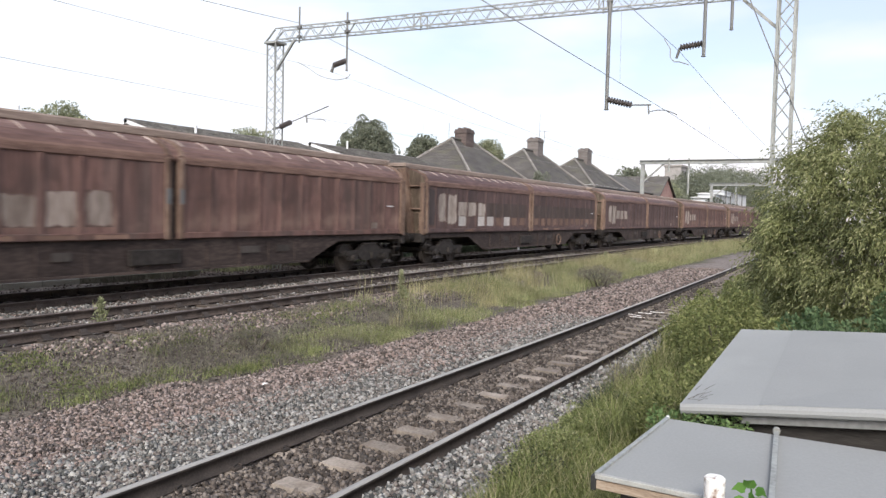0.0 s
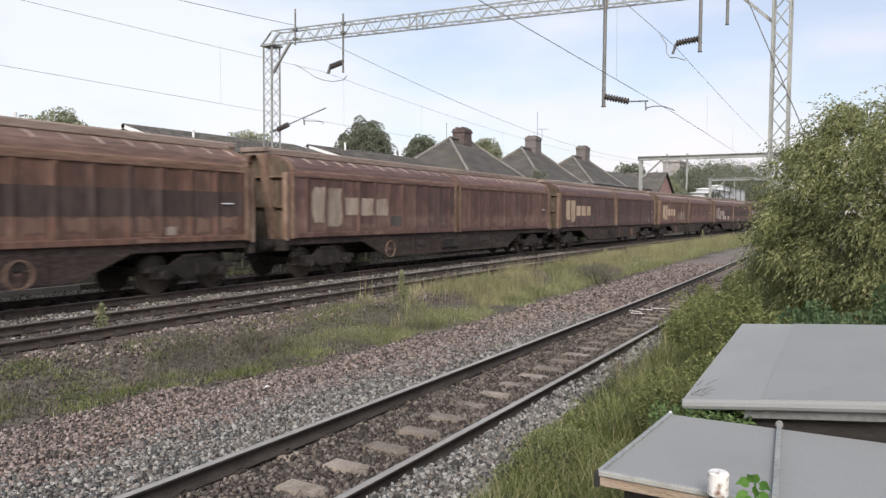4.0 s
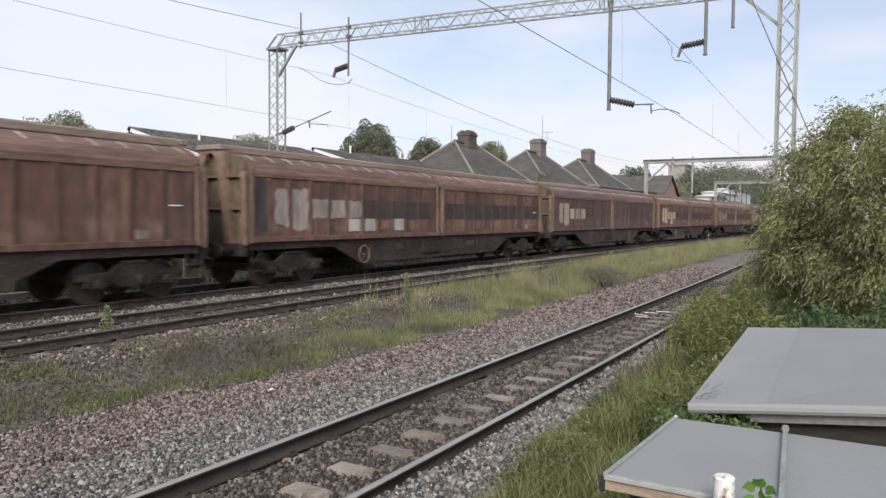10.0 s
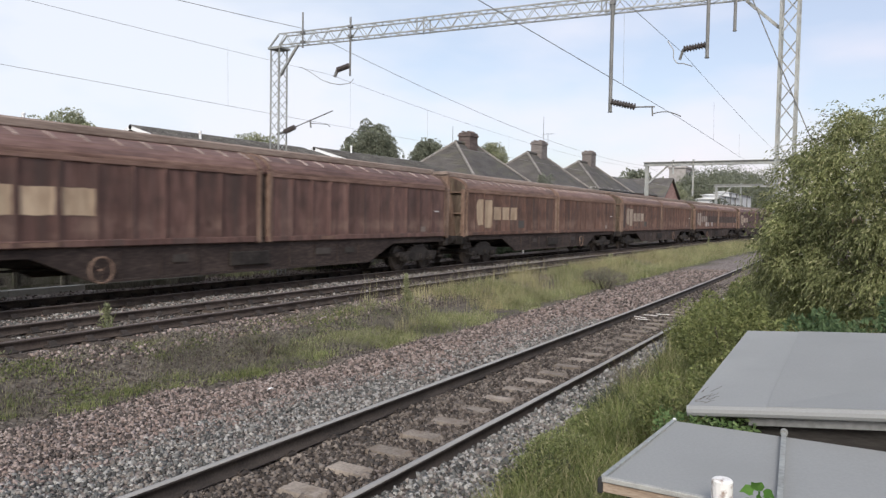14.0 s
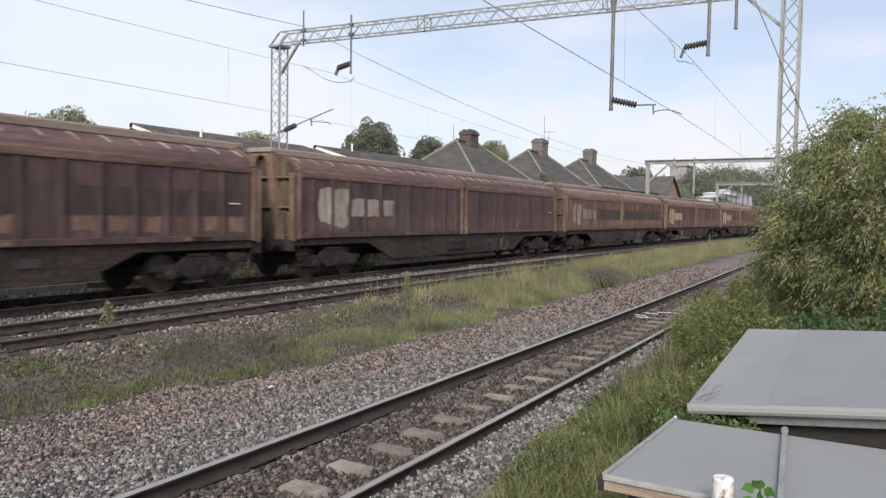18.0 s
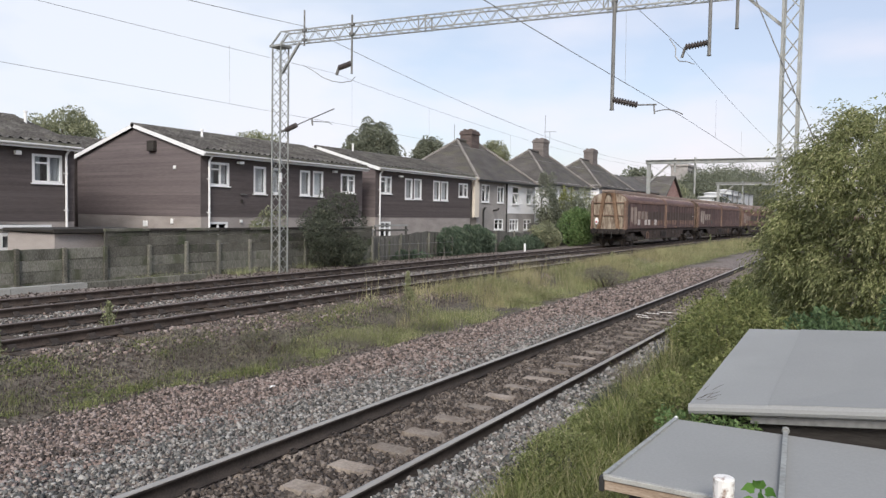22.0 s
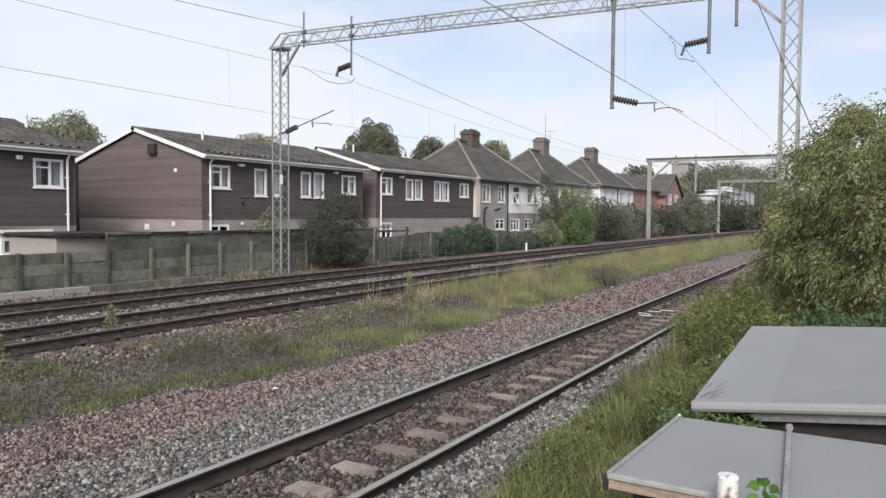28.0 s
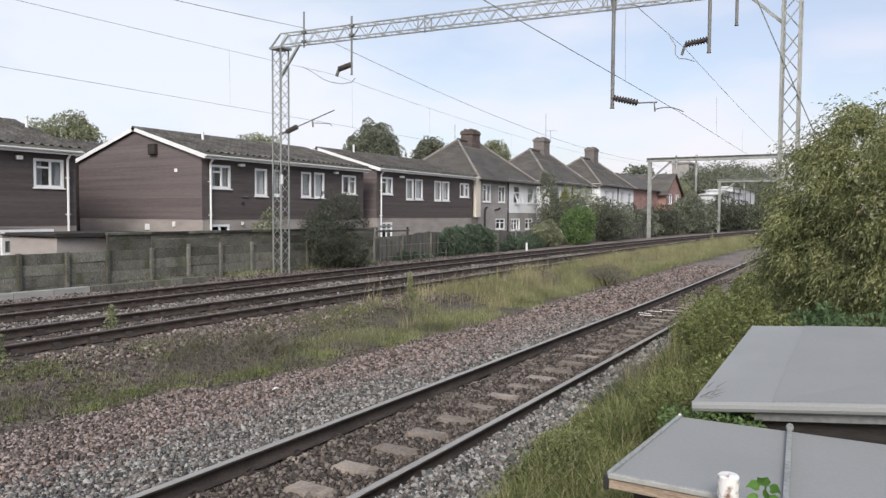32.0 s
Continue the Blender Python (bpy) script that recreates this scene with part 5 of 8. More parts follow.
WAGONS = []
bases = {}
for k, (kind, mat, band, squares, marks) in enumerate(TRAIN):
    if k == 0:
        w = wagon(kind, True)
    elif kind not in bases:
        w = bases[kind] = wagon(kind)
    else:
        w = copy_thing(bases[kind], Matrix.Identity(4))
    WAGONS.append(w)
for k, (kind, mat, band, squares, marks) in enumerate(TRAIN):
    w = WAGONS[k]
    before = {o.name for o in w.children}
    lettering(w, mat, band, squares, marks, k + 5)
    narrow([o for o in w.children if o.name not in before])
    if k not in (0, 3, 6, 8, 10, 12):
        # most wagons run with their handbrake wheel forward
        for o in w.children:
            if o.name.startswith("handbrake_wheel"):
                o.location.x += 8.7
    tagged(w, f"{COLOUR_WORDS[kind]} sliding-door bogie van, {PATCH_WORDS[mat]} lettering" + (", dark band" if band else ""), "goods wagon", "wagons of the goods train")
# tail lamp on the last wagon
bm = bmesh.new()
lathe(bm, [(0.02, 0.0), (0.15, 0.0), (0.15, 0.05), (0.02, 0.06)], 16, Matrix.Translation((-10.25, 0.78, 1.72)) @ Matrix.Diagonal((1, 0.8, 1.6, 1)) @ Matrix.Rotation(-math.pi / 2, 4, "Y"))
tail = part("tail_disc", bm, UPVC, WAGONS[0], "white tail marker disc")
bm = bmesh.new()
lathe(bm, [(0.01, 0.0), (0.07, 0.0), (0.06, 0.03), (0.01, 0.035)], 12, Matrix.Translation((-10.31, 0.78, 1.66)) @ Matrix.Rotation(-math.pi / 2, 4, "Y"))
part("red_lamp", bm, LAMP_RED, tail, "red tail lamp lens")

# ---- houses ----


def wp(name, bm, mat, parent, label="", smooth=False):
    """A part built in the world's coordinates under a thing that stands somewhere."""
    off, o = Vector((0, 0, 0)), parent
    while o is not None:
        off += o.location
        o = o.parent
    bmesh.ops.translate(bm, vec=-off, verts=bm.verts)
    return part(name, bm, mat, parent, label, smooth)


def wagain(name, ob, m, parent):
    off, o = Vector((0, 0, 0)), parent
    while o is not None:
        off += o.location
        o = o.parent
    return again(name, ob, Matrix.Translation(-off) @ m, parent)


def pierced(bm, axis, a0, a1, z0, z1, d0, d1, holes):
    """A wall with openings: axis 'x' runs along x (thick in y), 'y' along y."""
    xs = sorted({a0, a1, *[min(max(h[i], a0), a1) for h in holes for i in (0, 1)]})
    zs = sorted({z0, z1, *[min(max(h[i], z0), z1) for h in holes for i in (2, 3)]})
    before = set(bm.verts)
    for xa, xb in zip(xs, xs[1:]):
        for za, zb in zip(zs, zs[1:]):
            if not any(h[0] < (xa + xb) / 2 < h[1] and h[2] < (za + zb) / 2 < h[3] for h in holes):
                if axis == "x":
                    box(bm, xa, xb, d0, d1, za, zb)
                else:
                    box(bm, d0, d1, xa, xb, za, zb)
    bmesh.ops.remove_doubles(bm, verts=[v for v in bm.verts if v not in before], dist=1e-4)
    seen = {}
    for f in bm.faces:
        seen.setdefault(frozenset(f.verts), []).append(f)
    twins = [f for fs in seen.values() if len(fs) > 1 for f in fs]
    bmesh.ops.delete(bm, geom=twins, context="FACES_ONLY")
    return bm


def window(parent, x0, x1, z0, z1, y, bars=(), rails=(), curtain=True, frame_mat=None, name="window"):
    """A framed window in a wall that faces -y: frame, mullions, panes, sill and a curtain behind."""
    fm = frame_mat or UPVC
    w = empty(name)
    w.parent = parent
    off, o = Vector((0, 0, 0)), parent
    while o is not None:
        off += o.location
        o = o.parent
    w.location = Vector((x0, y, z0)) - off
    f = 0.09
    W, H = x1 - x0, z1 - z0
    bm = bmesh.new()
    box(bm, 0, W, -0.03, 0.05, 0, f), box(bm, 0, W, -0.03, 0.05, H - f, H)
    box(bm, 0, f, -0.03, 0.05, f, H - f), box(bm, W - f, W, -0.03, 0.05, f, H - f)
    part("window_frame", bm, fm, w)
    xs = [f, *[b * W for b in bars], W - f]
    for b in bars:
        bm = bmesh.new()
        box(bm, b * W - 0.035, b * W + 0.035, -0.025, 0.045, f, H - f)
        part("mullion", bm, fm, w)
    for i, r in rails:
        bm = bmesh.new()
        box(bm, xs[i] + 0.03, xs[i + 1] - 0.03, -0.02, 0.04, r * H - 0.03, r * H + 0.03)
        part("transom", bm, fm, w)
    for a, b in zip(xs, xs[1:]):
        bm = bmesh.new()
        box(bm, a, b, 0.008, 0.014, f, H - f)
        p = part("pane", bm, GLASS, w)
        p.visible_shadow = False
    bm = bmesh.new()
    box(bm, -0.05, W + 0.05, -0.09, -0.0, -0.045, 0.0, 0.008)
    part("window_sill", bm, fm, w)
    if curtain:
        bm = bmesh.new()
        n = 14
        for a, b in ((0.04, W * 0.36), (W * 0.62, W - 0.04)) if W > 0.9 else ((0.04, W - 0.04),):
            pts = [(a + (b - a) * i / n, 0.16 + 0.02 * (i % 2)) for i in range(n + 1)]
            prism(bm, pts + [(x, y2 + 0.006) for x, y2 in pts[::-1]], "z", 0.02, H - 0.04)
        part("curtain", bm, CURTAIN, w, "pale net curtain")
    return w


BOARD = {}


def board_mesh():
    """One metre of lapped weather board."""
    bm = bmesh.new()
    prism(bm, [(-0.014, 0.0), (0.0, 0.0), (0.0, 0.125), (-0.007, 0.125)], "x", 0.0, 1.0)
    return bm


def boards(parent, along, a0, a1, z0, z1, at, holes=(), slope=None, mat=None):
    """Courses of lapped boards, each cut at the openings. along 'x': the face looks to -y; 'y': it looks to -x."""
    mat = mat or TILE_HUNG
    z = z0
    while z < z1 - 0.02:
        h = min(0.12, z1 - z)
        lo, hi = a0, a1
        if slope:
            lo, hi = slope(z + h)
            if hi - lo < 0.3:
                break
        cuts = [lo]
        for c in sorted(holes):
            if c[2] < z + h - 0.01 and c[3] > z + 0.01:
                cuts += [c[0], c[1]]
        cuts.append(hi)
        for p, q in zip(cuts[::2], cuts[1::2]):
            if q - p < 0.05:
                continue
            if along == "x":
                m = Matrix.Translation((p, at, z)) @ Matrix.Diagonal((q - p, 1, h / 0.12, 1))
            else:
                m = Matrix.Translation((at, q, z)) @ Matrix.Rotation(-math.pi / 2, 4, "Z") @ Matrix.Diagonal((q - p, 1, h / 0.12, 1))
            if mat not in BOARD:
                BOARD[mat] = part("board", board_mesh(), mat, parent)
                off, o = Vector((0, 0, 0)), parent
                while o is not None:
                    off += o.location
                    o = o.parent
                BOARD[mat].matrix_local = Matrix.Translation(-off) @ m
            else:
                wagain("board", BOARD[mat], m, parent)
        z += 0.12


def tiled_slope(parent, x0, x1, y0, z0, y1, z1, name="roof_slope", roll=0.33, course=0.36):
    """A slope of rolled concrete tiles from the eave (y0, z0) up to the ridge (y1, z1)."""
    nx = max(2, int((x1 - x0) / roll)) * 4
    length = math.hypot(y1 - y0, z1 - z0)
    nc = max(2, int(length / course))
    xs = np.linspace(x0, x1, nx + 1)
    wave = 0.088 * np.array([0, 0.1, 1.0, 0.75])[np.arange(nx + 1) % 4]
    ny, nz = -(z1 - z0) / length * (1 if y1 > y0 else -1), abs(y1 - y0) / length
    v, f = [], []
    rowk = 0
    for c in range(nc):
        for e, lift in ((c / nc, 0.032), ((c + 1) / nc, 0.0)):
            jit = rng.normal(size=nx + 1) * 0.002
            yy, zz = y0 + (y1 - y0) * e, z0 + (z1 - z0) * e
            v.append(np.column_stack([xs, yy + ny * (wave + lift + jit), zz + nz * (wave + lift + jit)]))
            rowk += 1
    i = np.arange(rowk * (nx + 1)).reshape(rowk, nx + 1)
    f = np.stack([i[:-1, :-1], i[:-1, 1:], i[1:, 1:], i[1:, :-1]], -1).reshape(-1, 4)
    off, o = Vector((0, 0, 0)), parent
    while o is not None:
        off += o.location
        o = o.parent
    return indexed(name, np.concatenate(v) - np.array(off), f, ROOF_TILE, parent)


def boarded_house(x0, x1, yf, depth, zg, band, ze, zr, wins, low, label, pipe_x=None, left_gable=True, far_x=None):
    """Two-storey terraced house: grey brick below, brown boards above, low tiled gable roof with white trim."""
    h = empty("terraced_house", pose((x0 + x1) / 2, yf + depth / 2, zg))
    yb, yr = yf + depth, yf + depth / 2
    t = 0.25
    bm = bmesh.new()
    pierced(bm, "x", x0, x1, zg - 0.4, band, yf, yf + t, low)
    box(bm, x0, x1, yb - t, yb, zg - 0.4, band)
    box(bm, x0, x0 + t, yf + t, yb - t, zg - 0.4, band), box(bm, x1 - t, x1, yf + t, yb - t, zg - 0.4, band)
    wp("brick_wall", bm, BRICK_GREY, h, "greyish-pink brick lower wall")
    bm = bmesh.new()
    pierced(bm, "x", x0, x1, band, ze, yf, yf + t, wins)
    box(bm, x0, x1, yb - t, yb, band, ze)
    for xa, xb in ((x0, x0 + t), (x1 - t, x1)):
        prism(bm, [(yf + t, band), (yb - t, band), (yb - t, ze), (yr, zr - 0.12), (yf + t, ze)], "x", xa, xb)
    wp("upper_wall", bm, TILE_HUNG, h)
    bm = bmesh.new()
    box(bm, x0 + t, x1 - t, yf + t, yb - t, band - 0.1, band + 0.1)
    box(bm, x0 + t, x1 - t, yf + t + 1.8, yf + t + 1.9, zg, ze)
    wp("inner_wall", bm, ROOM, h)
    boards(h, "x", x0 - 0.03, x1, band - 0.04, ze, yf - 0.002, [(a - 0.03, b + 0.03, c - 0.05, d + 0.03) for a, b, c, d in wins])

    def gable(z):
        k = max(0.0, (z - ze) / (zr - 0.1 - ze))
        return yf + (yr - yf) * k, yb - (yb - yr) * k
    # the gable's boards are paler, with its side light in the colour
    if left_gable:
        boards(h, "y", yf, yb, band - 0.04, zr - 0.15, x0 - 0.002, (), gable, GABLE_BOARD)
    ov = 0.28
    tiled_slope(h, x0 - 0.15, x1 + 0.1, yf - ov, ze + 0.02 - ov * (zr - ze) / (yr - yf) + 0.09, yr, zr)
    tiled_slope(h, x0 - 0.15, x1 + 0.1, yb + ov, ze + 0.02 - ov * (zr - ze) / (yr - yf) + 0.09, yr, zr)
    bm = bmesh.new()
    n = int((x1 - x0) / 0.45)
    for i in range(n):
        a = x0 - 0.15 + (x1 - x0 + 0.25) * i / n
        tube(bm, (a, yr, zr + 0.0), (a + (x1 - x0 + 0.25) / n - 0.01, yr, zr + 0.0), 0.11, 0.105, 8)
    wp("ridge_tile", bm, ROOF_TILE, h)
    sl = (zr - ze) / (yr - yf)
    for xa in (x0 - 0.15, x1 + 0.07):
        for s, ya in ((1, yf - ov), (-1, yb + ov)):
            bm = bmesh.new()
            za = ze - ov * sl
            prism(bm, [(ya, za - 0.10), (yr, zr - 0.10), (yr, zr + 0.05), (ya, za + 0.08)], "x", xa, xa + 0.03)
            wp("barge_board", bm, UPVC, h, "white barge board")
    bm = bmesh.new()
    box(bm, x0 - 0.15, x1 + 0.1, yf - ov - 0.03, yf - ov, ze - ov * sl - 0.10, ze - ov * sl + 0.06)
    wp("fascia", bm, UPVC, h, "white fascia board")
    bm = bmesh.new()
    n, zz = 8, ze - ov * sl + 0.03
    pts = [(yf - ov - 0.09 + 0.06 * math.cos(math.pi + math.pi * i / n), zz + 0.06 * math.sin(math.pi + math.pi * i / n)) for i in range(n + 1)]
    prism(bm, pts + [(yf - ov - 0.03, zz + 0.01), (yf - ov - 0.15, zz + 0.01)], "x", x0 - 0.15, x1 + 0.1)
    wp("gutter", bm, UPVC, h, "white gutter")
    bm = bmesh.new()
    box(bm, x0 - 0.12, x1 + 0.08, yf - ov + 0.005, yf - ov + 0.06, ze - ov * sl + 0.05, ze - ov * sl + 0.17)
    wp("eaves_mortar", bm, FENCE_CONCRETE, h, "grey mortar under the eaves tiles")
    if pipe_x is not None:
        bm = bmesh.new()
        tube(bm, (pipe_x, yf - 0.10, zg), (pipe_x, yf - 0.10, ze - 0.35), 0.042, n=10)
        tube(bm, (pipe_x, yf - 0.10, ze - 0.35), (pipe_x, yf - ov - 0.06, ze - ov * sl), 0.042, n=10)
        for z in (0.9, 2.2, 3.5):
            box(bm, pipe_x - 0.06, pipe_x + 0.06, yf - 0.14, yf - 0.02, z, z + 0.04)
        wp("drainpipe", bm, UPVC, h, "white drainpipe")
    for k, (a, b, c, d) in enumerate(wins):
        wide = b - a > 0.85
        window(h, a, b, c, d, yf + 0.02, (0.55,) if wide else (), ((0, 0.70), ) if wide and k % 2 == 0 else (((1, 0.70),) if wide else ()), True)
    for a, b, c, d in low:
        window(h, a, b, c, d, yf + 0.02, (0.5,), ((0, 0.6), (1, 0.6)), False)
    tagged(h, label, "house", "boarded terraced houses")
    return h


def small_box(parent, name, x, y, z, dx, dz, mat, dy=0.08, label=""):
    bm = bmesh.new()
    box(bm, x - dx / 2, x + dx / 2, y - dy, y, z - dz / 2, z + dz / 2, 0.01)
    return wp(name, bm, mat, parent, label)


# the house with its gable to the line's length
HB = boarded_house(19.4, 29.6, 22.5, 7.9, -0.5, 2.09, 4.57, 5.75,
                   [(19.79, 20.82, 3.27, 4.20), (22.15, 22.86, 3.02, 4.18), (23.2, 23.75, 3.05, 4.18), (24.99, 25.67, 3.04, 4.19), (25.87, 26.59, 3.03, 4.21), (27.89, 29.0, 3.26, 4.19)],
                   [(19.75, 20.75, 1.0, 1.85), (22.15, 22.80, 1.15, 1.85)],
                   "brown-boarded terraced house on a pinkish-grey brick ground floor", 19.72)
small_box(HB, "alarm_box", 19.33, 25.5, 4.86, 0.22, 0.42, SHED_DARK, 0.42, "dark brown alarm box")
small_box(HB, "vent", 19.38, 24.05, 3.98, 0.08, 0.14, UPVC, 0.14, "white wall vent")
small_box(HB, "meter_box", 19.38, 25.9, 1.72, 0.08, 0.24, UPVC, 0.24, "white vent frame")
small_box(HB, "vent", 19.38, 24.2, 1.85, 0.10, 0.2, UPVC, 0.12)
small_box(HB, "security_lamp", 21.3, 22.46, 4.25, 0.26, 0.10, UPVC, 0.18, "white security lamp")
small_box(HB, "security_lamp", 27.3, 22.46, 4.25, 0.22, 0.10, UPVC, 0.18, "white security lamp")
small_box(HB, "vent", 21.4, 22.46, 1.88, 0.12, 0.12, UPVC, 0.06)
small_box(HB, "vent", 21.55, 22.46, 2.98, 0.34, 0.05, GALV_DARK, 0.04, "grey wall bracket")
small_box(HB, "vent", 21.45, 22.46, 2.70, 0.12, 0.14, SHED_DARK, 0.04, "dark wall vent")
small_box(HB, "satellite_bracket", 28.95, 22.46, 3.05, 0.08, 0.25, SHED_DARK, 0.06, "dark wall bracket")
HC = boarded_house(30.75, 40.98, 22.5, 7.9, -0.35, 2.14, 4.70, 5.86,
                   [(31.1, 32.19, 3.34, 4.26), (33.48, 34.23, 3.11, 4.26), (34.39, 35.17, 3.13, 4.28), (36.45, 37.23, 3.11, 4.28), (37.35, 38.16, 3.12, 4.28), (39.46, 40.63, 3.39, 4.27)],
                   [(31.16, 32.15, 1.0, 1.86)],
                   "brown-boarded terraced house with tiled roof beside rendered houses", 31.02)
small_box(HC, "security_lamp", 32.9, 22.46, 4.32, 0.26, 0.10, UPVC, 0.18, "white security lamp")
HA = boarded_house(5.6, 15.75, 24.9, 7.9, -0.5, 1.86, 4.50, 5.78,
                   [(7.0, 8.1, 3.14, 4.14), (10.2, 10.95, 3.0, 4.14), (14.23, 15.30, 3.14, 4.14)],
                   [(13.9, 14.75, 0.85, 1.35)],
                   "brown-boarded house with pale rendered ground floor and lamp", 15.40, left_gable=False)
small_box(HA, "security_lamp", 13.7, 24.86, 4.12, 0.2, 0.14, UPVC, 0.14, "white round security lamp")
small_box(HA, "vent", 13.6, 24.86, 1.42, 0.12, 0.16, UPVC, 0.06)
# soil pipes and vents on the roofs
for hx, hy, hz, hh, ho in ((21.6, 25.0, 5.35, 0.35, HB), (15.55, 27.6, 5.5, 0.35, HA), (33.3, 26.0, 5.7, 0.5, HC)):
    bm = bmesh.new()
    tube(bm, (hx, hy, hz - 0.2), (hx, hy, hz + hh), 0.055, n=10)
    tube(bm, (hx, hy, hz + hh), (hx, hy, hz + hh + 0.06), 0.075, n=10)
    wp("soil_vent", bm, UPVC, ho, "white soil vent")


def link_block():
    """Low block that closes the gap between two houses."""
    h = empty("house_extension", pose(17.6, 33, -0.5))
    bm = bmesh.new()
    box(bm, 15.76, 24.0, 30.9, 36.6, -0.8, 4.6)
    wp("wall", bm, TILE_HUNG, h)
    tiled_slope(h, 15.8, 24.2, 30.75, 4.7, 33.6, 5.75)
    tiled_slope(h, 15.8, 24.2, 36.8, 4.7, 33.6, 5.75)
    tagged(h, "brown boarded house extension with low tiled roof", "house")


link_block()


def hip_roof(parent, x0, x1, y0, y1, ze, rx0, rx1, ry, zr, mat, ov=0.35):
    """Four plain-tiled slopes, course over course."""
    drop = ov * (zr - ze) / (ry - y0)
    lo = [(x0 - ov, y0 - ov), (x1 + ov, y0 - ov), (x1 + ov, y1 + ov), (x0 - ov, y1 + ov)]
    hi = [(rx0, ry), (rx1, ry), (rx1, ry), (rx0, ry)]
    n = int((zr - ze) / 0.105)
    for k in range(4):
        j = (k + 1) % 4
        bm = bmesh.new()
        A, B, C, D = Vector((*lo[k], ze - drop)), Vector((*lo[j], ze - drop)), Vector((*hi[j], zr)), Vector((*hi[k], zr))
        nrm = (B - A).cross(D - A if (D - A).length > 0.1 else C - A).normalized()
        last = None
        for i in range(n):
            for f0, lift in ((i / n, 0.011), ((i + 1) / n, 0.0)):
                row = [bm.verts.new(A.lerp(D, f0) + nrm * lift), bm.verts.new(B.lerp(C, f0) + nrm * lift)]
                if last:
                    bm.faces.new((last[0], last[1], row[1], row[0]))
                last = row
        wp("roof_slope", bm, mat, parent)
    for (a, b), c in zip(lo, hi):
        bm = bmesh.new()
        p, q = Vector((a, b, ze - drop + 0.05)), Vector((*c, zr + 0.05))
        m = int((q - p).length / 0.45)
        for i in range(m):
            tube(bm, p.lerp(q, i / m), p.lerp(q, (i + 0.96) / m), 0.10, 0.085, 7)
        wp("hip_tile", bm, HIP_TILE, parent, "mortared hip tiles")
    bm = bmesh.new()
    tube(bm, (rx0, ry, zr + 0.05), (rx1, ry, zr + 0.05), 0.13, n=8)
    wp("ridge_tile", bm, mat, parent)


def chimney(parent, x, y, z0, z1, dx, dy, pots, mat):
    bm = bmesh.new()
    box(bm, x - dx / 2, x + dx / 2, y - dy / 2, y + dy / 2, z0, z1 - 0.28)
    box(bm, x - dx / 2 - 0.06, x + dx / 2 + 0.06, y - dy / 2 - 0.06, y + dy / 2 + 0.06, z1 - 0.28, z1 - 0.14)
    box(bm, x - dx / 2, x + dx / 2, y - dy / 2, y + dy / 2, z1 - 0.14, z1)
    c = wp("chimney", bm, mat, parent, "brick chimney stack")
    for i in range(pots):
        for j in (-1, 1):
            bm = bmesh.new()
            px, py = x + (i - (pots - 1) / 2) * dx / max(1, pots) * 0.95, y + j * dy * 0.24
            lathe(bm, [(0.14, 0), (0.125, 0.04), (0.115, 0.10), (0.13, 0.11), (0.125, 0.14), (0.07, 0.14)], 9, Matrix.Translation((px, py, z1 - 0.02)))
            wp("chimney_pot", bm, CLAY, c)


def aerial(x, y, z0, z1, yagi=True, label="thin grey television aerial on a chimney"):
    a = empty("tv_aerial", pose(x, y, z0))
    bm = bmesh.new()
    tube(bm, (0, 0, 0), (0, 0, z1 - z0), 0.02, n=5)
    part("pole", bm, GALV_DARK, a)
    if yagi:
        bm = bmesh.new()
        tube(bm, (-0.5, 0.25, z1 - z0 - 0.1), (0.6, -0.3, z1 - z0), 0.012, n=5)
        for i in range(7):
            c = Vector((-0.5, 0.25, z1 - z0 - 0.1)).lerp(Vector((0.6, -0.3, z1 - z0)), i / 6)
            tube(bm, c + Vector((-0.1, -0.2, 0)), c + Vector((0.1, 0.2, 0)), 0.008, n=4)
        part("yagi", bm, GALV_DARK, a)
    tagged(a, label, "aerial")


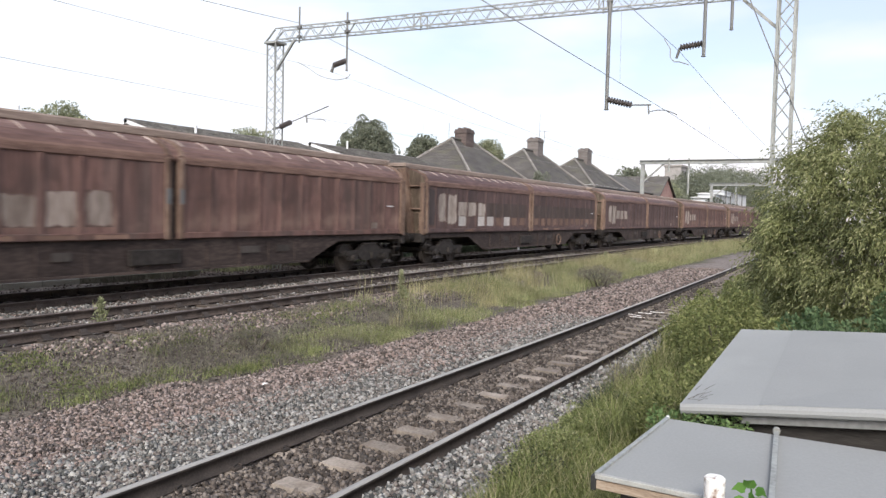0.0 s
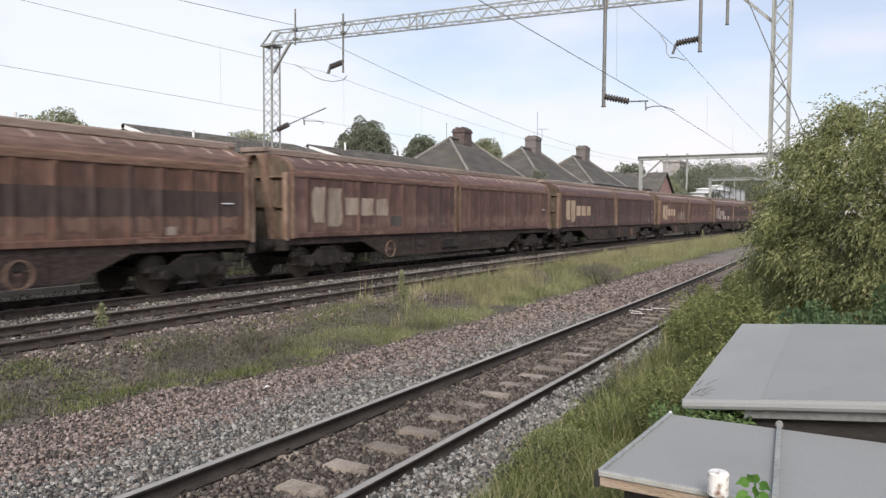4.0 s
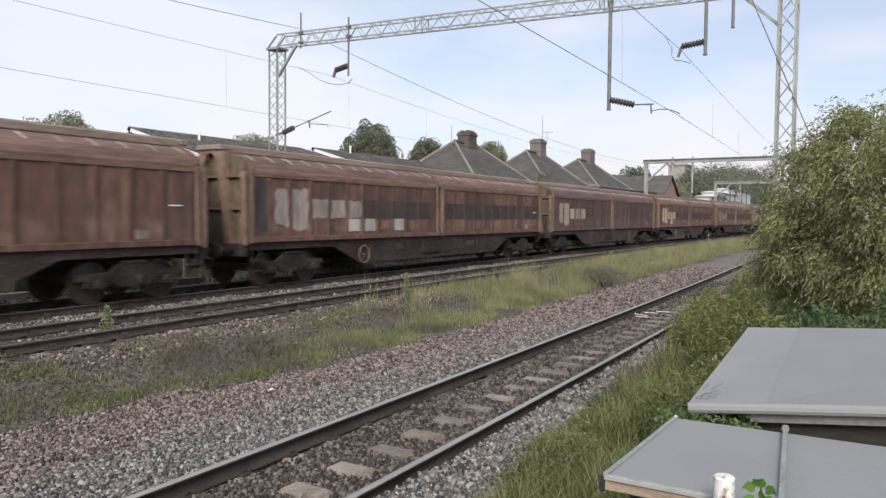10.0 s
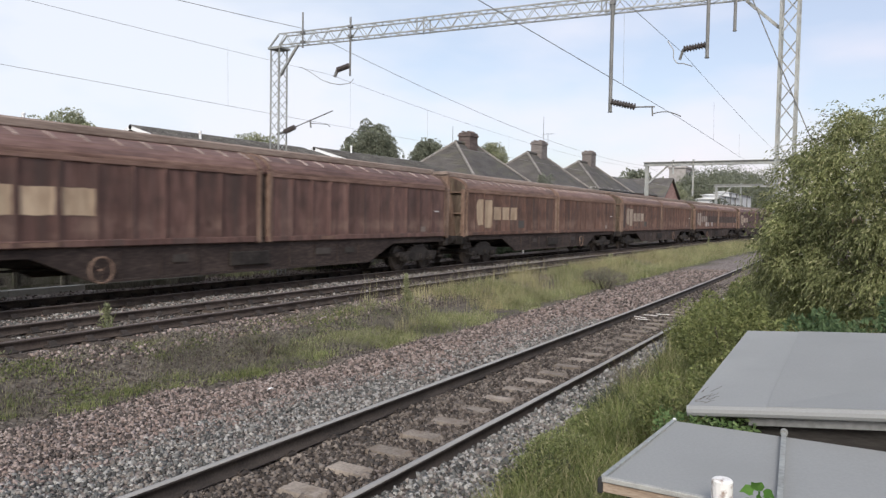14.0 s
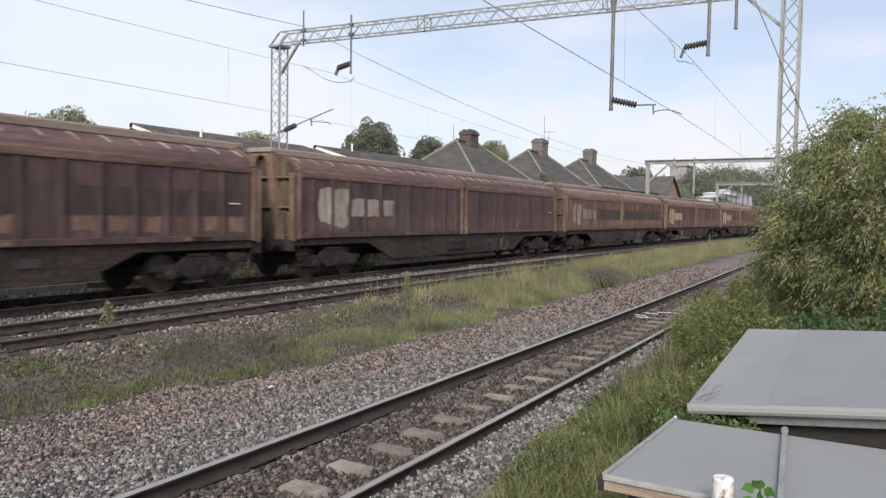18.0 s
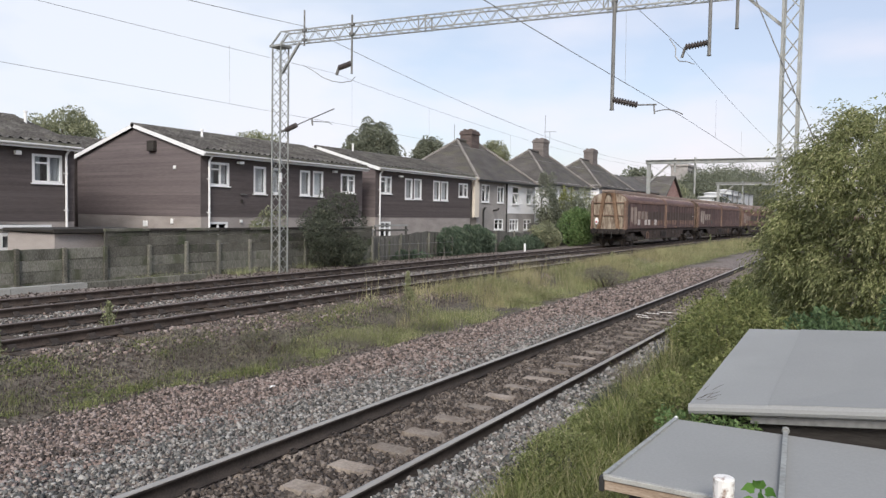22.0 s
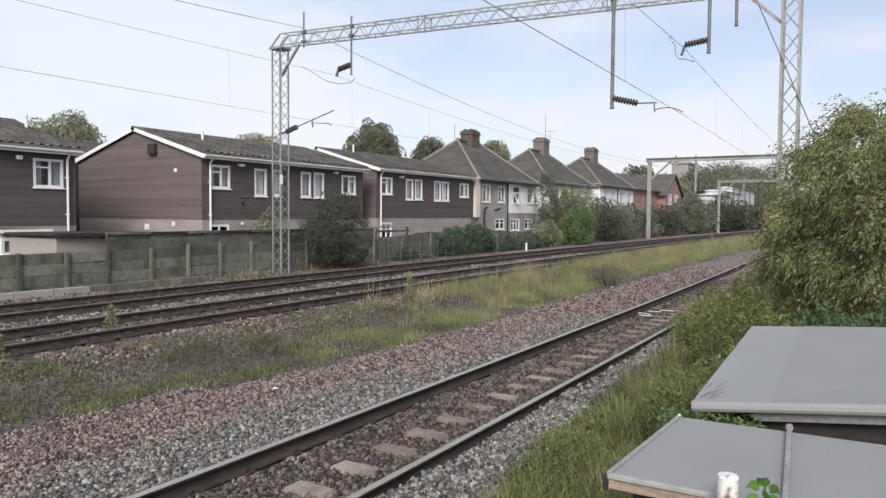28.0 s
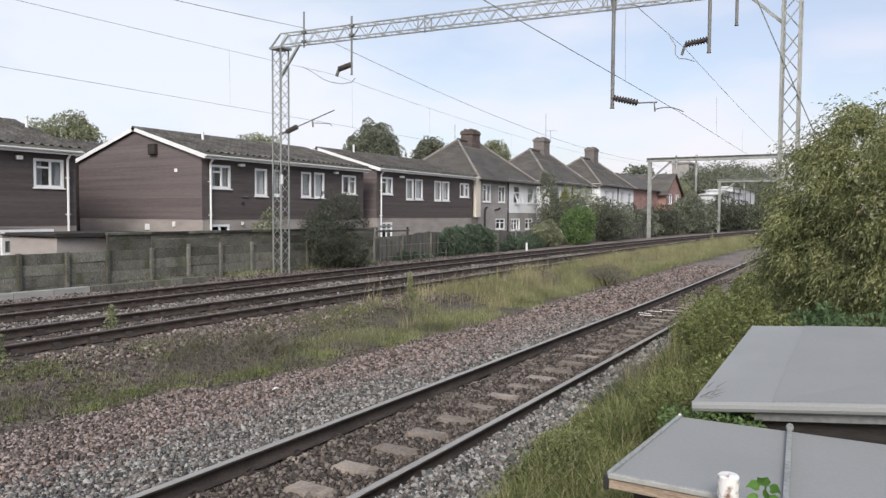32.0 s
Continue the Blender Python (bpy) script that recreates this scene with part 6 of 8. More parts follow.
def semi(x0, x1, split, yf, depth, zg, ze, rx0, rx1, ry, zr, mats, up, low, chim, label, lower=None):
    """A pair of hipped 1930s houses under one roof."""
    h = empty("semi_detached_house", pose((x0 + x1) / 2, yf + depth / 2, zg))
    yb, t = yf + depth, 0.25
    for a, b, m in ((x0, split, mats[0]), (split, x1, mats[1])):
        bm = bmesh.new()
        mid = 2.45
        holes = [w for w in (*up, *low) if a <= w[0] < b]
        if m is RENDER_WHITE and lower is not None:
            pierced(bm, "x", a, b, mid, ze, yf - 0.02, yf + t, holes)
            box(bm, b - t, b, yf + t, yb, mid, ze)
            b2 = bmesh.new()
            pierced(b2, "x", a, b, zg - 0.5, mid, yf, yf + t, holes)
            box(b2, b - t, b, yf + t, yb, zg - 0.5, mid)
            wp("lower_wall", b2, lower, h)
        else:
            pierced(bm, "x", a, b, zg - 0.5, ze, yf, yf + t, holes)
            if b == x1:
                box(bm, b - t, b, yf + t, yb, zg - 0.5, ze)
        if a == x0:
            box(bm, a, a + t, yf + t, yb, zg - 0.5, ze)
        wp("wall", bm, m, h)
    bm = bmesh.new()
    box(bm, x0, x1, yb - t, yb, zg - 0.5, ze)
    box(bm, x0 + t, x1 - t, yf + 2, yf + 2.1, zg, ze)
    wp("inner_wall", bm, ROOM, h)
    hip_roof(h, x0, x1, yf, yb, ze, rx0, rx1, ry, zr, SLATE)
    bm = bmesh.new()
    box(bm, x0 - 0.4, x1 + 0.4, yf - 0.42, yf - 0.34, ze - 0.30, ze - 0.18)
    wp("gutter", bm, BLACK, h, "black gutter")
    bm = bmesh.new()
    tube(bm, (split, yf - 0.06, zg), (split, yf - 0.06, ze - 0.2), 0.05, n=8)
    wp("drainpipe", bm, BLACK, h, "black drainpipe")
    for a, b, c, d in up:
        if lower is RENDER_GREY and mats[0] is RENDER_GREY and a > split:
            # plain casements; one stands ajar, hung from its top
            window(h, a, b, c, d, yf + 0.0, (), ((0, 0.62),), a > split + 1.5)
            if a < split + 1.5:
                sash = bmesh.new()
                W, H = b - a - 0.12, (d - c) * 0.62
                for q0, q1, r0, r1 in ((0, W, 0, 0.06), (0, W, H - 0.06, H), (0, 0.06, 0.06, H - 0.06), (W - 0.06, W, 0.06, H - 0.06)):
                    box(sash, q0, q1, -0.02, 0.02, r0 - H, r1 - H)
                bmesh.ops.transform(sash, matrix=Matrix.Translation((a + 0.06, yf - 0.05, c + H)) @ Matrix.Rotation(math.radians(-22), 4, "X"), verts=sash.verts)
                wp("open_sash", sash, UPVC, h, "open window sash")
            continue
        window(h, a, b, c, d, yf + 0.03, (0.5,) if b - a > 1.0 else (), ((0, 0.68),), True)
    for a, b, c, d in low:
        window(h, a, b, c, d, yf + 0.03, (0.33, 0.66) if b - a > 1.4 else (0.5,), ((0, 0.62), (1, 0.62)), False)
    chimney(h, *chim)
    tagged(h, label, "house", "hipped semi-detached houses")
    return h


HD = semi(41.95, 51.3, 46.3, 22.55, 6.6, -0.3, 4.80, 45.0, 48.2, 25.85, 7.55, (RENDER_GREY, RENDER_WHITE),
          [(42.6, 43.75, 3.15, 4.35), (44.9, 45.95, 3.15, 4.3), (47.2, 48.3, 3.1, 4.4), (49.6, 50.7, 3.15, 4.4)],
          [(44.5, 45.9, 1.3, 2.05), (46.9, 48.4, 1.2, 2.05), (49.3, 50.6, 1.25, 2.05)],
          (46.75, 25.8, 6.6, 8.38, 1.15, 0.95, 3, BRICK_STACK), "hipped pair of houses, half grey pebbledash, half white", RENDER_GREY)
small_box(HD, "pale_corner_strip", 41.6, 22.53, 3.45, 0.62, 2.6, CREAM, 0.2, "cream painted wall strip")
for name, pts in (("waste_pipe", ((42.75, 22.46, 0.0), (42.75, 22.46, 2.55), (42.75, 22.40, 2.75), (42.95, 22.40, 2.78))), ("flue", ((44.25, 22.5, 2.62), (44.25, 22.2, 2.66), (44.45, 22.2, 2.75)))):
    bm = bmesh.new()
    for a, b in zip(pts, pts[1:]):
        tube(bm, a, b, 0.065, n=8)
    wp(name, bm, BLACK, HD, "black wall pipe")
semi(53.6, 63.6, 58.6, 22.5, 6.6, -0.2, 5.05, 57.2, 60.6, 25.8, 7.85, (RENDER_WHITE, RENDER_WHITE),
     [(54.6, 55.8, 3.3, 4.6), (56.8, 57.8, 3.3, 4.6), (59.6, 60.8, 3.3, 4.6), (61.9, 62.9, 3.3, 4.6)], [(54.6, 56.2, 1.3, 2.2), (61.0, 62.6, 1.3, 2.2)],
     (59.7, 25.8, 6.8, 9.0, 1.25, 1.0, 3, BRICK_SOOT), "hipped pair of white rendered houses with a sooty chimney", RENDER_GREY)
semi(65.8, 76.4, 71.0, 22.5, 6.6, -0.1, 5.30, 69.6, 73.4, 25.8, 8.0, (RENDER_WHITE, RENDER_WHITE),
     [(67.0, 68.0, 3.4, 4.7), (69.2, 70.1, 3.4, 4.7), (72.0, 73.2, 3.4, 4.7), (74.6, 75.5, 3.4, 4.7)], [(67.0, 68.4, 1.4, 2.3), (73.4, 75.0, 1.4, 2.3)],
     (72.6, 25.8, 7.0, 9.2, 1.35, 1.0, 3, BRICK_SOOT), "hipped pair of white rendered houses beyond overgrown gardens", RENDER_WHITE)
aerial(60.6, 25.8, 8.9, 11.3, False)
aerial(61.2, 25.6, 8.9, 9.9)
aerial(45.2, 26.2, 7.6, 8.7, False)


def brick_house():
    h = empty("brick_house", pose(91, 26, -0.2))
    bm = bmesh.new()
    box(bm, 79.5, 92.0, 24.0, 24.3, -0.5, 5.5)
    box(bm, 79.5, 79.8, 24.3, 32, -0.5, 5.5), box(bm, 91.7, 92.0, 24.3, 32, -0.5, 5.5), box(bm, 79.8, 91.7, 31.7, 32, -0.5, 5.5)
    wp("wall", bm, BRICK_RED, h)
    # cross wing with its gable to the line
    bm = bmesh.new()
    pierced(bm, "x", 92.0, 100.0, -0.5, 5.2, 23.0, 23.3, [(92.9, 95.0, 3.8, 5.1), (96.4, 98.4, 3.8, 5.1)])
    prism(bm, [(92.0, 5.2), (100.0, 5.2), (96.0, 7.6)], "y", 23.0, 23.3)
    box(bm, 92.0, 92.3, 23.3, 32, -0.5, 5.2), box(bm, 99.7, 100.0, 23.3, 32, -0.5, 5.2)
    wp("gable_wall", bm, BRICK_RED, h)
    bm = bmesh.new()
    solid(bm, [(79.0, 23.6, 5.4), (92.2, 23.6, 5.4), (95.8, 28, 7.5), (79.0, 28, 7.5)], 0.12)
    solid(bm, [(79.0, 28, 7.5), (95.8, 28, 7.5), (92.2, 32.4, 5.4), (79.0, 32.4, 5.4)], 0.12)
    wp("main_roof", bm, SLATE, h)
    for s, xa in ((1, 91.4), (-1, 100.6)):
        bm = bmesh.new()
        solid(bm, [(xa, 22.7, 4.95), (xa, 31.9, 4.95), (96.0, 31.9, 7.75), (96.0, 22.7, 7.75)][::s], 0.12)
        wp("wing_roof", bm, SLATE, h)
    for a, b in ((92.9, 95.0), (96.4, 98.4)):
        window(h, a, b, 3.8, 5.1, 23.03, (0.5,), (), True)
    bm = bmesh.new()
    box(bm, 80, 91, 25, 31, 0, 0.1)
    wp("floor", bm, ROOM, h)
    tagged(h, "red brick house with a gabled wing and dark tiled roof", "house")


brick_house()

# ---- fences and gardens behind the line ----


def concrete_fence():
    f = empty("concrete_fence", pose(12, 18.3, 0.25))
    posts = [3.2, 4.55, 5.9, 7.25, 8.65, 10.04, 11.28, 12.45, 13.87, 15.19, 16.47, 17.83, 19.2, 20.6, 22.0, 23.4, 24.8]

    def top_of(x):
        return 1.24 if x < 11.9 else 1.66
    for i, x in enumerate(posts):
        bm = bmesh.new()
        box(bm, x - 0.062, x + 0.062, 18.22, 18.36, 0.0, 1.26 if x < 14.5 else 1.34, 0.02)
        wp("fence_post", bm, FENCE_DARK if x < 13 else FENCE_CONCRETE, f)
    for i, (a, b) in enumerate(zip(posts, posts[1:])):
        top, k, z = top_of(a), 0, 0.10
        while z < top - 0.05:
            hh = min(0.285, top - z)
            bm = bmesh.new()
            tilt = rng.normal() * 0.006
            box(bm, a - 0.002, b - 0.006, 18.285 + tilt, 18.33 + tilt, z, z + hh - 0.004, 0.006)
            wp("gravel_board", bm, FENCE_DARK if k >= 3 and a > 11.9 else FENCE_CONCRETE, f)
            z += 0.285
            k += 1
        if a > 11.9:
            # a dark capping over the taller bays
            bm = bmesh.new()
            box(bm, a, b - 0.004, 18.24, 18.38, top, top + 0.075 + 0.01 * (i % 2), 0.01)
            wp("coping", bm, FENCE_DARK if i % 2 else SHED_DARK, f)
    tagged(f, "mossy concrete panel fence with slotted posts behind the tracks", "fence")


concrete_fence()


def board_fence(x0, x1, y, z0, z1, mat, label, gaps=()):
    f = empty("board_fence", pose((x0 + x1) / 2, y, z0))
    x = x0
    first = None
    while x < x1:
        zt = z1 + 0.10 * math.sin(x * 0.9) + rng.uniform(-0.03, 0.03)
        m = Matrix.Translation((x, y + 0.02 * math.sin(x * 3), z0)) @ Matrix.Diagonal((1, 1, zt - z0, 1)) @ Matrix.Rotation(rng.normal() * 0.006, 4, "Y")
        if first is None:
            bm = bmesh.new()
            box(bm, 0, 0.145, -0.011, 0.011, 0, 1)
            first = part("fence_board", bm, mat, f)
            first.matrix_local = Matrix.Translation(-f.location) @ m
        else:
            wagain("fence_board", first, m, f)
        x += 0.155
    for k in range(int((x1 - x0) / 2.4) + 1):
        bm = bmesh.new()
        box(bm, x0 + k * 2.4 - 0.05, x0 + k * 2.4 + 0.05, y - 0.09, y - 0.015, z0 - 0.2, z1 + 0.05, 0.01)
        wp("fence_post", bm, FENCE_CONCRETE, f)
    for z in (z0 + 0.3, z1 - 0.3):
        bm = bmesh.new()
        box(bm, x0, x1, y + 0.02, y + 0.08, z, z + 0.08)
        wp("fence_rail", bm, mat, f)
    tagged(f, label, "fence")


board_fence(25.2, 43.0, 18.75, 0.1, 1.35, FENCE_WOOD, "weathered grey board fence along the gardens, partly overgrown")
board_fence(43.0, 74.0, 19.3, 0.2, 1.75, FENCE_WOOD, "weathered board fence behind overgrown garden shrubs")

# pale stone pier beside the dark bush
p = empty("gate_pier", pose(24.95, 18.6, 0.1))
bm = bmesh.new()
box(bm, -0.17, 0.17, -0.15, 0.15, -0.2, 1.45, 0.02), box(bm, -0.21, 0.21, -0.19, 0.19, 1.45, 1.53, 0.02)
part("shaft", bm, PLANK_PALE, p)
tagged(p, "pale weathered garden pier beside a dark bush", "pier")

# cable troughs along the fence
tr = empty("cable_trough", pose(11, 17.75, 0.2))
for k in range(9):
    x = 6.6 + k * 0.98
    bm = bmesh.new()
    prism(bm, [(17.60, 0.08), (17.60, 0.36), (17.88, 0.36), (17.88, 0.08)], "x", x, x + 0.96)
    wp("trough_length", bm, PLANK_PALE if k < 5 else FENCE_CONCRETE, tr)
tagged(tr, "pale concrete cable trough lying along the fence", "cable trough")


def garden_shed(x0, x1, y0, y1, zt, wall, roof, label, edge):
    s = empty("garden_shed", pose((x0 + x1) / 2, (y0 + y1) / 2, 0))
    bm = bmesh.new()
    box(bm, x0, x1, y0, y1, -0.1, zt - 0.12)
    wp("wall", bm, wall, s)
    bm = bmesh.new()
    box(bm, x0 - 0.1, x1 + 0.1, y0 - 0.12, y1 + 0.1, zt - 0.09, zt, 0.02)
    wp("roof", bm, roof, s)
    bm = bmesh.new()
    box(bm, x0 - 0.12, x1 + 0.12, y0 - 0.15, y0 - 0.12, zt - 0.10, zt + 0.01)
    wp("fascia", bm, edge, s)
    tagged(s, label, "shed")
    return s


garden_shed(11.3, 14.3, 18.75, 21.0, 1.72, BRICK_GREY, SHED_DARK, "flat-roofed pinkish brick garden shed with a dark fascia", SHED_DARK)
gs = garden_shed(11.3, 12.6, 21.4, 23.2, 1.78, RENDER_GREY, SHED_DARK, "grey rendered shed with a white-edged flat roof", UPVC)
window(gs, 11.25, 11.62, 1.05, 1.55, 21.36, (), (), False)


def clothes_rail():
    """Timber railing and a bench back in a garden."""
    b = empty("garden_bench", pose(28.8, 20.2, 0.3))
    for x in (27.6, 30.2):
        bm = bmesh.new()
        box(bm, x - 0.04, x + 0.04, 20.16, 20.24, 0.1, 1.75)
        wp("upright", bm, FENCE_WOOD, b)
    for z in (1.15, 1.45, 1.68):
        bm = bmesh.new()
        box(bm, 27.5, 30.3, 20.12, 20.16, z, z + 0.09, 0.01)
        wp("slat", bm, PLANK_PALE if z > 1.5 else FENCE_WOOD, b)
    tagged(b, "weathered slatted garden bench back above the fence", "bench")


clothes_rail()
rl = empty("wire_fence", pose(28, 18.35, 0.1))
for k in range(9):
    bm = bmesh.new()
    x = 25.35 + k * 0.78
    box(bm, x - 0.03, x + 0.03, 18.30, 18.36, 0.0, 1.02 + 0.08 * (k % 3), 0.006)
    wp("fence_post", bm, FENCE_DARK, rl)
for z in (0.45, 0.95):
    bm = bmesh.new()
    tube(bm, (25.35, 18.29, z), (31.6, 18.29, z - 0.02), 0.012, n=6)
    wp("fence_wire", bm, GALV_DARK, rl)
tagged(rl, "thin dark posts and wires before the garden fence", "fence")
bm = bmesh.new()
lathe(bm, [(0.06, 0.0), (0.06, 0.42), (0.045, 0.46), (0.02, 0.47)], 10, Matrix.Translation((39.4, 17.9, 0.2)))
tagged(part("marker_post", bm, UPVC), "small white marker post beside the far track", "marker post")

# ---- overhead line ----


def lattice_column(bm, legs, z0, z1, step, leg, lace):
    """Four legs with zigzag lacing on every side; legs are the corners (x, y) in order."""
    for x, y in legs:
        bar(bm, (x, y, z0), (x, y, z1), leg)
    for i in range(4):
        a, b = legs[i], legs[(i + 1) % 4]
        z, k = z0, 0
        while z < z1 - 0.05:
            zz = min(z + step, z1)
            p, q = (a, b) if k % 2 == 0 else (b, a)
            bar(bm, (*p, z), (*q, zz), lace)
            z, k = zz, k + 1


def square(cx, cy, s):
    return [(cx - s, cy - s), (cx + s, cy - s), (cx + s, cy + s), (cx - s, cy + s)]


def lattice_beam(bm, p, q, w, h, step, leg, lace):
    """A level lattice girder from p to q (lower edge's middle)."""
    p, q = Vector(p), Vector(q)
    d = (q - p)
    L = d.length
    d.normalize()
    s = d.cross(Vector((0, 0, 1))).normalized()
    chords = [(-w / 2, 0), (w / 2, 0), (w / 2, h), (-w / 2, h)]

    def at(c, t):
        return p + d * t + s * c[0] + Vector((0, 0, c[1]))
    for c in chords:
        bar(bm, at(c, 0), at(c, L), leg)
    n = int(L / step)
    for i in range(4):
        a, b = chords[i], chords[(i + 1) % 4]
        for k in range(n):
            u, v = (a, b) if k % 2 == 0 else (b, a)
            bar(bm, at(u, k * L / n), at(v, (k + 1) * L / n), lace)


def insulator(parent, p, q, sheds=9, r=0.092):
    p, q = Vector(p), Vector(q)
    bm = bmesh.new()
    L = (q - p).length
    prof = [(0.05, 0.0)]
    for i in range(sheds):
        z = L * (i + 0.5) / sheds
        prof += [(0.055, z - L * 0.35 / sheds), (r, z - L * 0.05 / sheds), (r, z + L * 0.1 / sheds), (0.055, z + L * 0.35 / sheds)]
    prof.append((0.035, L))
    m = Matrix.Translation(p) @ (q - p).to_track_quat("Z", "Y").to_matrix().to_4x4()
    lathe(bm, prof, 10, m)
    return wp("insulator", bm, INSULATOR, parent, "dark ribbed insulator")


def rod(parent, name, p, q, r, mat=None, label=""):
    bm = bmesh.new()
    tube(bm, p, q, r, n=8)
    return wp(name, bm, mat or GALV_DARK, parent, label)


g = empty("overhead_line_gantry", pose(19.1, 10.0, 0.0))
LX, LY, RX, RY = 18.86, 17.9, 19.5, 1.97
bm = bmesh.new()
lattice_column(bm, square(LX, LY, 0.19), 0.1, 8.02, 0.36, 0.042, 0.016)
wp("mast", bm, GALV, g, "galvanised lattice mast")
bm = bmesh.new()
lattice_column(bm, square(RX, RY, 0.19), -0.5, 7.75, 0.52, 0.06, 0.026)
wp("mast", bm, GALV, g, "galvanised lattice mast")
bm = bmesh.new()
lattice_beam(bm, (LX, LY - 0.15, 8.03), (RX, RY - 0.3, 7.78), 0.36, 0.38, 0.30, 0.036, 0.016)
# sloping end of the beam
for s in (-0.18, 0.18):
    bar(bm, (LX + s, LY + 0.28, 7.98), (LX + s, LY - 0.15, 8.38), 0.045)
    bar(bm, (LX + s, LY + 0.28, 7.98), (LX + s, LY - 0.15, 7.98), 0.045)
box(bm, LX - 0.26, LX + 0.26, LY - 0.28, LY + 0.28, 7.92, 7.99)
for t in (0.36, 0.72):
    c = Vector((LX, LY, 7.98)).lerp(Vector((RX, RY, 7.74)), t)
    for dy in (-0.12, 0.12):
        for s in (-0.19, 0.19):
            bar(bm, (c.x + s, c.y + dy, c.z + 0.02), (c.x + s, c.y + dy, c.z + 0.45), 0.03)
        bar(bm, (c.x - 0.19, c.y + dy, c.z + 0.04), (c.x + 0.19, c.y + dy, c.z + 0.43), 0.02)
wp("beam", bm, GALV, g, "galvanised lattice beam")
for a, b in (((LX - 0.2, LY - 0.25, 7.0), (LX - 0.2, LY - 1.05, 7.95)),
             ((RX, RY + 0.19, 6.95), (RX, RY + 1.0, 7.74))):
    bm = bmesh.new()
    bar(bm, a, b, 0.07)
    wp("knee_brace", bm, GALV, g)
rod(g, "stay", (19.25, 2.82, 7.74), (19.25, -0.36, -0.1), 0.013)


def beam_at(y):
    f = (LY - y) / (LY - RY)
    return LX + (RX - LX) * f, 7.98 - 0.24 * f


for y, z0, z1, r in ((14.72, 6.78, 8.62, 0.032), (6.23, 5.16, 8.2, 0.05), (3.81, 6.38, 8.2, 0.045), (3.18, 6.98, 8.2, 0.04), (16.66, 7.85, 9.0, 0.028)):
    x, _ = beam_at(y)
    bm = bmesh.new()
    tube(bm, (x - 0.24, y, z0), (x - 0.24, y, z1), r, n=10)
    tube(bm, (x - 0.24, y, z0 - 0.02), (x - 0.24, y, z0), r * 1.3, n=10)
    box(bm, x - 0.30, x - 0.18, y - 0.07, y + 0.07, 7.98, 8.06), box(bm, x - 0.30, x - 0.18, y - 0.07, y + 0.07, 8.28, 8.36)
    wp("drop_tube", bm, GALV_DARK, g, "grey steel drop tube")
AX = 18.72
insulator(g, (AX, 14.72, 7.08), (AX, 15.22, 6.98))
rod(g, "clamp", (AX, 15.22, 6.98), (AX, 15.32, 6.76), 0.05)
insulator(g, (19.1, 6.22, 5.42), (19.1, 5.55, 5.24))
rod(g, "registration_arm", (19.1, 5.55, 5.24), (19.1, 5.05, 5.22), 0.02)
rod(g, "registration_arm", (19.1, 5.12, 5.24), (19.1, 5.10, 4.98), 0.02)
for i in range(6):
    f0, f1 = i / 6, (i + 1) / 6
    rod(g, "steady_arm", (19.1, 5.10 - 0.72 * f0, 5.04 + 0.09 * math.sin(3 * f0) - 0.12 * f0), (19.1, 5.10 - 0.72 * f1, 5.04 + 0.09 * math.sin(3 * f1) - 0.12 * f1), 0.013)
insulator(g, (19.3, 3.86, 6.72), (19.3, 4.42, 6.66), 8)
rod(g, "clamp", (19.3, 4.42, 6.66), (19.3, 4.50, 6.40), 0.035)
# bracket on the far mast
insulator(g, (18.85, 17.62, 5.10), (18.85, 17.14, 5.25))
rod(g, "bracket_arm", (18.85, 17.14, 5.25), (18.85, 15.51, 5.70), 0.02)
rod(g, "bracket_arm", (18.85, 17.62, 5.10), (18.85, 17.95, 5.04), 0.045)
rod(g, "registration_arm", (18.85, 16.47, 5.46), (18.85, 16.43, 5.20), 0.028)
rod(g, "steady_arm", (18.85, 16.45, 5.34), (18.85, 15.72, 5.27), 0.012)
rod(g, "steady_arm", (18.85, 15.72, 5.27), (18.85, 15.61, 5.19), 0.012)
# looped jumper wires round the insulators
for loop in (((19.3, 4.82, 6.92), (19.3, 4.66, 6.66), (19.3, 4.66, 6.45), (19.3, 4.56, 6.32), (19.3, 4.40, 6.30), (19.3, 4.18, 6.21)),
             ((AX, 16.78, 7.22), (AX, 16.3, 6.98), (AX, 15.88, 6.72), (AX, 15.5, 6.58), (AX, 15.1, 6.50), (AX, 14.7, 6.52), (AX, 14.55, 6.64))):
    bm = bmesh.new()
    for a, b in zip(loop, loop[1:]):
        tube(bm, a, b, 0.012, n=6)
    wp("jumper_wire", bm, WIRE, g, "thin looped jumper wire")
# signs on the mast
bm = bmesh.new()
box(bm, LX - 0.36, LX - 0.27, LY - 0.36, LY - 0.32, 3.3, 3.62)
wp("mast_plate", bm, UPVC, g, "small white plate on the mast")
tagged(g, "galvanised lattice gantry over the tracks with drop tubes and insulators", "overhead gantry")


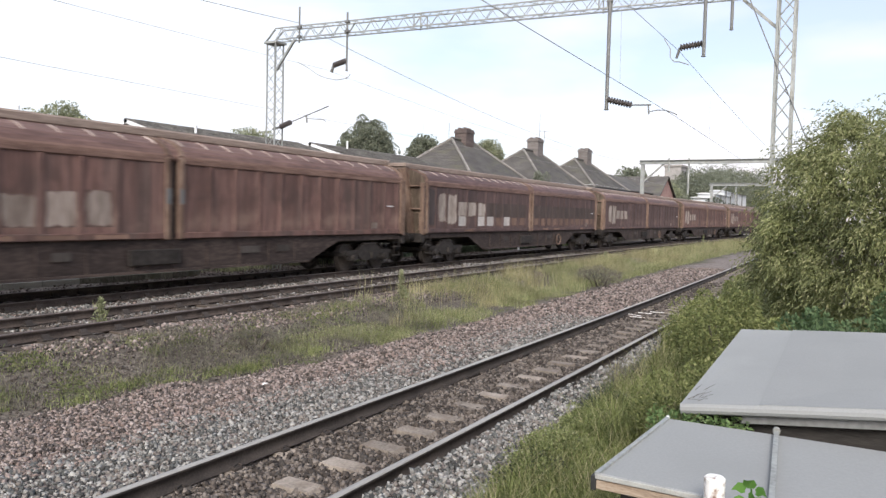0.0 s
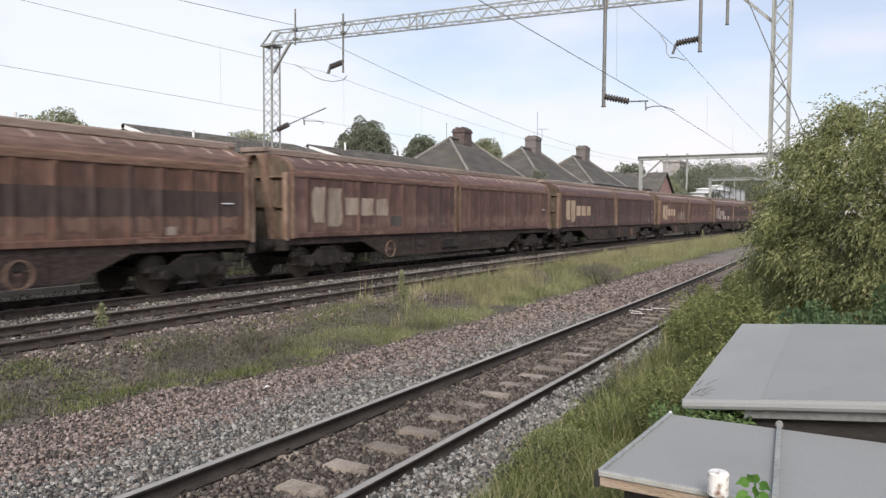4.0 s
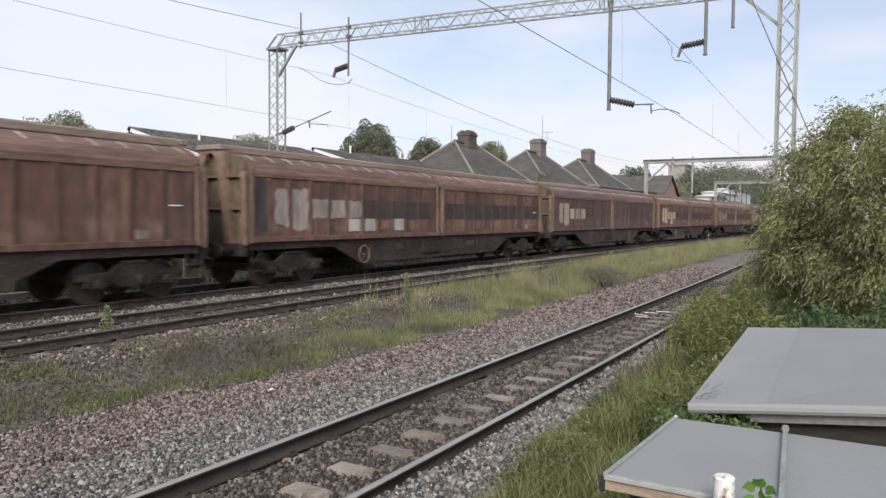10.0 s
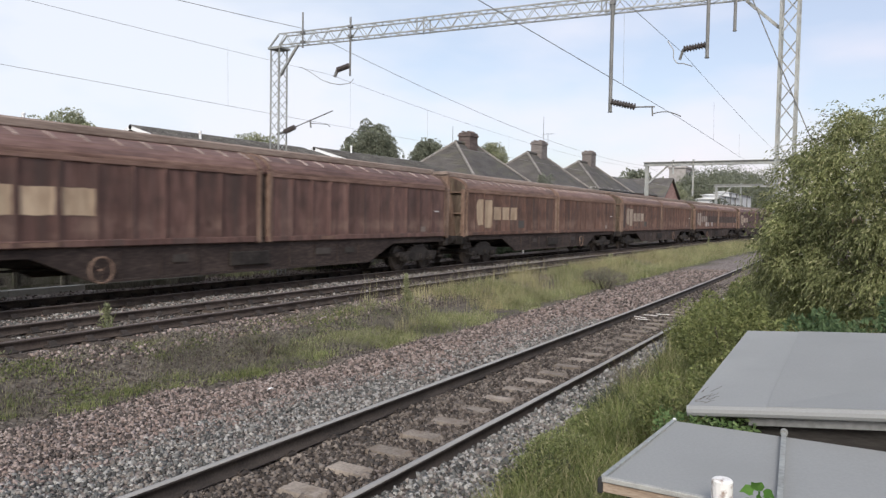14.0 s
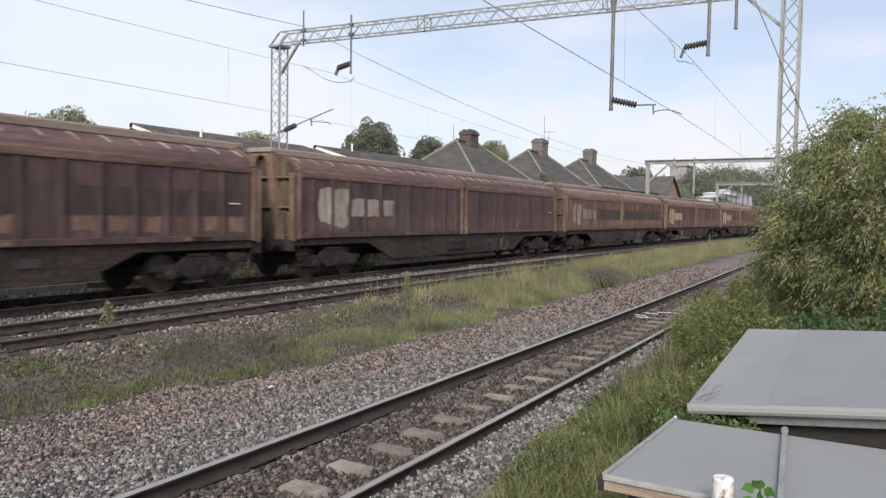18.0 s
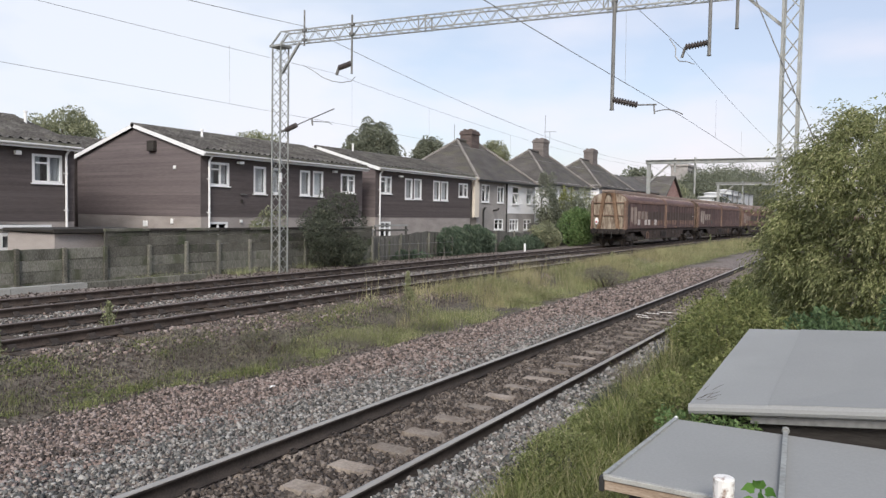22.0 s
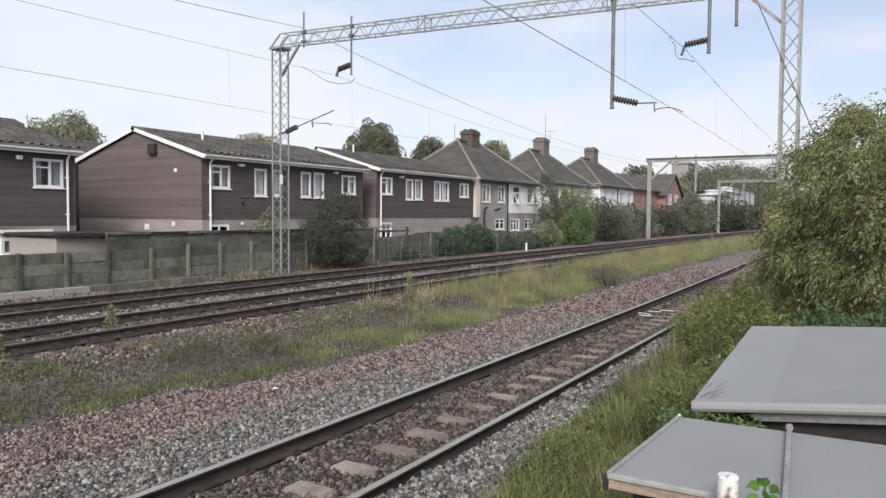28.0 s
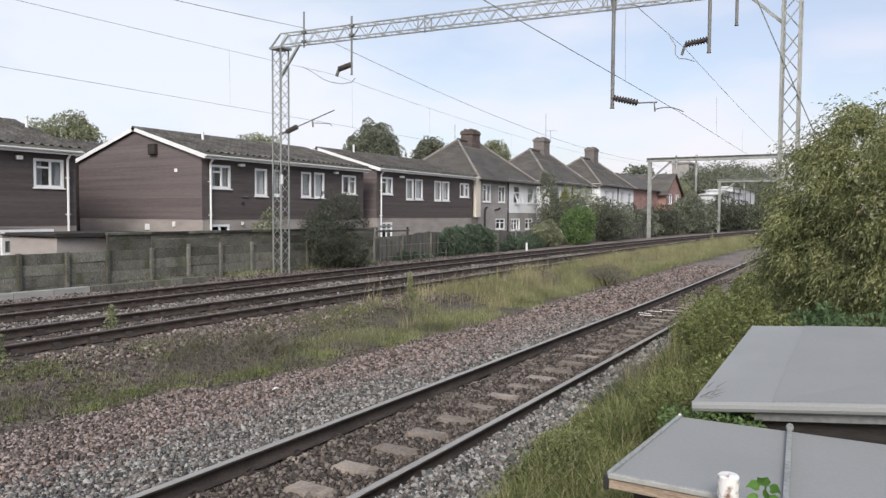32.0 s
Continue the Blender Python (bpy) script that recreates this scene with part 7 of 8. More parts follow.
def plain_gantry(x, yl, yr, zt, drops, label, slope=0.0):
    q = empty("overhead_line_gantry", pose(x, yl, 0))
    for y in (yl, yr):
        bm = bmesh.new()
        prism(bm, [(x - 0.16, y - 0.15), (x - 0.13, y - 0.15), (x - 0.13, y - 0.02), (x + 0.13, y - 0.02), (x + 0.13, y - 0.15), (x + 0.16, y - 0.15),
                   (x + 0.16, y + 0.15), (x + 0.13, y + 0.15), (x + 0.13, y + 0.02), (x - 0.13, y + 0.02), (x - 0.13, y + 0.15), (x - 0.16, y + 0.15)], "z", 0, zt)
        wp("post", bm, GALV, q, "pale steel post")
    bm = bmesh.new()
    for z in (zt - 0.02, zt + 0.30):
        box(bm, x - 0.2, x + 0.2, yr - 0.3, yl + 0.3, z, z + 0.05)
    box(bm, x - 0.03, x + 0.03, yr - 0.3, yl + 0.3, zt + 0.03, zt + 0.30)
    wp("beam", bm, GALV, q, "pale steel beam")
    bm = bmesh.new()
    bar(bm, (x, yl, zt - 1.7), (x, yl - 1.9, zt), 0.14)
    wp("knee_brace", bm, GALV, q)
    for y, z in drops:
        rod(q, "drop_tube", (x, y, z), (x, y, zt + 0.5), 0.09, GALV)
    tagged(q, label, "overhead gantry")


plain_gantry(67.4, 18.35, 0.5, 7.25, [(16.0, 6.5), (14.25, 4.5), (5.0, 5.2)], "pale steel girder gantry over the tracks in the distance")
plain_gantry(100.3, 18.2, 1.0, 6.75, [(15.2, 4.6), (8.0, 5.2)], "distant pale steel girder gantry over the tracks")


def wire(name, label, pts, r):
    """A wire that sags through its supports: (x, y, z, sag to the next)."""
    cu = bpy.data.curves.new(name, "CURVE")
    cu.dimensions, cu.bevel_depth, cu.bevel_resolution = "3D", r, 1
    path = []
    for (x0, y0, z0, s), (x1, y1, z1, _) in zip(pts, pts[1:]):
        for i in range(24):
            f = i / 24
            path.append((x0 + (x1 - x0) * f, y0 + (y1 - y0) * f, z0 + (z1 - z0) * f - 4 * s * f * (1 - f)))
    path.append(pts[-1][:3])
    sp = cu.splines.new("POLY")
    sp.points.add(len(path) - 1)
    for p, c in zip(sp.points, path):
        p.co = (*c, 1)
    cu.materials.append(WIRE)
    ob = new(name, cu)
    me = bpy.data.meshes.new_from_object(ob)
    bpy.data.objects.remove(ob)
    me.name = name
    tagged(link(name, me, WIRE), label, "wire")
    return path


wire("contact_wire", "grey contact wire over the near track", [(-30, 4.4, 5.46, 0.0), (19.1, 4.4, 4.88, 0.0), (66.3, 6.0, 4.85, 0.0), (100.3, 5.6, 4.85, 0)], 0.006)
m1 = wire("catenary_wire", "grey messenger wire over the near track", [(-30, 4.1, 6.75, 0.1), (19.3, 4.42, 6.56, 0.3), (66.3, 5.6, 6.6, 0.5), (100.3, 5.6, 6.4, 0)], 0.006)
wire("contact_wire", "grey contact wire over the far track", [(-30, 15.0, 5.2, 0.0), (18.85, 15.3, 5.2, 0.0), (66.3, 15.5, 5.2, 0.0), (100.3, 14.8, 5.2, 0)], 0.005)
wire("catenary_wire", "grey messenger wire over the far track", [(-30, 15.0, 6.85, 0.3), (18.72, 15.5, 6.85, 0.75), (66.3, 15.5, 6.7, 0.6), (100.3, 14.8, 6.6, 0)], 0.005)
wire("earth_wire", "grey earth wire on the gantry posts", [(-30, 16.8, 8.45, 1.0), (18.6, 16.68, 8.47, 0.8), (66.3, 18.2, 7.2, 0.6), (100.3, 18.2, 6.9, 0)], 0.009)
for nm, y0, zc, pts in (("near", 4.4, 4.9, ((14.2, 4.38, 4.93, 6.45), (24.6, 4.6, 4.87, 6.1), (31, 4.8, 4.86, 5.75))), ("far", 15.3, 5.2, ((14.15, 15.28, 5.2, 6.78), (24.5, 15.35, 5.2, 6.5), (19.6, 15.35, 5.2, 6.8), (32, 15.4, 5.2, 6.2)))):
    for x, y, a, b in pts:
        bm = bmesh.new()
        tube(bm, (0, 0, 0), (0, 0.02, b - a), 0.003, n=5)
        d = part("dropper", bm, WIRE)
        d.location = (x, y, a)
        tagged(d, f"thin dropper wire between the two {nm} wires", "wire")

# ---- plants ----
LEAF_FERN = leaf_material("green_fern_leaves", (0.075, 0.125, 0.058), (0.165, 0.245, 0.115), (0.26, 0.32, 0.17), 0.2)
LEAF_VERGE = leaf_material("verge_weed_leaves", (0.095, 0.115, 0.042), (0.238, 0.262, 0.100), (0.36, 0.345, 0.165), 0.18, 0.35)
LEAF_OLIVE = leaf_material("dull_olive_weed_leaves", (0.125, 0.15, 0.06), (0.265, 0.295, 0.125), (0.40, 0.375, 0.22), 0.25)


def shrub(name, x, y, z, radii, mat, label, leaves, leaf, width=None, clumps=40, droop=0.0, size=0.35, stems=5, low=-0.5):
    """A shrub: stems from the ground and a crown of leaf clumps."""
    s = empty(name, pose(x, y, z))
    for i in range(stems):
        bm = bmesh.new()
        a = i * 2.4
        limb(bm, (0.1 * math.cos(a), 0.1 * math.sin(a), -0.1), (radii[0] * 0.6 * math.cos(a), radii[1] * 0.6 * math.sin(a), radii[2] * rng.uniform(0.9, 1.6)), 0.045, 0.012, 3)
        part("stem", bm, BARK, s)
    p, out = clump_points((0, 0, radii[2]), radii, clumps, leaves, size, low)
    keep = p[:, 2] > -0.05
    quads("crown", leaf_quads(p[keep], leaf, width or leaf * 0.5, out[keep] * 0.7, droop), 4, mat, s)
    tagged(s, label, "shrub")
    return s


# the big shrub beside the sheds
bush = empty("large_shrub", pose(13.2, -1.08, -0.2))
for i in range(14):
    bm = bmesh.new()
    a = i * 2.4
    limb(bm, (0.5 * math.cos(a), 0.5 * math.sin(a), -0.1), (2.2 * math.cos(a), 2.2 * math.sin(a), 2.6 + rng.uniform(0, 1.4)), 0.06, 0.012, 4)
    part("stem", bm, BARK, bush)
c = rng.normal(size=(520, 3))
c /= (np.abs(c) ** 2.3).sum(1, keepdims=True) ** (1 / 2.3)
c *= rng.uniform(0.6, 1.0, (520, 1)) ** 0.4
cc = c * np.array([2.70, 2.70, 2.22]) + np.array([0, 0, 2.02])
cc[:, 2] = np.maximum(cc[:, 2], 0.3)
cc[:, :2] *= np.interp(cc[:, 2], [0.3, 1.5, 3.0, 4.2], [0.86, 0.93, 0.99, 1.10])[:, None]
tufts = np.column_stack([rng.uniform(-0.9, 1.3, 22), rng.uniform(-1.9, 0.7, 22), rng.uniform(3.9, 4.2, 22)])
cc = np.concatenate([cc, tufts])
rr = np.concatenate([rng.uniform(0.14, 0.36, 520), rng.uniform(0.12, 0.25, 22)])
sprays, per = 30000, 11
k = rng.integers(0, len(cc), sprays)
d = rng.normal(size=(sprays, 3))
d /= np.linalg.norm(d, axis=1, keepdims=True)
root = cc[k] + d * (rr[k] * rng.uniform(0.3, 0.85, sprays))[:, None]
away = root - np.array([0, 0, 1.8])
away /= np.linalg.norm(away, axis=1, keepdims=True)
away = away + rng.normal(size=(sprays, 3)) * 0.45
reach = rng.uniform(0.14, 0.34, (sprays, 1, 1))
f = (np.arange(per) / (per - 1))[None, :, None]
line = root[:, None] + away[:, None] * f * reach + np.array([0, 0, -1.0]) * (f * f) * reach * 1.1 + np.array([0, 0, 0.35]) * f * reach
step = away[:, None] * reach + np.array([0, 0, -2.2]) * f * reach
lean = (step / np.linalg.norm(step, axis=2, keepdims=True)).reshape(-1, 3)
pts = line.reshape(-1, 3) + rng.normal(size=(sprays * per, 3)) * 0.012
up = pts[:, 2] > 0.02
quads("crown", leaf_quads(pts[up], 0.062, 0.0165, lean[up] * 1.7, 0.3), 4, LEAF_BUSH, bush)
p = rng.normal(size=(40000, 3))
p *= (rng.uniform(0.45, 1, 40000) ** 0.4 / np.linalg.norm(p, axis=1))[:, None]
p = p * np.array([2.4, 2.4, 2.0]) + np.array([0, 0, 1.95])
quads("inner_foliage", leaf_quads(p[p[:, 2] > 0.05], 0.085, 0.034, None, 0.5), 4, LEAF_BUSH, bush, "inner foliage")
tagged(bush, "large olive-green shrub with narrow drooping leaves beside the sheds", "shrub")

# shrubs, trees and climbers behind the line
shrub("dark_bush", 22.0, 18.2, 0.15, (2.0, 0.75, 0.95), LEAF_DARK, "dark dense garden bush hanging over the fence", 20000, 0.09, 0.035, 34, 0.3, 0.42)
shrub("dark_bush", 22.9, 18.8, 0.5, (1.4, 0.8, 1.35), LEAF_DARK, "dark leafy bush behind the fence", 10000, 0.09, 0.035, 26, 0.3, 0.34)
shrub("yellowish_bush", 20.4, 19.9, 0.5, (0.8, 0.6, 0.85), LEAF_PALE, "pale green bush beside the house wall", 2200, 0.12, 0.06, 24)
shrub("fuchsia_bush", 24.6, 19.4, 0.4, (0.6, 0.5, 0.7), LEAF_PALE, "pale flowering bush beside a garden pier", 1500, 0.10, 0.06, 20)


def ivy(x0, x1, y, z0, z1, n, label, mat=None):
    x = rng.uniform(x0, x1, n)
    top = z1 + 0.06 * np.sin(x * 1.7) + 0.05 * np.sin(x * 5.1) - 0.5 * np.exp(-((x - x0) / 0.7) ** 2) - 0.4 * np.exp(-((x1 - x) / 0.6) ** 2)
    z = z0 + (top - z0) * rng.uniform(0, 1, n) ** 0.8
    yy = y - rng.uniform(0.0, 0.35, n) * np.sin(np.clip((z - z0) / (z1 - z0), 0, 1) * 2.6 + 0.4)
    p = np.column_stack([x, yy, z])
    o = quads("ivy", leaf_quads(p, 0.19, 0.055, np.tile([0, -0.4, -0.3], (n, 1)), 1.0), 4, mat or LEAF_IVY)
    tagged(o, label, "ivy", kind="stuff")


ivy(30.4, 36.4, 18.65, 0.15, 1.78, 6000, "glossy ivy hanging over the board fence")
ivy(37.2, 43.2, 18.65, 0.2, 1.15, 3000, "ivy and brambles over the board fence")
ivy(26.2, 30.0, 18.68, 0.1, 0.7, 900, "low ivy at the foot of the board fence")
for x, y, z, r, mt, lb, n, lf in (
        (44.4, 18.8, 0.2, (1.9, 0.7, 0.80), LEAF_PALE, "grey-green drooping garden shrub", 3000, 0.24),
        (49.8, 18.7, 0.2, (2.5, 0.9, 1.20), LEAF_GREEN, "bright green leafy shrub behind the far track", 4600, 0.22),
        (52.8, 20.7, 0.6, (0.8, 0.6, 1.85), LEAF_YELLOW, "yellow-green garden shrub before white houses", 1800, 0.22),
        (50.0, 21.0, 0.3, (0.85, 0.7, 2.4), LEAF_TREE, "tall green garden shrub beside a white house", 3000, 0.24),
        (51.5, 19.6, 0.3, (2.0, 1.0, 1.6), LEAF_TREE, "green overgrown garden shrub", 2400, 0.26),
        (54.6, 19.9, 0.3, (1.7, 1.0, 2.0), LEAF_PALE, "sparse pale green garden shrub by white houses", 1500, 0.24),
        (57.5, 19.3, 0.2, (2.6, 1.2, 1.55), LEAF_DARK, "dark dense shrub behind the far track", 2600, 0.30),
        (61.8, 19.5, 0.2, (2.6, 1.2, 1.5), LEAF_TREE, "grey-green shrub in front of white houses", 2400, 0.30),
        (66.0, 20.2, 0.2, (2.4, 1.2, 1.5), LEAF_DARK, "dark shrub beside a gantry post", 2000, 0.32),
        (71.5, 20.0, 0.2, (3.4, 1.4, 1.3), LEAF_TREE, "low green thicket beyond the gantry", 2200, 0.36),
        (80.0, 20.3, 0.2, (4.5, 1.6, 1.45), LEAF_DARK, "dark green thicket beside the curving line", 2400, 0.42),
        (94.0, 20.0, 0.2, (6.5, 2.0, 2.1), LEAF_TREE, "green thicket below the brick house", 3600, 0.5),
        (110.0, 19.2, 0.2, (9.0, 2.5, 2.2), LEAF_DARK, "tall dark thicket beside the curving line", 4200, 0.6),
        (128.0, 19.0, 0.2, (10.0, 3.0, 1.8), LEAF_DARK, "far dark thicket beside the line", 3000, 0.7),
        (150.0, 17.5, 0.2, (12.0, 3.0, 1.9), LEAF_DARK, "far dark hedge beside the line", 2600, 0.8)):
    shrub("overgrown_shrub", x, y, z, r, mt, lb, n * 3, lf * 0.6, lf * 0.26, 38, 0.3, 0.40)
for x, y, z, h, r, mt, lb, n, lf in (
        (61.0, 45, 0, 12.4, (3.3, 3.3, 4.1), LEAF_TREE, "broad dark green tree behind the terraced houses", 6000, 0.42),
        (72.0, 45, 0, 11.5, (2.5, 2.5, 2.9), LEAF_TREE, "green tree behind the house roofs", 3600, 0.42),
        (27.7, 45, 0, 8.9, (2.8, 2.8, 2.7), LEAF_PALE, "green tree behind a boarded house", 3600, 0.32),
        (44.9, 45, 0, 9.3, (2.7, 2.7, 2.6), LEAF_PALE, "green tree top behind a tiled roof", 2600, 0.36),
        (88.3, 45, 0, 12.8, (2.5, 2.5, 3.6), LEAF_PALE, "pale green tree behind a chimney", 3000, 0.45),
        (79.5, 45, 0, 10.0, (3.4, 3.0, 3.0), LEAF_TREE, "green tree behind hipped roofs", 2200, 0.45),
        (112.0, 27, 0, 8.2, (3.4, 3.0, 3.6), LEAF_PALE, "pale green tree beside the brick house", 2600, 0.42),
        (121.0, 30, 0, 7.6, (4.0, 3.4, 3.4), LEAF_TREE, "green tree beyond the brick house", 2200, 0.5)):
    tree("tree", x, y, z, h, r, mt, lb, n, lf)

# pale, low-contrast greens: distance haze is put into the leaf colour
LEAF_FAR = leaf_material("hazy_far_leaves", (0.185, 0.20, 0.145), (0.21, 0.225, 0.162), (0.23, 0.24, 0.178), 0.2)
FLATS = material("pale_grey_cladding", [(0.58, 0.60, 0.62), (0.68, 0.70, 0.72)], 0.85, fine=3, coarse=0.4, bump=0.1)
# far panes, paled by haze in their colour
FLATS_PANE = material("hazy_window_glass", [(0.20, 0.22, 0.24), (0.27, 0.29, 0.31)], 0.3, fine=3, coarse=0.5, bump=0, spec=0.5)
WORKS_ROOF = material("pale_sheet_roof", [(0.55, 0.56, 0.57), (0.70, 0.71, 0.72)], 0.6, fine=4, coarse=0.6, bump=0.1, spread=0.15)
# distant wood on the rise, its haze painted into the leaf colour
wx, wy, wz = [], [], []
for i in range(46):
    u = 150 + i * 6.5 + rng.uniform(-3, 3)
    y = 52 + rng.uniform(-6, 10) + 0.02 * (u - 150)
    h = (0.060 + 0.010 * math.sin(i * 0.8) + rng.uniform(-0.006, 0.006)) * math.hypot(u, y)
    h *= 1 - 0.34 * math.exp(-((y / u - 0.236) / 0.016) ** 2)
    p, out = clump_points((u, y, h * 0.50), (h * 0.50, h * 0.50, h * 0.50), 60, 7500, 0.30, -0.95)
    wx.append(leaf_quads(p, 0.62, 0.48, out * 0.4))
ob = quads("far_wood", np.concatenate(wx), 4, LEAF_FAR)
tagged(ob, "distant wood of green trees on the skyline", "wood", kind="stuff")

# a far block of flats above the wood
flats = empty("apartment_block", pose(337, 78, 0, 0, 0, 28))
bm = bmesh.new()
box(bm, -3.3, 3.3, -3.0, 3.0, -1.0, 25.6, 0.05)
part("wall", bm, FLATS, flats)
bm = bmesh.new()
box(bm, -3.5, 3.5, -3.2, 3.2, 25.6, 26.3, 0.05)
part("parapet", bm, FLATS, flats)
bm = bmesh.new()
box(bm, -1.2, 1.2, -1.0, 1.0, 26.3, 27.2, 0.05)
part("roof_housing", bm, FLATS, flats)
for storey in range(9):
    for i in range(3):
        for side in (0, 1):
            bm = bmesh.new()
            c, h0 = (i - 1) * 2.0, 1.2 + storey * 2.75
            if side:
                box(bm, -3.34, -3.26, c - 0.6, c + 0.6, h0, h0 + 1.3, 0.02)
            else:
                box(bm, c - 0.65, c + 0.65, -3.04, -2.96, h0, h0 + 1.3, 0.02)
            part("window", bm, FLATS_PANE, flats)
tagged(flats, "pale grey block of flats beyond the distant wood", "building")

# ---- grass and weeds ----


def scatter(x0, x1, w0, w1, n, line, keep=None):
    x = rng.uniform(x0, x1, n)
    y = line(x) + rng.uniform(w0, w1, n)
    if keep is not None:
        k = keep(x, y)
        x, y = x[k], y[k]
    return np.column_stack([x, y]), ground_height(x, y) - 0.01


def patchy(freq, cut, seed):
    def keep(x, y):
        v = np.sin(x * freq + seed) + np.sin(y * freq * 1.7 + seed * 2) + np.sin((x + y) * freq * 0.63 + seed) + np.sin((x - 1.6 * y) * freq * 1.31 + 2.1 * seed)
        return v + rng.normal(size=len(x)) * 0.5 > cut
    return keep


def grass(name, label, mat, sets, height, width, lean=0.4):
    vs = []
    for (x0, x1, w0, w1, n, line, keep, hs) in sets:
        xy, z = scatter(x0, x1, w0, w1, n, line, keep)
        vs.append(blade_quads(xy, z, height * hs, width * (1 + 0.02 * x0), lean))
    ob = quads(name, np.concatenate(vs), 4, mat)
    tagged(ob, label, "grass", kind="stuff")




def strip_edge(x):
    """Where the near ballast gives way to soil and weeds, beside the near line."""
    return np.interp(x, [4, 6.5, 8, 9.5, 12.5, 20], [4.25, 4.0, 3.65, 3.4, 3.25, 3.4])


def beyond(keep=None, gap=0.0):
    def test(x, y):
        k = y - near_line(x) > strip_edge(x) + gap + 0.12 * np.sin(x * 3.3)
        return k if keep is None else k & keep(x, y)
    return test


grass("grass_strip", "uneven green grass between the tracks", STRIP_GRASS, [
    (11, 22, 3.3, 5.9, 20000, near_line, beyond(patchy(1.7, 0.4, 1)), 0.5), (14, 22, 4.0, 6.2, 12000, near_line, patchy(1.1, 0.0, 12), 0.95), (20, 40, 3.7, 6.4, 19000, near_line, patchy(0.7, -1.0, 2), 1.2), (40, 75, 3.6, 6.4, 12000, near_line, None, 1.5),
    (4.5, 13, 3.4, 6.0, 22000, near_line, beyond(patchy(3.7, 1.75, 3), 0.1), 0.22), (4, 13, 3.6, 6.3, 3500, near_line, beyond(None, 0.2), 0.24), (9.5, 13, 3.4, 4.9, 7000, near_line, beyond(patchy(1.5, 0.6, 8)), 0.42)], 0.24, 0.0065, 0.6)
grass("dry_grass", "tall dry grass heads between the tracks", GRASS_DRY, [
    (13, 26, 4.2, 6.3, 9000, near_line, patchy(0.9, 0.1, 4), 1.0), (22, 45, 4.0, 6.4, 13000, near_line, patchy(0.5, -0.8, 5), 1.3), (45, 80, 3.9, 6.4, 5000, near_line, None, 1.4), (14, 30, 5.0, 6.6, 500, near_line, None, 1.9)], 0.33, 0.0055, 0.35)
grass("purple_weeds", "low purplish dead weeds on the gravel", WEED_PURPLE, [
    (4, 14, 3.6, 6.2, 19000, near_line, beyond(patchy(1.8, 0.0, 6), 0.25), 0.85), (13, 22, 3.6, 6.4, 9000, near_line, patchy(1.0, 0.5, 7), 1.2), (26, 34, 4.3, 5.4, 3000, near_line, None, 1.6)], 0.13, 0.006, 0.9)
# low moss and leafy weeds
vs = []
for x0, x1, w0, w1, n, sd in ((4, 13, 3.3, 6.1, 38000, 9), (10, 24, 3.6, 6.4, 16000, 11)):
    xy, z = scatter(x0, x1, w0, w1, n, near_line, beyond(patchy(3.1, 1.45, sd), 0.15))
    vs.append(leaf_quads(np.column_stack([xy, z + 0.015]), 0.045, 0.022, np.tile([0, 0, 0.35], (len(xy), 1))))
ob = quads("low_weeds", np.concatenate(vs), 4, MOSS)
tagged(ob, "low green moss and weeds on the gravel", "weeds", kind="stuff")


# bright young tufts where the soil meets the ballast
tufts = []
for x, y, r, n, h in ((8.17, 8.25, 0.30, 900, 0.10), (8.9, 8.5, 0.24, 300, 0.09), (5.53, 8.5, 0.20, 350, 0.08), (6.25, 8.7, 0.24, 330, 0.10), (6.9, 8.4, 0.16, 220, 0.07),
                      (7.3, 8.85, 0.2, 260, 0.09), (5.0, 9.1, 0.2, 200, 0.10), (4.75, 8.8, 0.10, 120, 0.06), (9.9, 8.4, 0.3, 350, 0.12), (12.5, 10.0, 0.4, 260, 0.13), (13.4, 10.1, 0.45, 300, 0.15),
                      (11.6, 8.3, 0.4, 500, 0.13), (13.8, 8.4, 0.6, 700, 0.15), (7.6, 9.6, 0.16, 120, 0.1), (5.9, 9.6, 0.25, 160, 0.10)):
    n = n * 3 // 4
    xy = np.array([x, y + 0.05]) + rng.normal(size=(n, 2)) * r * np.array([0.75, 0.55])
    tufts.append(blade_quads(xy, ground_height(xy[:, 0], xy[:, 1]) - 0.01, h, 0.008, 0.6))
ob = quads("green_tufts", np.concatenate(tufts), 4, leaf_material("bright_tuft_grass", (0.12, 0.145, 0.05), (0.23, 0.265, 0.10), (0.38, 0.36, 0.20), 0.3))
tagged(ob, "small bright green tufts of grass on the gravel", "grass", kind="stuff")

WEED_PALE = leaf_material("pale_weed_leaves", (0.19, 0.21, 0.115), (0.33, 0.35, 0.20), (0.44, 0.43, 0.28), 0.3)


def tall_weed(x, y, h, label):
    w = empty("weed", pose(x, y, float(ground_height(x, y))))
    bm = bmesh.new()
    for i in range(4):
        tube(bm, (rng.normal() * 0.03, rng.normal() * 0.03, -0.02), (rng.normal() * 0.10, rng.normal() * 0.10, h * rng.uniform(0.7, 1.0)), 0.008, 0.004, 5)
    part("stem", bm, MOSS, w)
    n = 420
    z = rng.uniform(0.05, 1, n)
    p = np.column_stack([rng.normal(size=n) * 0.065 * (1.2 - z), rng.normal(size=n) * 0.065 * (1.2 - z), z * h])
    quads("leaves", leaf_quads(p, 0.06, 0.024, np.tile([0, 0, 0.4], (n, 1))), 4, WEED_PALE, w)
    tagged(w, label, "weed", "weeds beside the middle track")


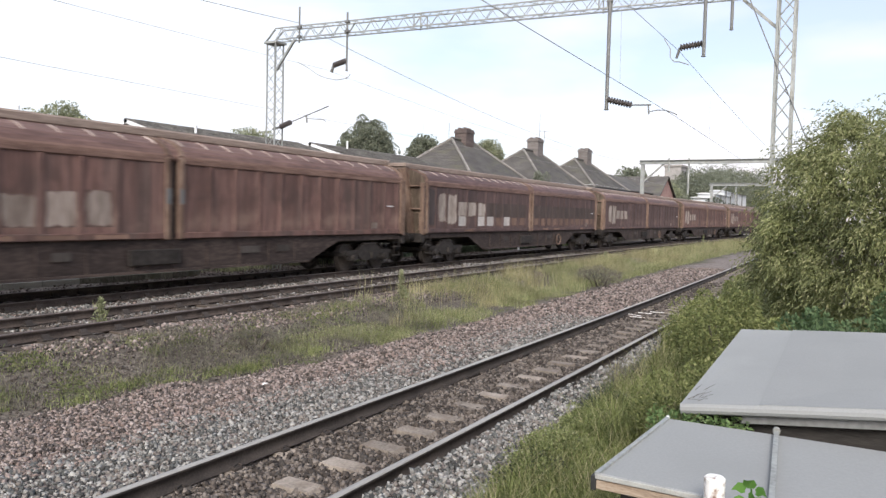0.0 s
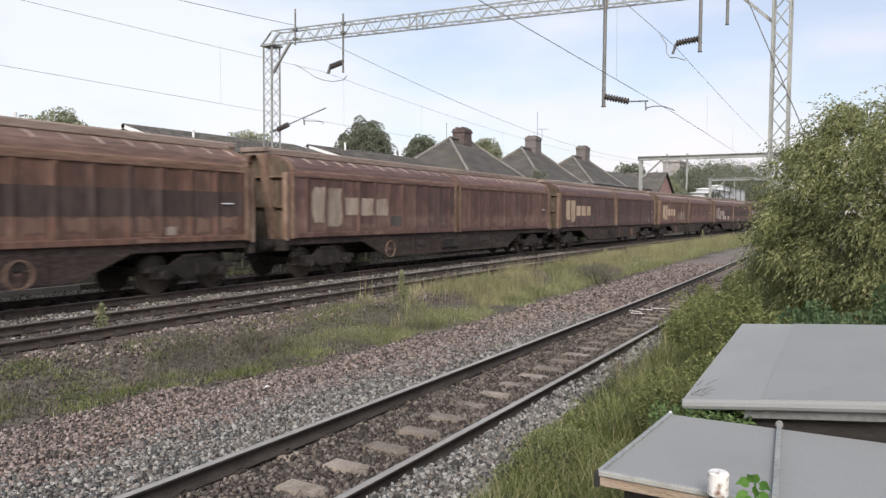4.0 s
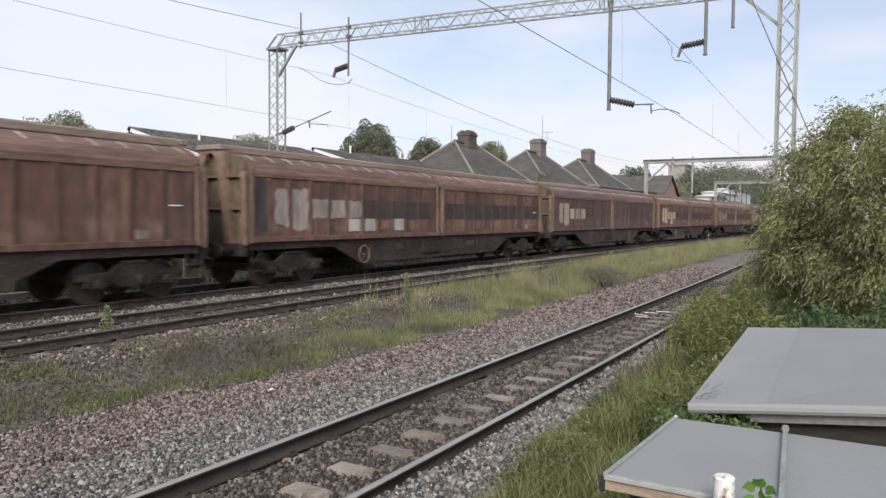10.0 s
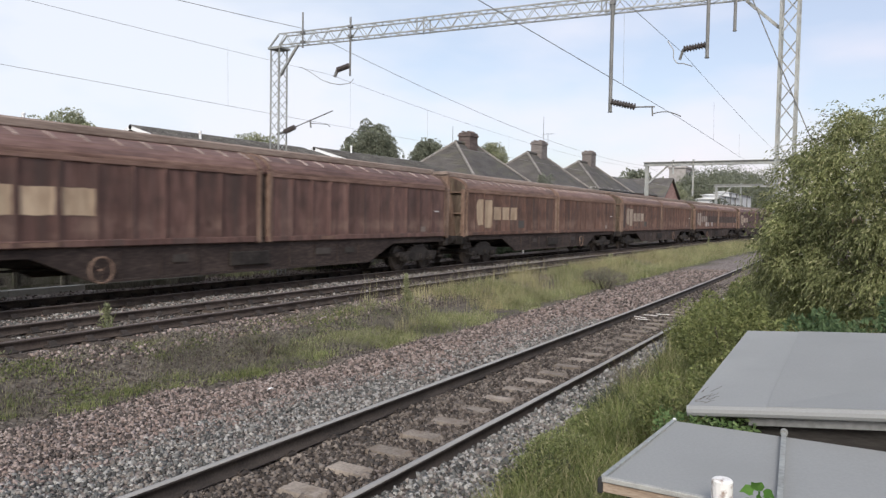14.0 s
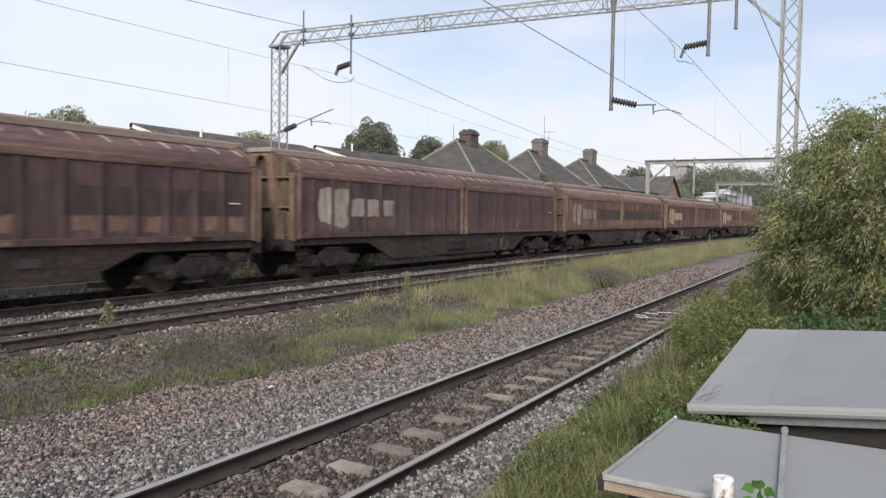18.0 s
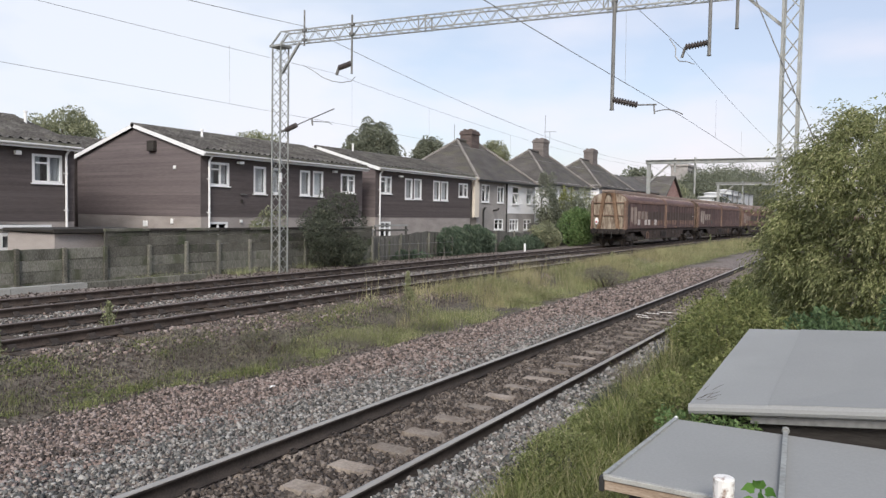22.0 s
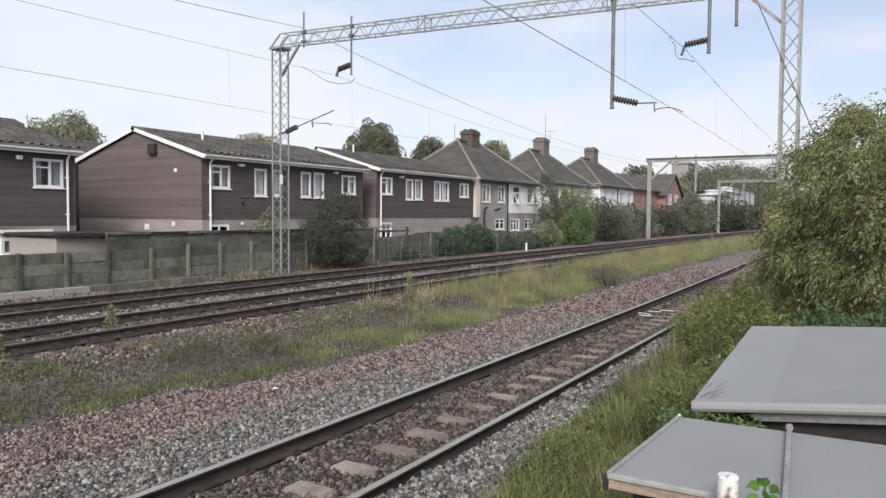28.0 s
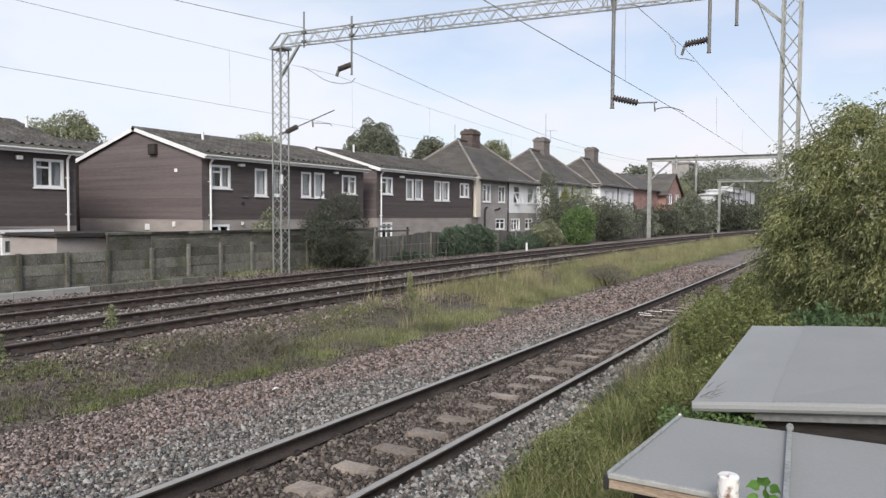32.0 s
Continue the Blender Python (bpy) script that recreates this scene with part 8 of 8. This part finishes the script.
for x, y, h in ((8.07, 11.75, 0.50), (16.12, 10.69, 0.62), (5.5, 10.6, 0.42), (15.5, 10.2, 0.3), (34, 10.9, 0.5), (56, 10.6, 1.1)):
    tall_weed(x, y, h, "leafy green weed growing beside the middle track")
shrub("dead_weed_clump", 25.5, 8.4, -0.2, (1.3, 0.75, 0.34), WEED_PURPLE, "purplish dead weed clump in the grass strip", 3200, 0.09, 0.016, 40, -0.7, 0.30, 5, -0.9)
shrub("dead_weed_clump", 9.3, 9.2, -0.16, (0.55, 0.42, 0.16), WEED_PURPLE, "low purplish dead weed clump on the gravel", 1500, 0.07, 0.008, 30, -0.8, 0.30, 5, -0.9)

# dead stalks and litter at the foot of the fence
x = rng.uniform(13, 25, 3200)
y = 18.15 + rng.normal(size=3200) * 0.22
k = np.sin(x * 1.9) + np.sin(x * 3.7 + 1) + rng.normal(size=3200) * 0.6 > -0.2
ob = quads("dead_stalks", blade_quads(np.column_stack([x[k], y[k]]), ground_height(x[k], y[k]) - 0.01, 0.22, 0.012, 1.1), 4, WEED_PALE)
tagged(ob, "pale dead stalks and weeds along the fence foot", "weeds", kind="stuff")

# the overgrown verge beside the near track

def verge_edge(x):
    return 2.58 + 0.05 * (np.asarray(x) - 5.0).clip(0, 8) + 0.018 * (np.asarray(x) - 13).clip(0, 30)


def verge(n, x0, x1, w0, w1):
    x = rng.uniform(x0, x1, n)
    y = verge_edge(x) - rng.uniform(w0, w1, n)
    inside = (x > 3.0) & (x < 7.3) & (y < 1.12)
    return x[~inside], y[~inside]


vs, ws = [], []
for n, x0, x1, w0, w1, h in ((12000, 4.2, 9, 0.0, 0.6, 0.13), (20000, 4.2, 9, 0.15, 1.9, 0.30), (9000, 8, 15, 0.0, 0.6, 0.2), (18000, 7, 14, 0.3, 2.6, 0.44), (11000, 13, 34, -0.2, 2.2, 0.5)):
    x, y = verge(n, x0, x1, w0, w1)
    vs.append(blade_quads(np.column_stack([x, y]), ground_height(x, y), h, 0.0075 + 0.0004 * x0, 0.8))
ob = quads("verge_grass", np.concatenate(vs), 4, GRASS)
tagged(ob, "long uneven grass on the verge beside the track", "grass", kind="stuff")
vs = []
for n, x0, x1, w0, w1, h in ((1500, 4.2, 9, 0.05, 1.2, 0.34), (1600, 7, 14, 0.1, 2.2, 0.55), (900, 13, 30, 0.0, 2.2, 0.8)):
    x, y = verge(n, x0, x1, w0, w1)
    k = np.sin(x * 2.3) + np.sin(y * 4.1 + x) > -0.3
    vs.append(blade_quads(np.column_stack([x[k], y[k]]), ground_height(x[k], y[k]), h, 0.006 + 0.0004 * x0, 0.6))
ob = quads("verge_straw", np.concatenate(vs), 4, GRASS_DRY)
tagged(ob, "dry straw-coloured grass stalks on the verge", "grass", kind="stuff")
vs = []
for n, x0, x1, w0, w1, h in ((26000, 4.2, 9, 0.05, 1.7, 0.30), (24000, 7, 14, 0.1, 2.8, 0.46), (15000, 13, 30, 0.0, 2.6, 0.7)):
    x, y = verge(n, x0, x1, w0, w1)
    z = ground_height(x, y) + rng.uniform(0.02, 1, n if len(x) == n else len(x)) * h * (0.5 + 0.5 * np.clip((verge_edge(x) - y) / 0.9, 0, 1))
    vs.append(leaf_quads(np.column_stack([x, y, z]), 0.042, 0.019, np.tile([-0.2, 0.2, 0.3], (len(x), 1))))
ob = quads("verge_weeds", np.concatenate(vs), 4, LEAF_VERGE)
tagged(ob, "leafy weeds and brambles on the verge", "weeds", kind="stuff")
for x, y, z, r, lb, mt, n, lf in ((8.9, 0.9, -0.2, (0.9, 0.75, 0.62), "leafy green weed clump behind the sheds", LEAF_VERGE, 9000, 0.05),
                                  (8.35, 0.30, -0.2, (0.6, 0.5, 0.80), "dark ferny weed clump behind the sheds", LEAF_FERN, 12000, 0.06),
                                  (8.5, -0.45, -0.2, (0.7, 0.6, 0.86), "dark ferny weed clump behind the sheds", LEAF_FERN, 12000, 0.06),
                                  (10.5, 1.5, -0.2, (1.0, 0.7, 0.70), "bramble clump on the verge", LEAF_VERGE, 9000, 0.052),
                                  (7.8, 1.6, -0.2, (0.7, 0.5, 0.42), "low weed clump on the verge", LEAF_VERGE, 6000, 0.045),
                                  (12.3, 2.2, -0.2, (1.0, 0.6, 0.62), "bramble clump beside the near rail", LEAF_VERGE, 8000, 0.055),
                                  (15.0, 2.4, -0.2, (1.4, 0.6, 0.6), "bramble clump beside the near rail", LEAF_VERGE, 7000, 0.065),
                                  (19.0, 2.4, -0.2, (2.2, 0.6, 0.6), "bramble clump beside the near rail", LEAF_VERGE, 6000, 0.08)):
    shrub("weed_clump", x, y, z, r, mt, lb, n, lf, lf * 0.45, 40, 0.1, 0.3, 4)

for x, y, rz, n in ((5.75, 2.42, 0.20, 6000), (6.3, 2.45, 0.25, 7000), (6.85, 2.5, 0.22, 6000), (7.6, 2.5, 0.22, 5000)):
    shrub("low_weed_clump", x, y, -0.22, (0.42, 0.34, rz), LEAF_OLIVE, "dense dull olive weed clump at the ballast edge", n, 0.032, 0.013, 46, 0.0, 0.3, 4)

for x, y, r, n in ((5.95, 2.42, (0.34, 0.26, 0.20), 3500), (6.7, 2.5, (0.40, 0.24, 0.17), 3200), (8.4, 2.62, (0.5, 0.3, 0.22), 3500), (9.8, 2.75, (0.5, 0.3, 0.25), 3000)):
    shrub("low_weed_clump", x, y, -0.22, r, LEAF_DARK if x < 9 else WEED_PURPLE, "dark low weed clump at the ballast edge", n, 0.035, 0.012, 40, -0.3, 0.3, 4)

# ---- sheds in the foreground ----
s1 = empty("shed", pose(3.8, -0.3, -0.25))
bm = bmesh.new()
solid(bm, [(3.22, 1.04, 1.10), (4.38, 0.98, 1.10), (4.38, -1.6, 1.12), (3.22, -1.6, 1.12)], 0.018)
wp("felt_roof", bm, FELT, s1, "grey mineral roof felt")
bm = bmesh.new()
box(bm, 3.215, 3.245, -1.6, 1.05, 1.035, 1.082, 0.004)
wp("roof_batten", bm, SHED_WOOD, s1, "weathered timber roof edge")
bm = bmesh.new()
box(bm, 3.25, 4.36, 1.00, 1.035, 1.04, 1.08, 0.004)
wp("roof_batten", bm, SHED_DARK, s1)
bm = bmesh.new()
bar(bm, (3.22, 1.035, 1.106), (4.38, 0.985, 1.106), 0.022, 0.012)
wp("edge_trim", bm, GALV, s1, "grey metal edge trim")
bm = bmesh.new()
box(bm, 3.205, 3.232, -1.6, 1.04, 1.084, 1.108, 0.003)
wp("front_trim", bm, PLANK_PALE, s1, "whitish front edge trim")
bm = bmesh.new()
box(bm, 3.205, 3.245, 1.035, 1.06, 1.03, 1.10, 0.004)
wp("corner_cap", bm, BLACK, s1, "dark corner cap")
bm = bmesh.new()
box(bm, 4.365, 4.385, 0.98, 0.995, 1.10, 1.118, 0.003)
wp("corner_bracket", bm, UPVC, s1, "small white corner bracket")
bm = bmesh.new()
bar(bm, (3.225, 0.300, 1.122), (4.38, 0.398, 1.122), 0.024, 0.024)
tube(bm, (4.37, 0.397, 1.125), (4.395, 0.399, 1.13), 0.020, n=8)
wp("roof_strip", bm, GALV, s1, "metal joint strip with a pale end")
bm = bmesh.new()
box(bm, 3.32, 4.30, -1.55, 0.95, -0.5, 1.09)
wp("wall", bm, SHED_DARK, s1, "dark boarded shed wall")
tagged(s1, "low timber shed with a grey felt roof and metal joint strip", "shed")
s2 = empty("shed", pose(5.9, -0.3, -0.25))
bm = bmesh.new()
solid(bm, [(4.50, 0.94, 1.175), (7.2, 0.99, 1.28), (7.2, 0.55, 1.312), (4.50, 0.50, 1.228)], 0.02)
wp("felt_roof", bm, FELT_B, s2, "pale grey roof felt")
bm = bmesh.new()
solid(bm, [(4.49, 0.505, 1.232), (7.2, 0.56, 1.316), (7.2, -1.7, 1.47), (4.49, -1.7, 1.49)], 0.02)
wp("felt_roof", bm, FELT, s2, "grey roof felt")
bm = bmesh.new()
for (ya, za), (yb, zb) in (((0.94, 1.17), (0.5, 1.225)), ((0.5, 1.225), (-1.7, 1.485))):
    tube(bm, (4.505, ya, za - 0.028), (4.505, yb, zb - 0.028), 0.034, n=10)
wp("felt_edge", bm, FELT, s2, "rolled felt edge")
bm = bmesh.new()
for (ya, za), (yb, zb) in (((0.60, 1.215), (-1.7, 1.485)),):
    solid(bm, [(4.53, ya, za - 0.06), (4.56, ya, za - 0.06), (4.56, yb, zb - 0.06), (4.53, yb, zb - 0.06)], 0.055)
wp("fascia", bm, GALV_DARK, s2, "grey fascia strip")
bm = bmesh.new()
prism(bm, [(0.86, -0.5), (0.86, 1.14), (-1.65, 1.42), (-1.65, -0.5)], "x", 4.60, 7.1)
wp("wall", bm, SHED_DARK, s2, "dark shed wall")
tagged(s2, "larger shed with two lengths of grey roof felt", "shed")
pp = empty("vent_pipe", pose(3.12, 0.505, -0.25))
bm = bmesh.new()
tube(bm, (0, 0, 0), (0, 0, 1.40), 0.028, n=12)
part("pipe", bm, RUSTY_WHITE, pp)
bm = bmesh.new()
lathe(bm, [(0.040, 1.385), (0.042, 1.39), (0.042, 1.475), (0.036, 1.482), (0.02, 1.484)], 16)
part("cap", bm, RUSTY_WHITE, pp, "white cap with rust runs")
bm = bmesh.new()
lathe(bm, [(0.030, 1.355), (0.034, 1.36), (0.034, 1.382), (0.030, 1.385)], 16)
part("joint", bm, BLACK, pp, "dark rusted joint")
tagged(pp, "white painted vent pipe with rust runs beside the shed", "pipe")
vine = empty("young_plant", pose(3.10, 0.365, -0.19))
bm = bmesh.new()
limb(bm, (0, 0, 0), (0.02, 0, 1.40), 0.008, 0.004, 4, 0.03)
part("stem", bm, LEAF_FRESH, vine)
bm = bmesh.new()
for i, (a, dy, zz, L) in enumerate(((0.4, -0.02, 1.395, 0.050), (1.7, 0.0, 1.41, 0.062), (2.7, 0.02, 1.40, 0.052), (-0.2, -0.022, 1.365, 0.05), (3.4, 0.022, 1.36, 0.05), (1.2, -0.005, 1.37, 0.05), (-0.6, -0.02, 1.32, 0.05), (3.8, 0.02, 1.31, 0.05), (2.2, 0.005, 1.335, 0.05))):
    # heart-shaped leaf, its face turned to the light
    c = Vector((0.0 - 0.006 * i, dy, zz))
    d = Vector((-0.35, -math.cos(a), math.sin(a) * 0.8)).normalized()
    s = Vector((-0.75, 0.1, 0.6)).cross(d).normalized()
    ridge = [bm.verts.new(c + d * L * q - Vector((0.02, 0, 0.012)) * q * q) for q in (0.0, 0.35, 0.7, 1.0)]
    for sd in (-1, 1):
        rim = [bm.verts.new(c + d * L * q + s * (sd * wd * L) + Vector((-0.5, 0, 0.6)) * 0.012) for q, wd in ((-0.10, 0.22), (0.2, 0.42), (0.6, 0.32))]
        bm.faces.new((ridge[0], rim[0], rim[1], ridge[1])), bm.faces.new((ridge[1], rim[1], rim[2], ridge[2])), bm.faces.new((ridge[2], rim[2], ridge[3]))
me_leaves = part("leaves", bm, LEAF_FRESH, vine, "bright green heart-shaped leaves")
tagged(vine, "young bright green climbing plant beside the shed roof", "plant")
# leaves in the gap between the sheds
xy = np.column_stack([rng.uniform(4.38, 4.60, 2600), rng.uniform(0.55, 1.12, 2600), rng.uniform(0.7, 1.13, 2600)])
ob = quads("creeper", leaf_quads(xy, 0.030, 0.018, np.tile([-0.3, 0.2, 0.2], (2600, 1))), 4, LEAF_GREEN)
tagged(ob, "small-leaved creeper in the gap between the sheds", "creeper", kind="stuff")

bm = bmesh.new()
for i in range(9):
    c = Vector((4.52 + rng.uniform(0, 0.35), 0.90 + rng.uniform(-0.05, 0.03), 1.19))
    limb(bm, c, c + Vector((rng.uniform(-0.05, 0.10), rng.uniform(-0.10, -0.02), rng.uniform(0.01, 0.05))), 0.0018, 0.0008, 3, 0.06, 4)
tagged(part("dry_twigs", bm, BARK), "thin dry twigs lying over the shed roof's corner", "twigs")

# ---- far buildings ----
tb = empty("tower_block", pose(283, 64, 0))
bm = bmesh.new()
box(bm, 276, 290, 61, 67, 0, 21.6)
wp("wall", bm, RENDER_GREY, tb)
bm = bmesh.new()
box(bm, 275.6, 290.4, 60.6, 67.4, 21.6, 22.3)
wp("roof", bm, RENDER_GREY, tb)
for i in range(3):
    for j in range(4):
        bm = bmesh.new()
        box(bm, 277.2 + i * 4.5, 279.8 + i * 4.5, 60.9, 61.1, 10.2 + j * 2.8, 11.7 + j * 2.8)
        wp("window", bm, BLACK, tb)
tagged(tb, "distant grey concrete block of flats above trees", "apartment block")
wf = empty("works_building", pose(150, 26, 0))
for i, (x0, x1, y, z0, z1) in enumerate(((141, 156, 26.2, 4.0, 7.3), (151, 176, 27.0, 5.2, 8.4), (168, 200, 27.8, 5.6, 9.6))):
    bm = bmesh.new()
    box(bm, x0, x1, y, y + 3, 0.0, z1 - 1.0)
    wp("wall", bm, WORKS_ROOF, wf)
    bm = bmesh.new()
    n = 10
    pts = [(y - 0.4 + 3.8 * k / n, z1 - 1.0 + 0.22 * math.sin(math.pi * k / n)) for k in range(n + 1)]
    prism(bm, pts, "x", x0 - 0.4, x1 + 0.4)
    wp("roof", bm, WORKS_ROOF, wf, "pale grey curved sheet roof")
    for k in range(4):
        bm = bmesh.new()
        box(bm, x0 + 1 + k * (x1 - x0) / 4.2, x0 + 1.3 + k * (x1 - x0) / 4.2, y - 0.3, y - 0.1, z0 - 1, z1 - 1)
        wp("column", bm, GALV_DARK, wf)
tagged(wf, "distant pale grey works building with curved roofs beyond the line", "building")

# small things on the ballast
bm = bmesh.new()
for i in range(4):
    a = rng.uniform(-0.4, 0.4)
    c = Vector((18.0 + rng.normal() * 0.3, 4.65 + rng.normal() * 0.25, -0.10 + 0.02 * i))
    bar(bm, c - Vector((math.sin(a), math.cos(a), 0)) * 0.16, c + Vector((math.sin(a), math.cos(a), 0.05)) * 0.18, 0.024, 0.016)
tagged(part("loose_timber", bm, RUSTY_WHITE), "few whitish broken sticks lying between the near rails", "timber")
bm = bmesh.new()
lathe(bm, [(0.02, 0.0), (0.055, 0.015), (0.06, 0.04), (0.03, 0.07), (0.01, 0.075)], 7, Matrix.Translation((7.42, 7.15, -0.2)))
tagged(part("white_stone", bm, UPVC), "single white stone lying on the gravel", "stone")

# ---- what moves ----
# way of the train's rear end along the far line: seconds, metres
RUN = [(0.0, -259.05), (1.0, -244.58), (2.0, -230.16), (3.0, -215.78), (3.5, -208.6), (4.5, -194.29), (5.5, -180.03), (6.0, -172.92), (7.0, -158.73), (8.0, -144.59), (9.0, -130.51),
       (10.0, -116.48), (11.0, -102.5), (12.0, -88.58), (13.0, -74.71), (14.0, -60.89), (15.0, -47.13), (16.0, -33.41), (17.0, -19.75), (18.0, -6.14), (19.0, 7.43), (19.5, 14.2), (20.0, 20.75), (20.5, 27.7), (21.0, 34.6), (21.5, 41.7), (22.0, 48.2), (22.5, 54.9),
       (23.0, 61.1), (23.5, 67.5), (24.0, 73.8), (24.5, 79.8), (25.0, 85.1), (25.5, 90.6), (26.5, 102.0), (28.0, 119.5), (30.0, 144.0), (32.0, 169.0)]
ALONG = np.arange(-420, 700, 0.5)
WAY = np.concatenate([[0], np.cumsum(np.hypot(0.5, np.diff(far_line(ALONG))))])
WAY = WAY - np.interp(0, ALONG, WAY)
_t = np.array([r[0] for r in RUN])
_s = np.array([r[1] for r in RUN])
_v = np.gradient(_s, _t)


def way(t):
    """Smooth way of the rear end at t seconds (cubic pieces through RUN)."""
    i = int(np.clip(np.searchsorted(_t, t) - 1, 0, len(_t) - 2))
    h = _t[i + 1] - _t[i]
    f = (t - _t[i]) / h
    return ((2 * f ** 3 - 3 * f ** 2 + 1) * _s[i] + (f ** 3 - 2 * f ** 2 + f) * h * _v[i] + (3 * f ** 2 - 2 * f ** 3) * _s[i + 1] + (f ** 3 - f ** 2) * h * _v[i + 1])


def on_track(s):
    u = np.interp(s, WAY, ALONG)
    return float(u), float(far_line(u))


def wagon_pose(s):
    """A wagon with its middle s metres along, its bogies on the rails."""
    (x0, y0), (x1, y1) = on_track(s - 8.2), on_track(s + 8.2)
    return pose((x0 + x1) / 2, (y0 + y1) / 2, FAR_Z, 0, 0, math.degrees(math.atan2(y1 - y0, x1 - x0)))


def motions():
    times = [i * 0.5 for i in range(65)]
    for k, w in enumerate(WAGONS):
        walk(w, [(t, wagon_pose(way(t) + 10.25 + 21.7 * k)) for t in times])
        # the wheels turn while the wagon is in view
        seen = [t for t in (i / 30 for i in range(961)) if 4 < way(t) + 21.7 * k + 21 and way(t) + 21.7 * k < 62]
        if not seen:
            continue
        rows = sorted({0.0, *seen, 32.0})
        a = 0.0
        poses, last = [], None
        for t in rows:
            if last is not None and t - last < 0.04:
                a += math.degrees((way(t) - way(last)) / 0.46)
            poses.append((t, a))
            last = t
        for b in w.children:
            if b.name.startswith("bogie"):
                for o in b.children:
                    walk(o, [(t, pose(o.location.x, 0, 0.46, 0, r, 0)) for t, r in poses])


motions()
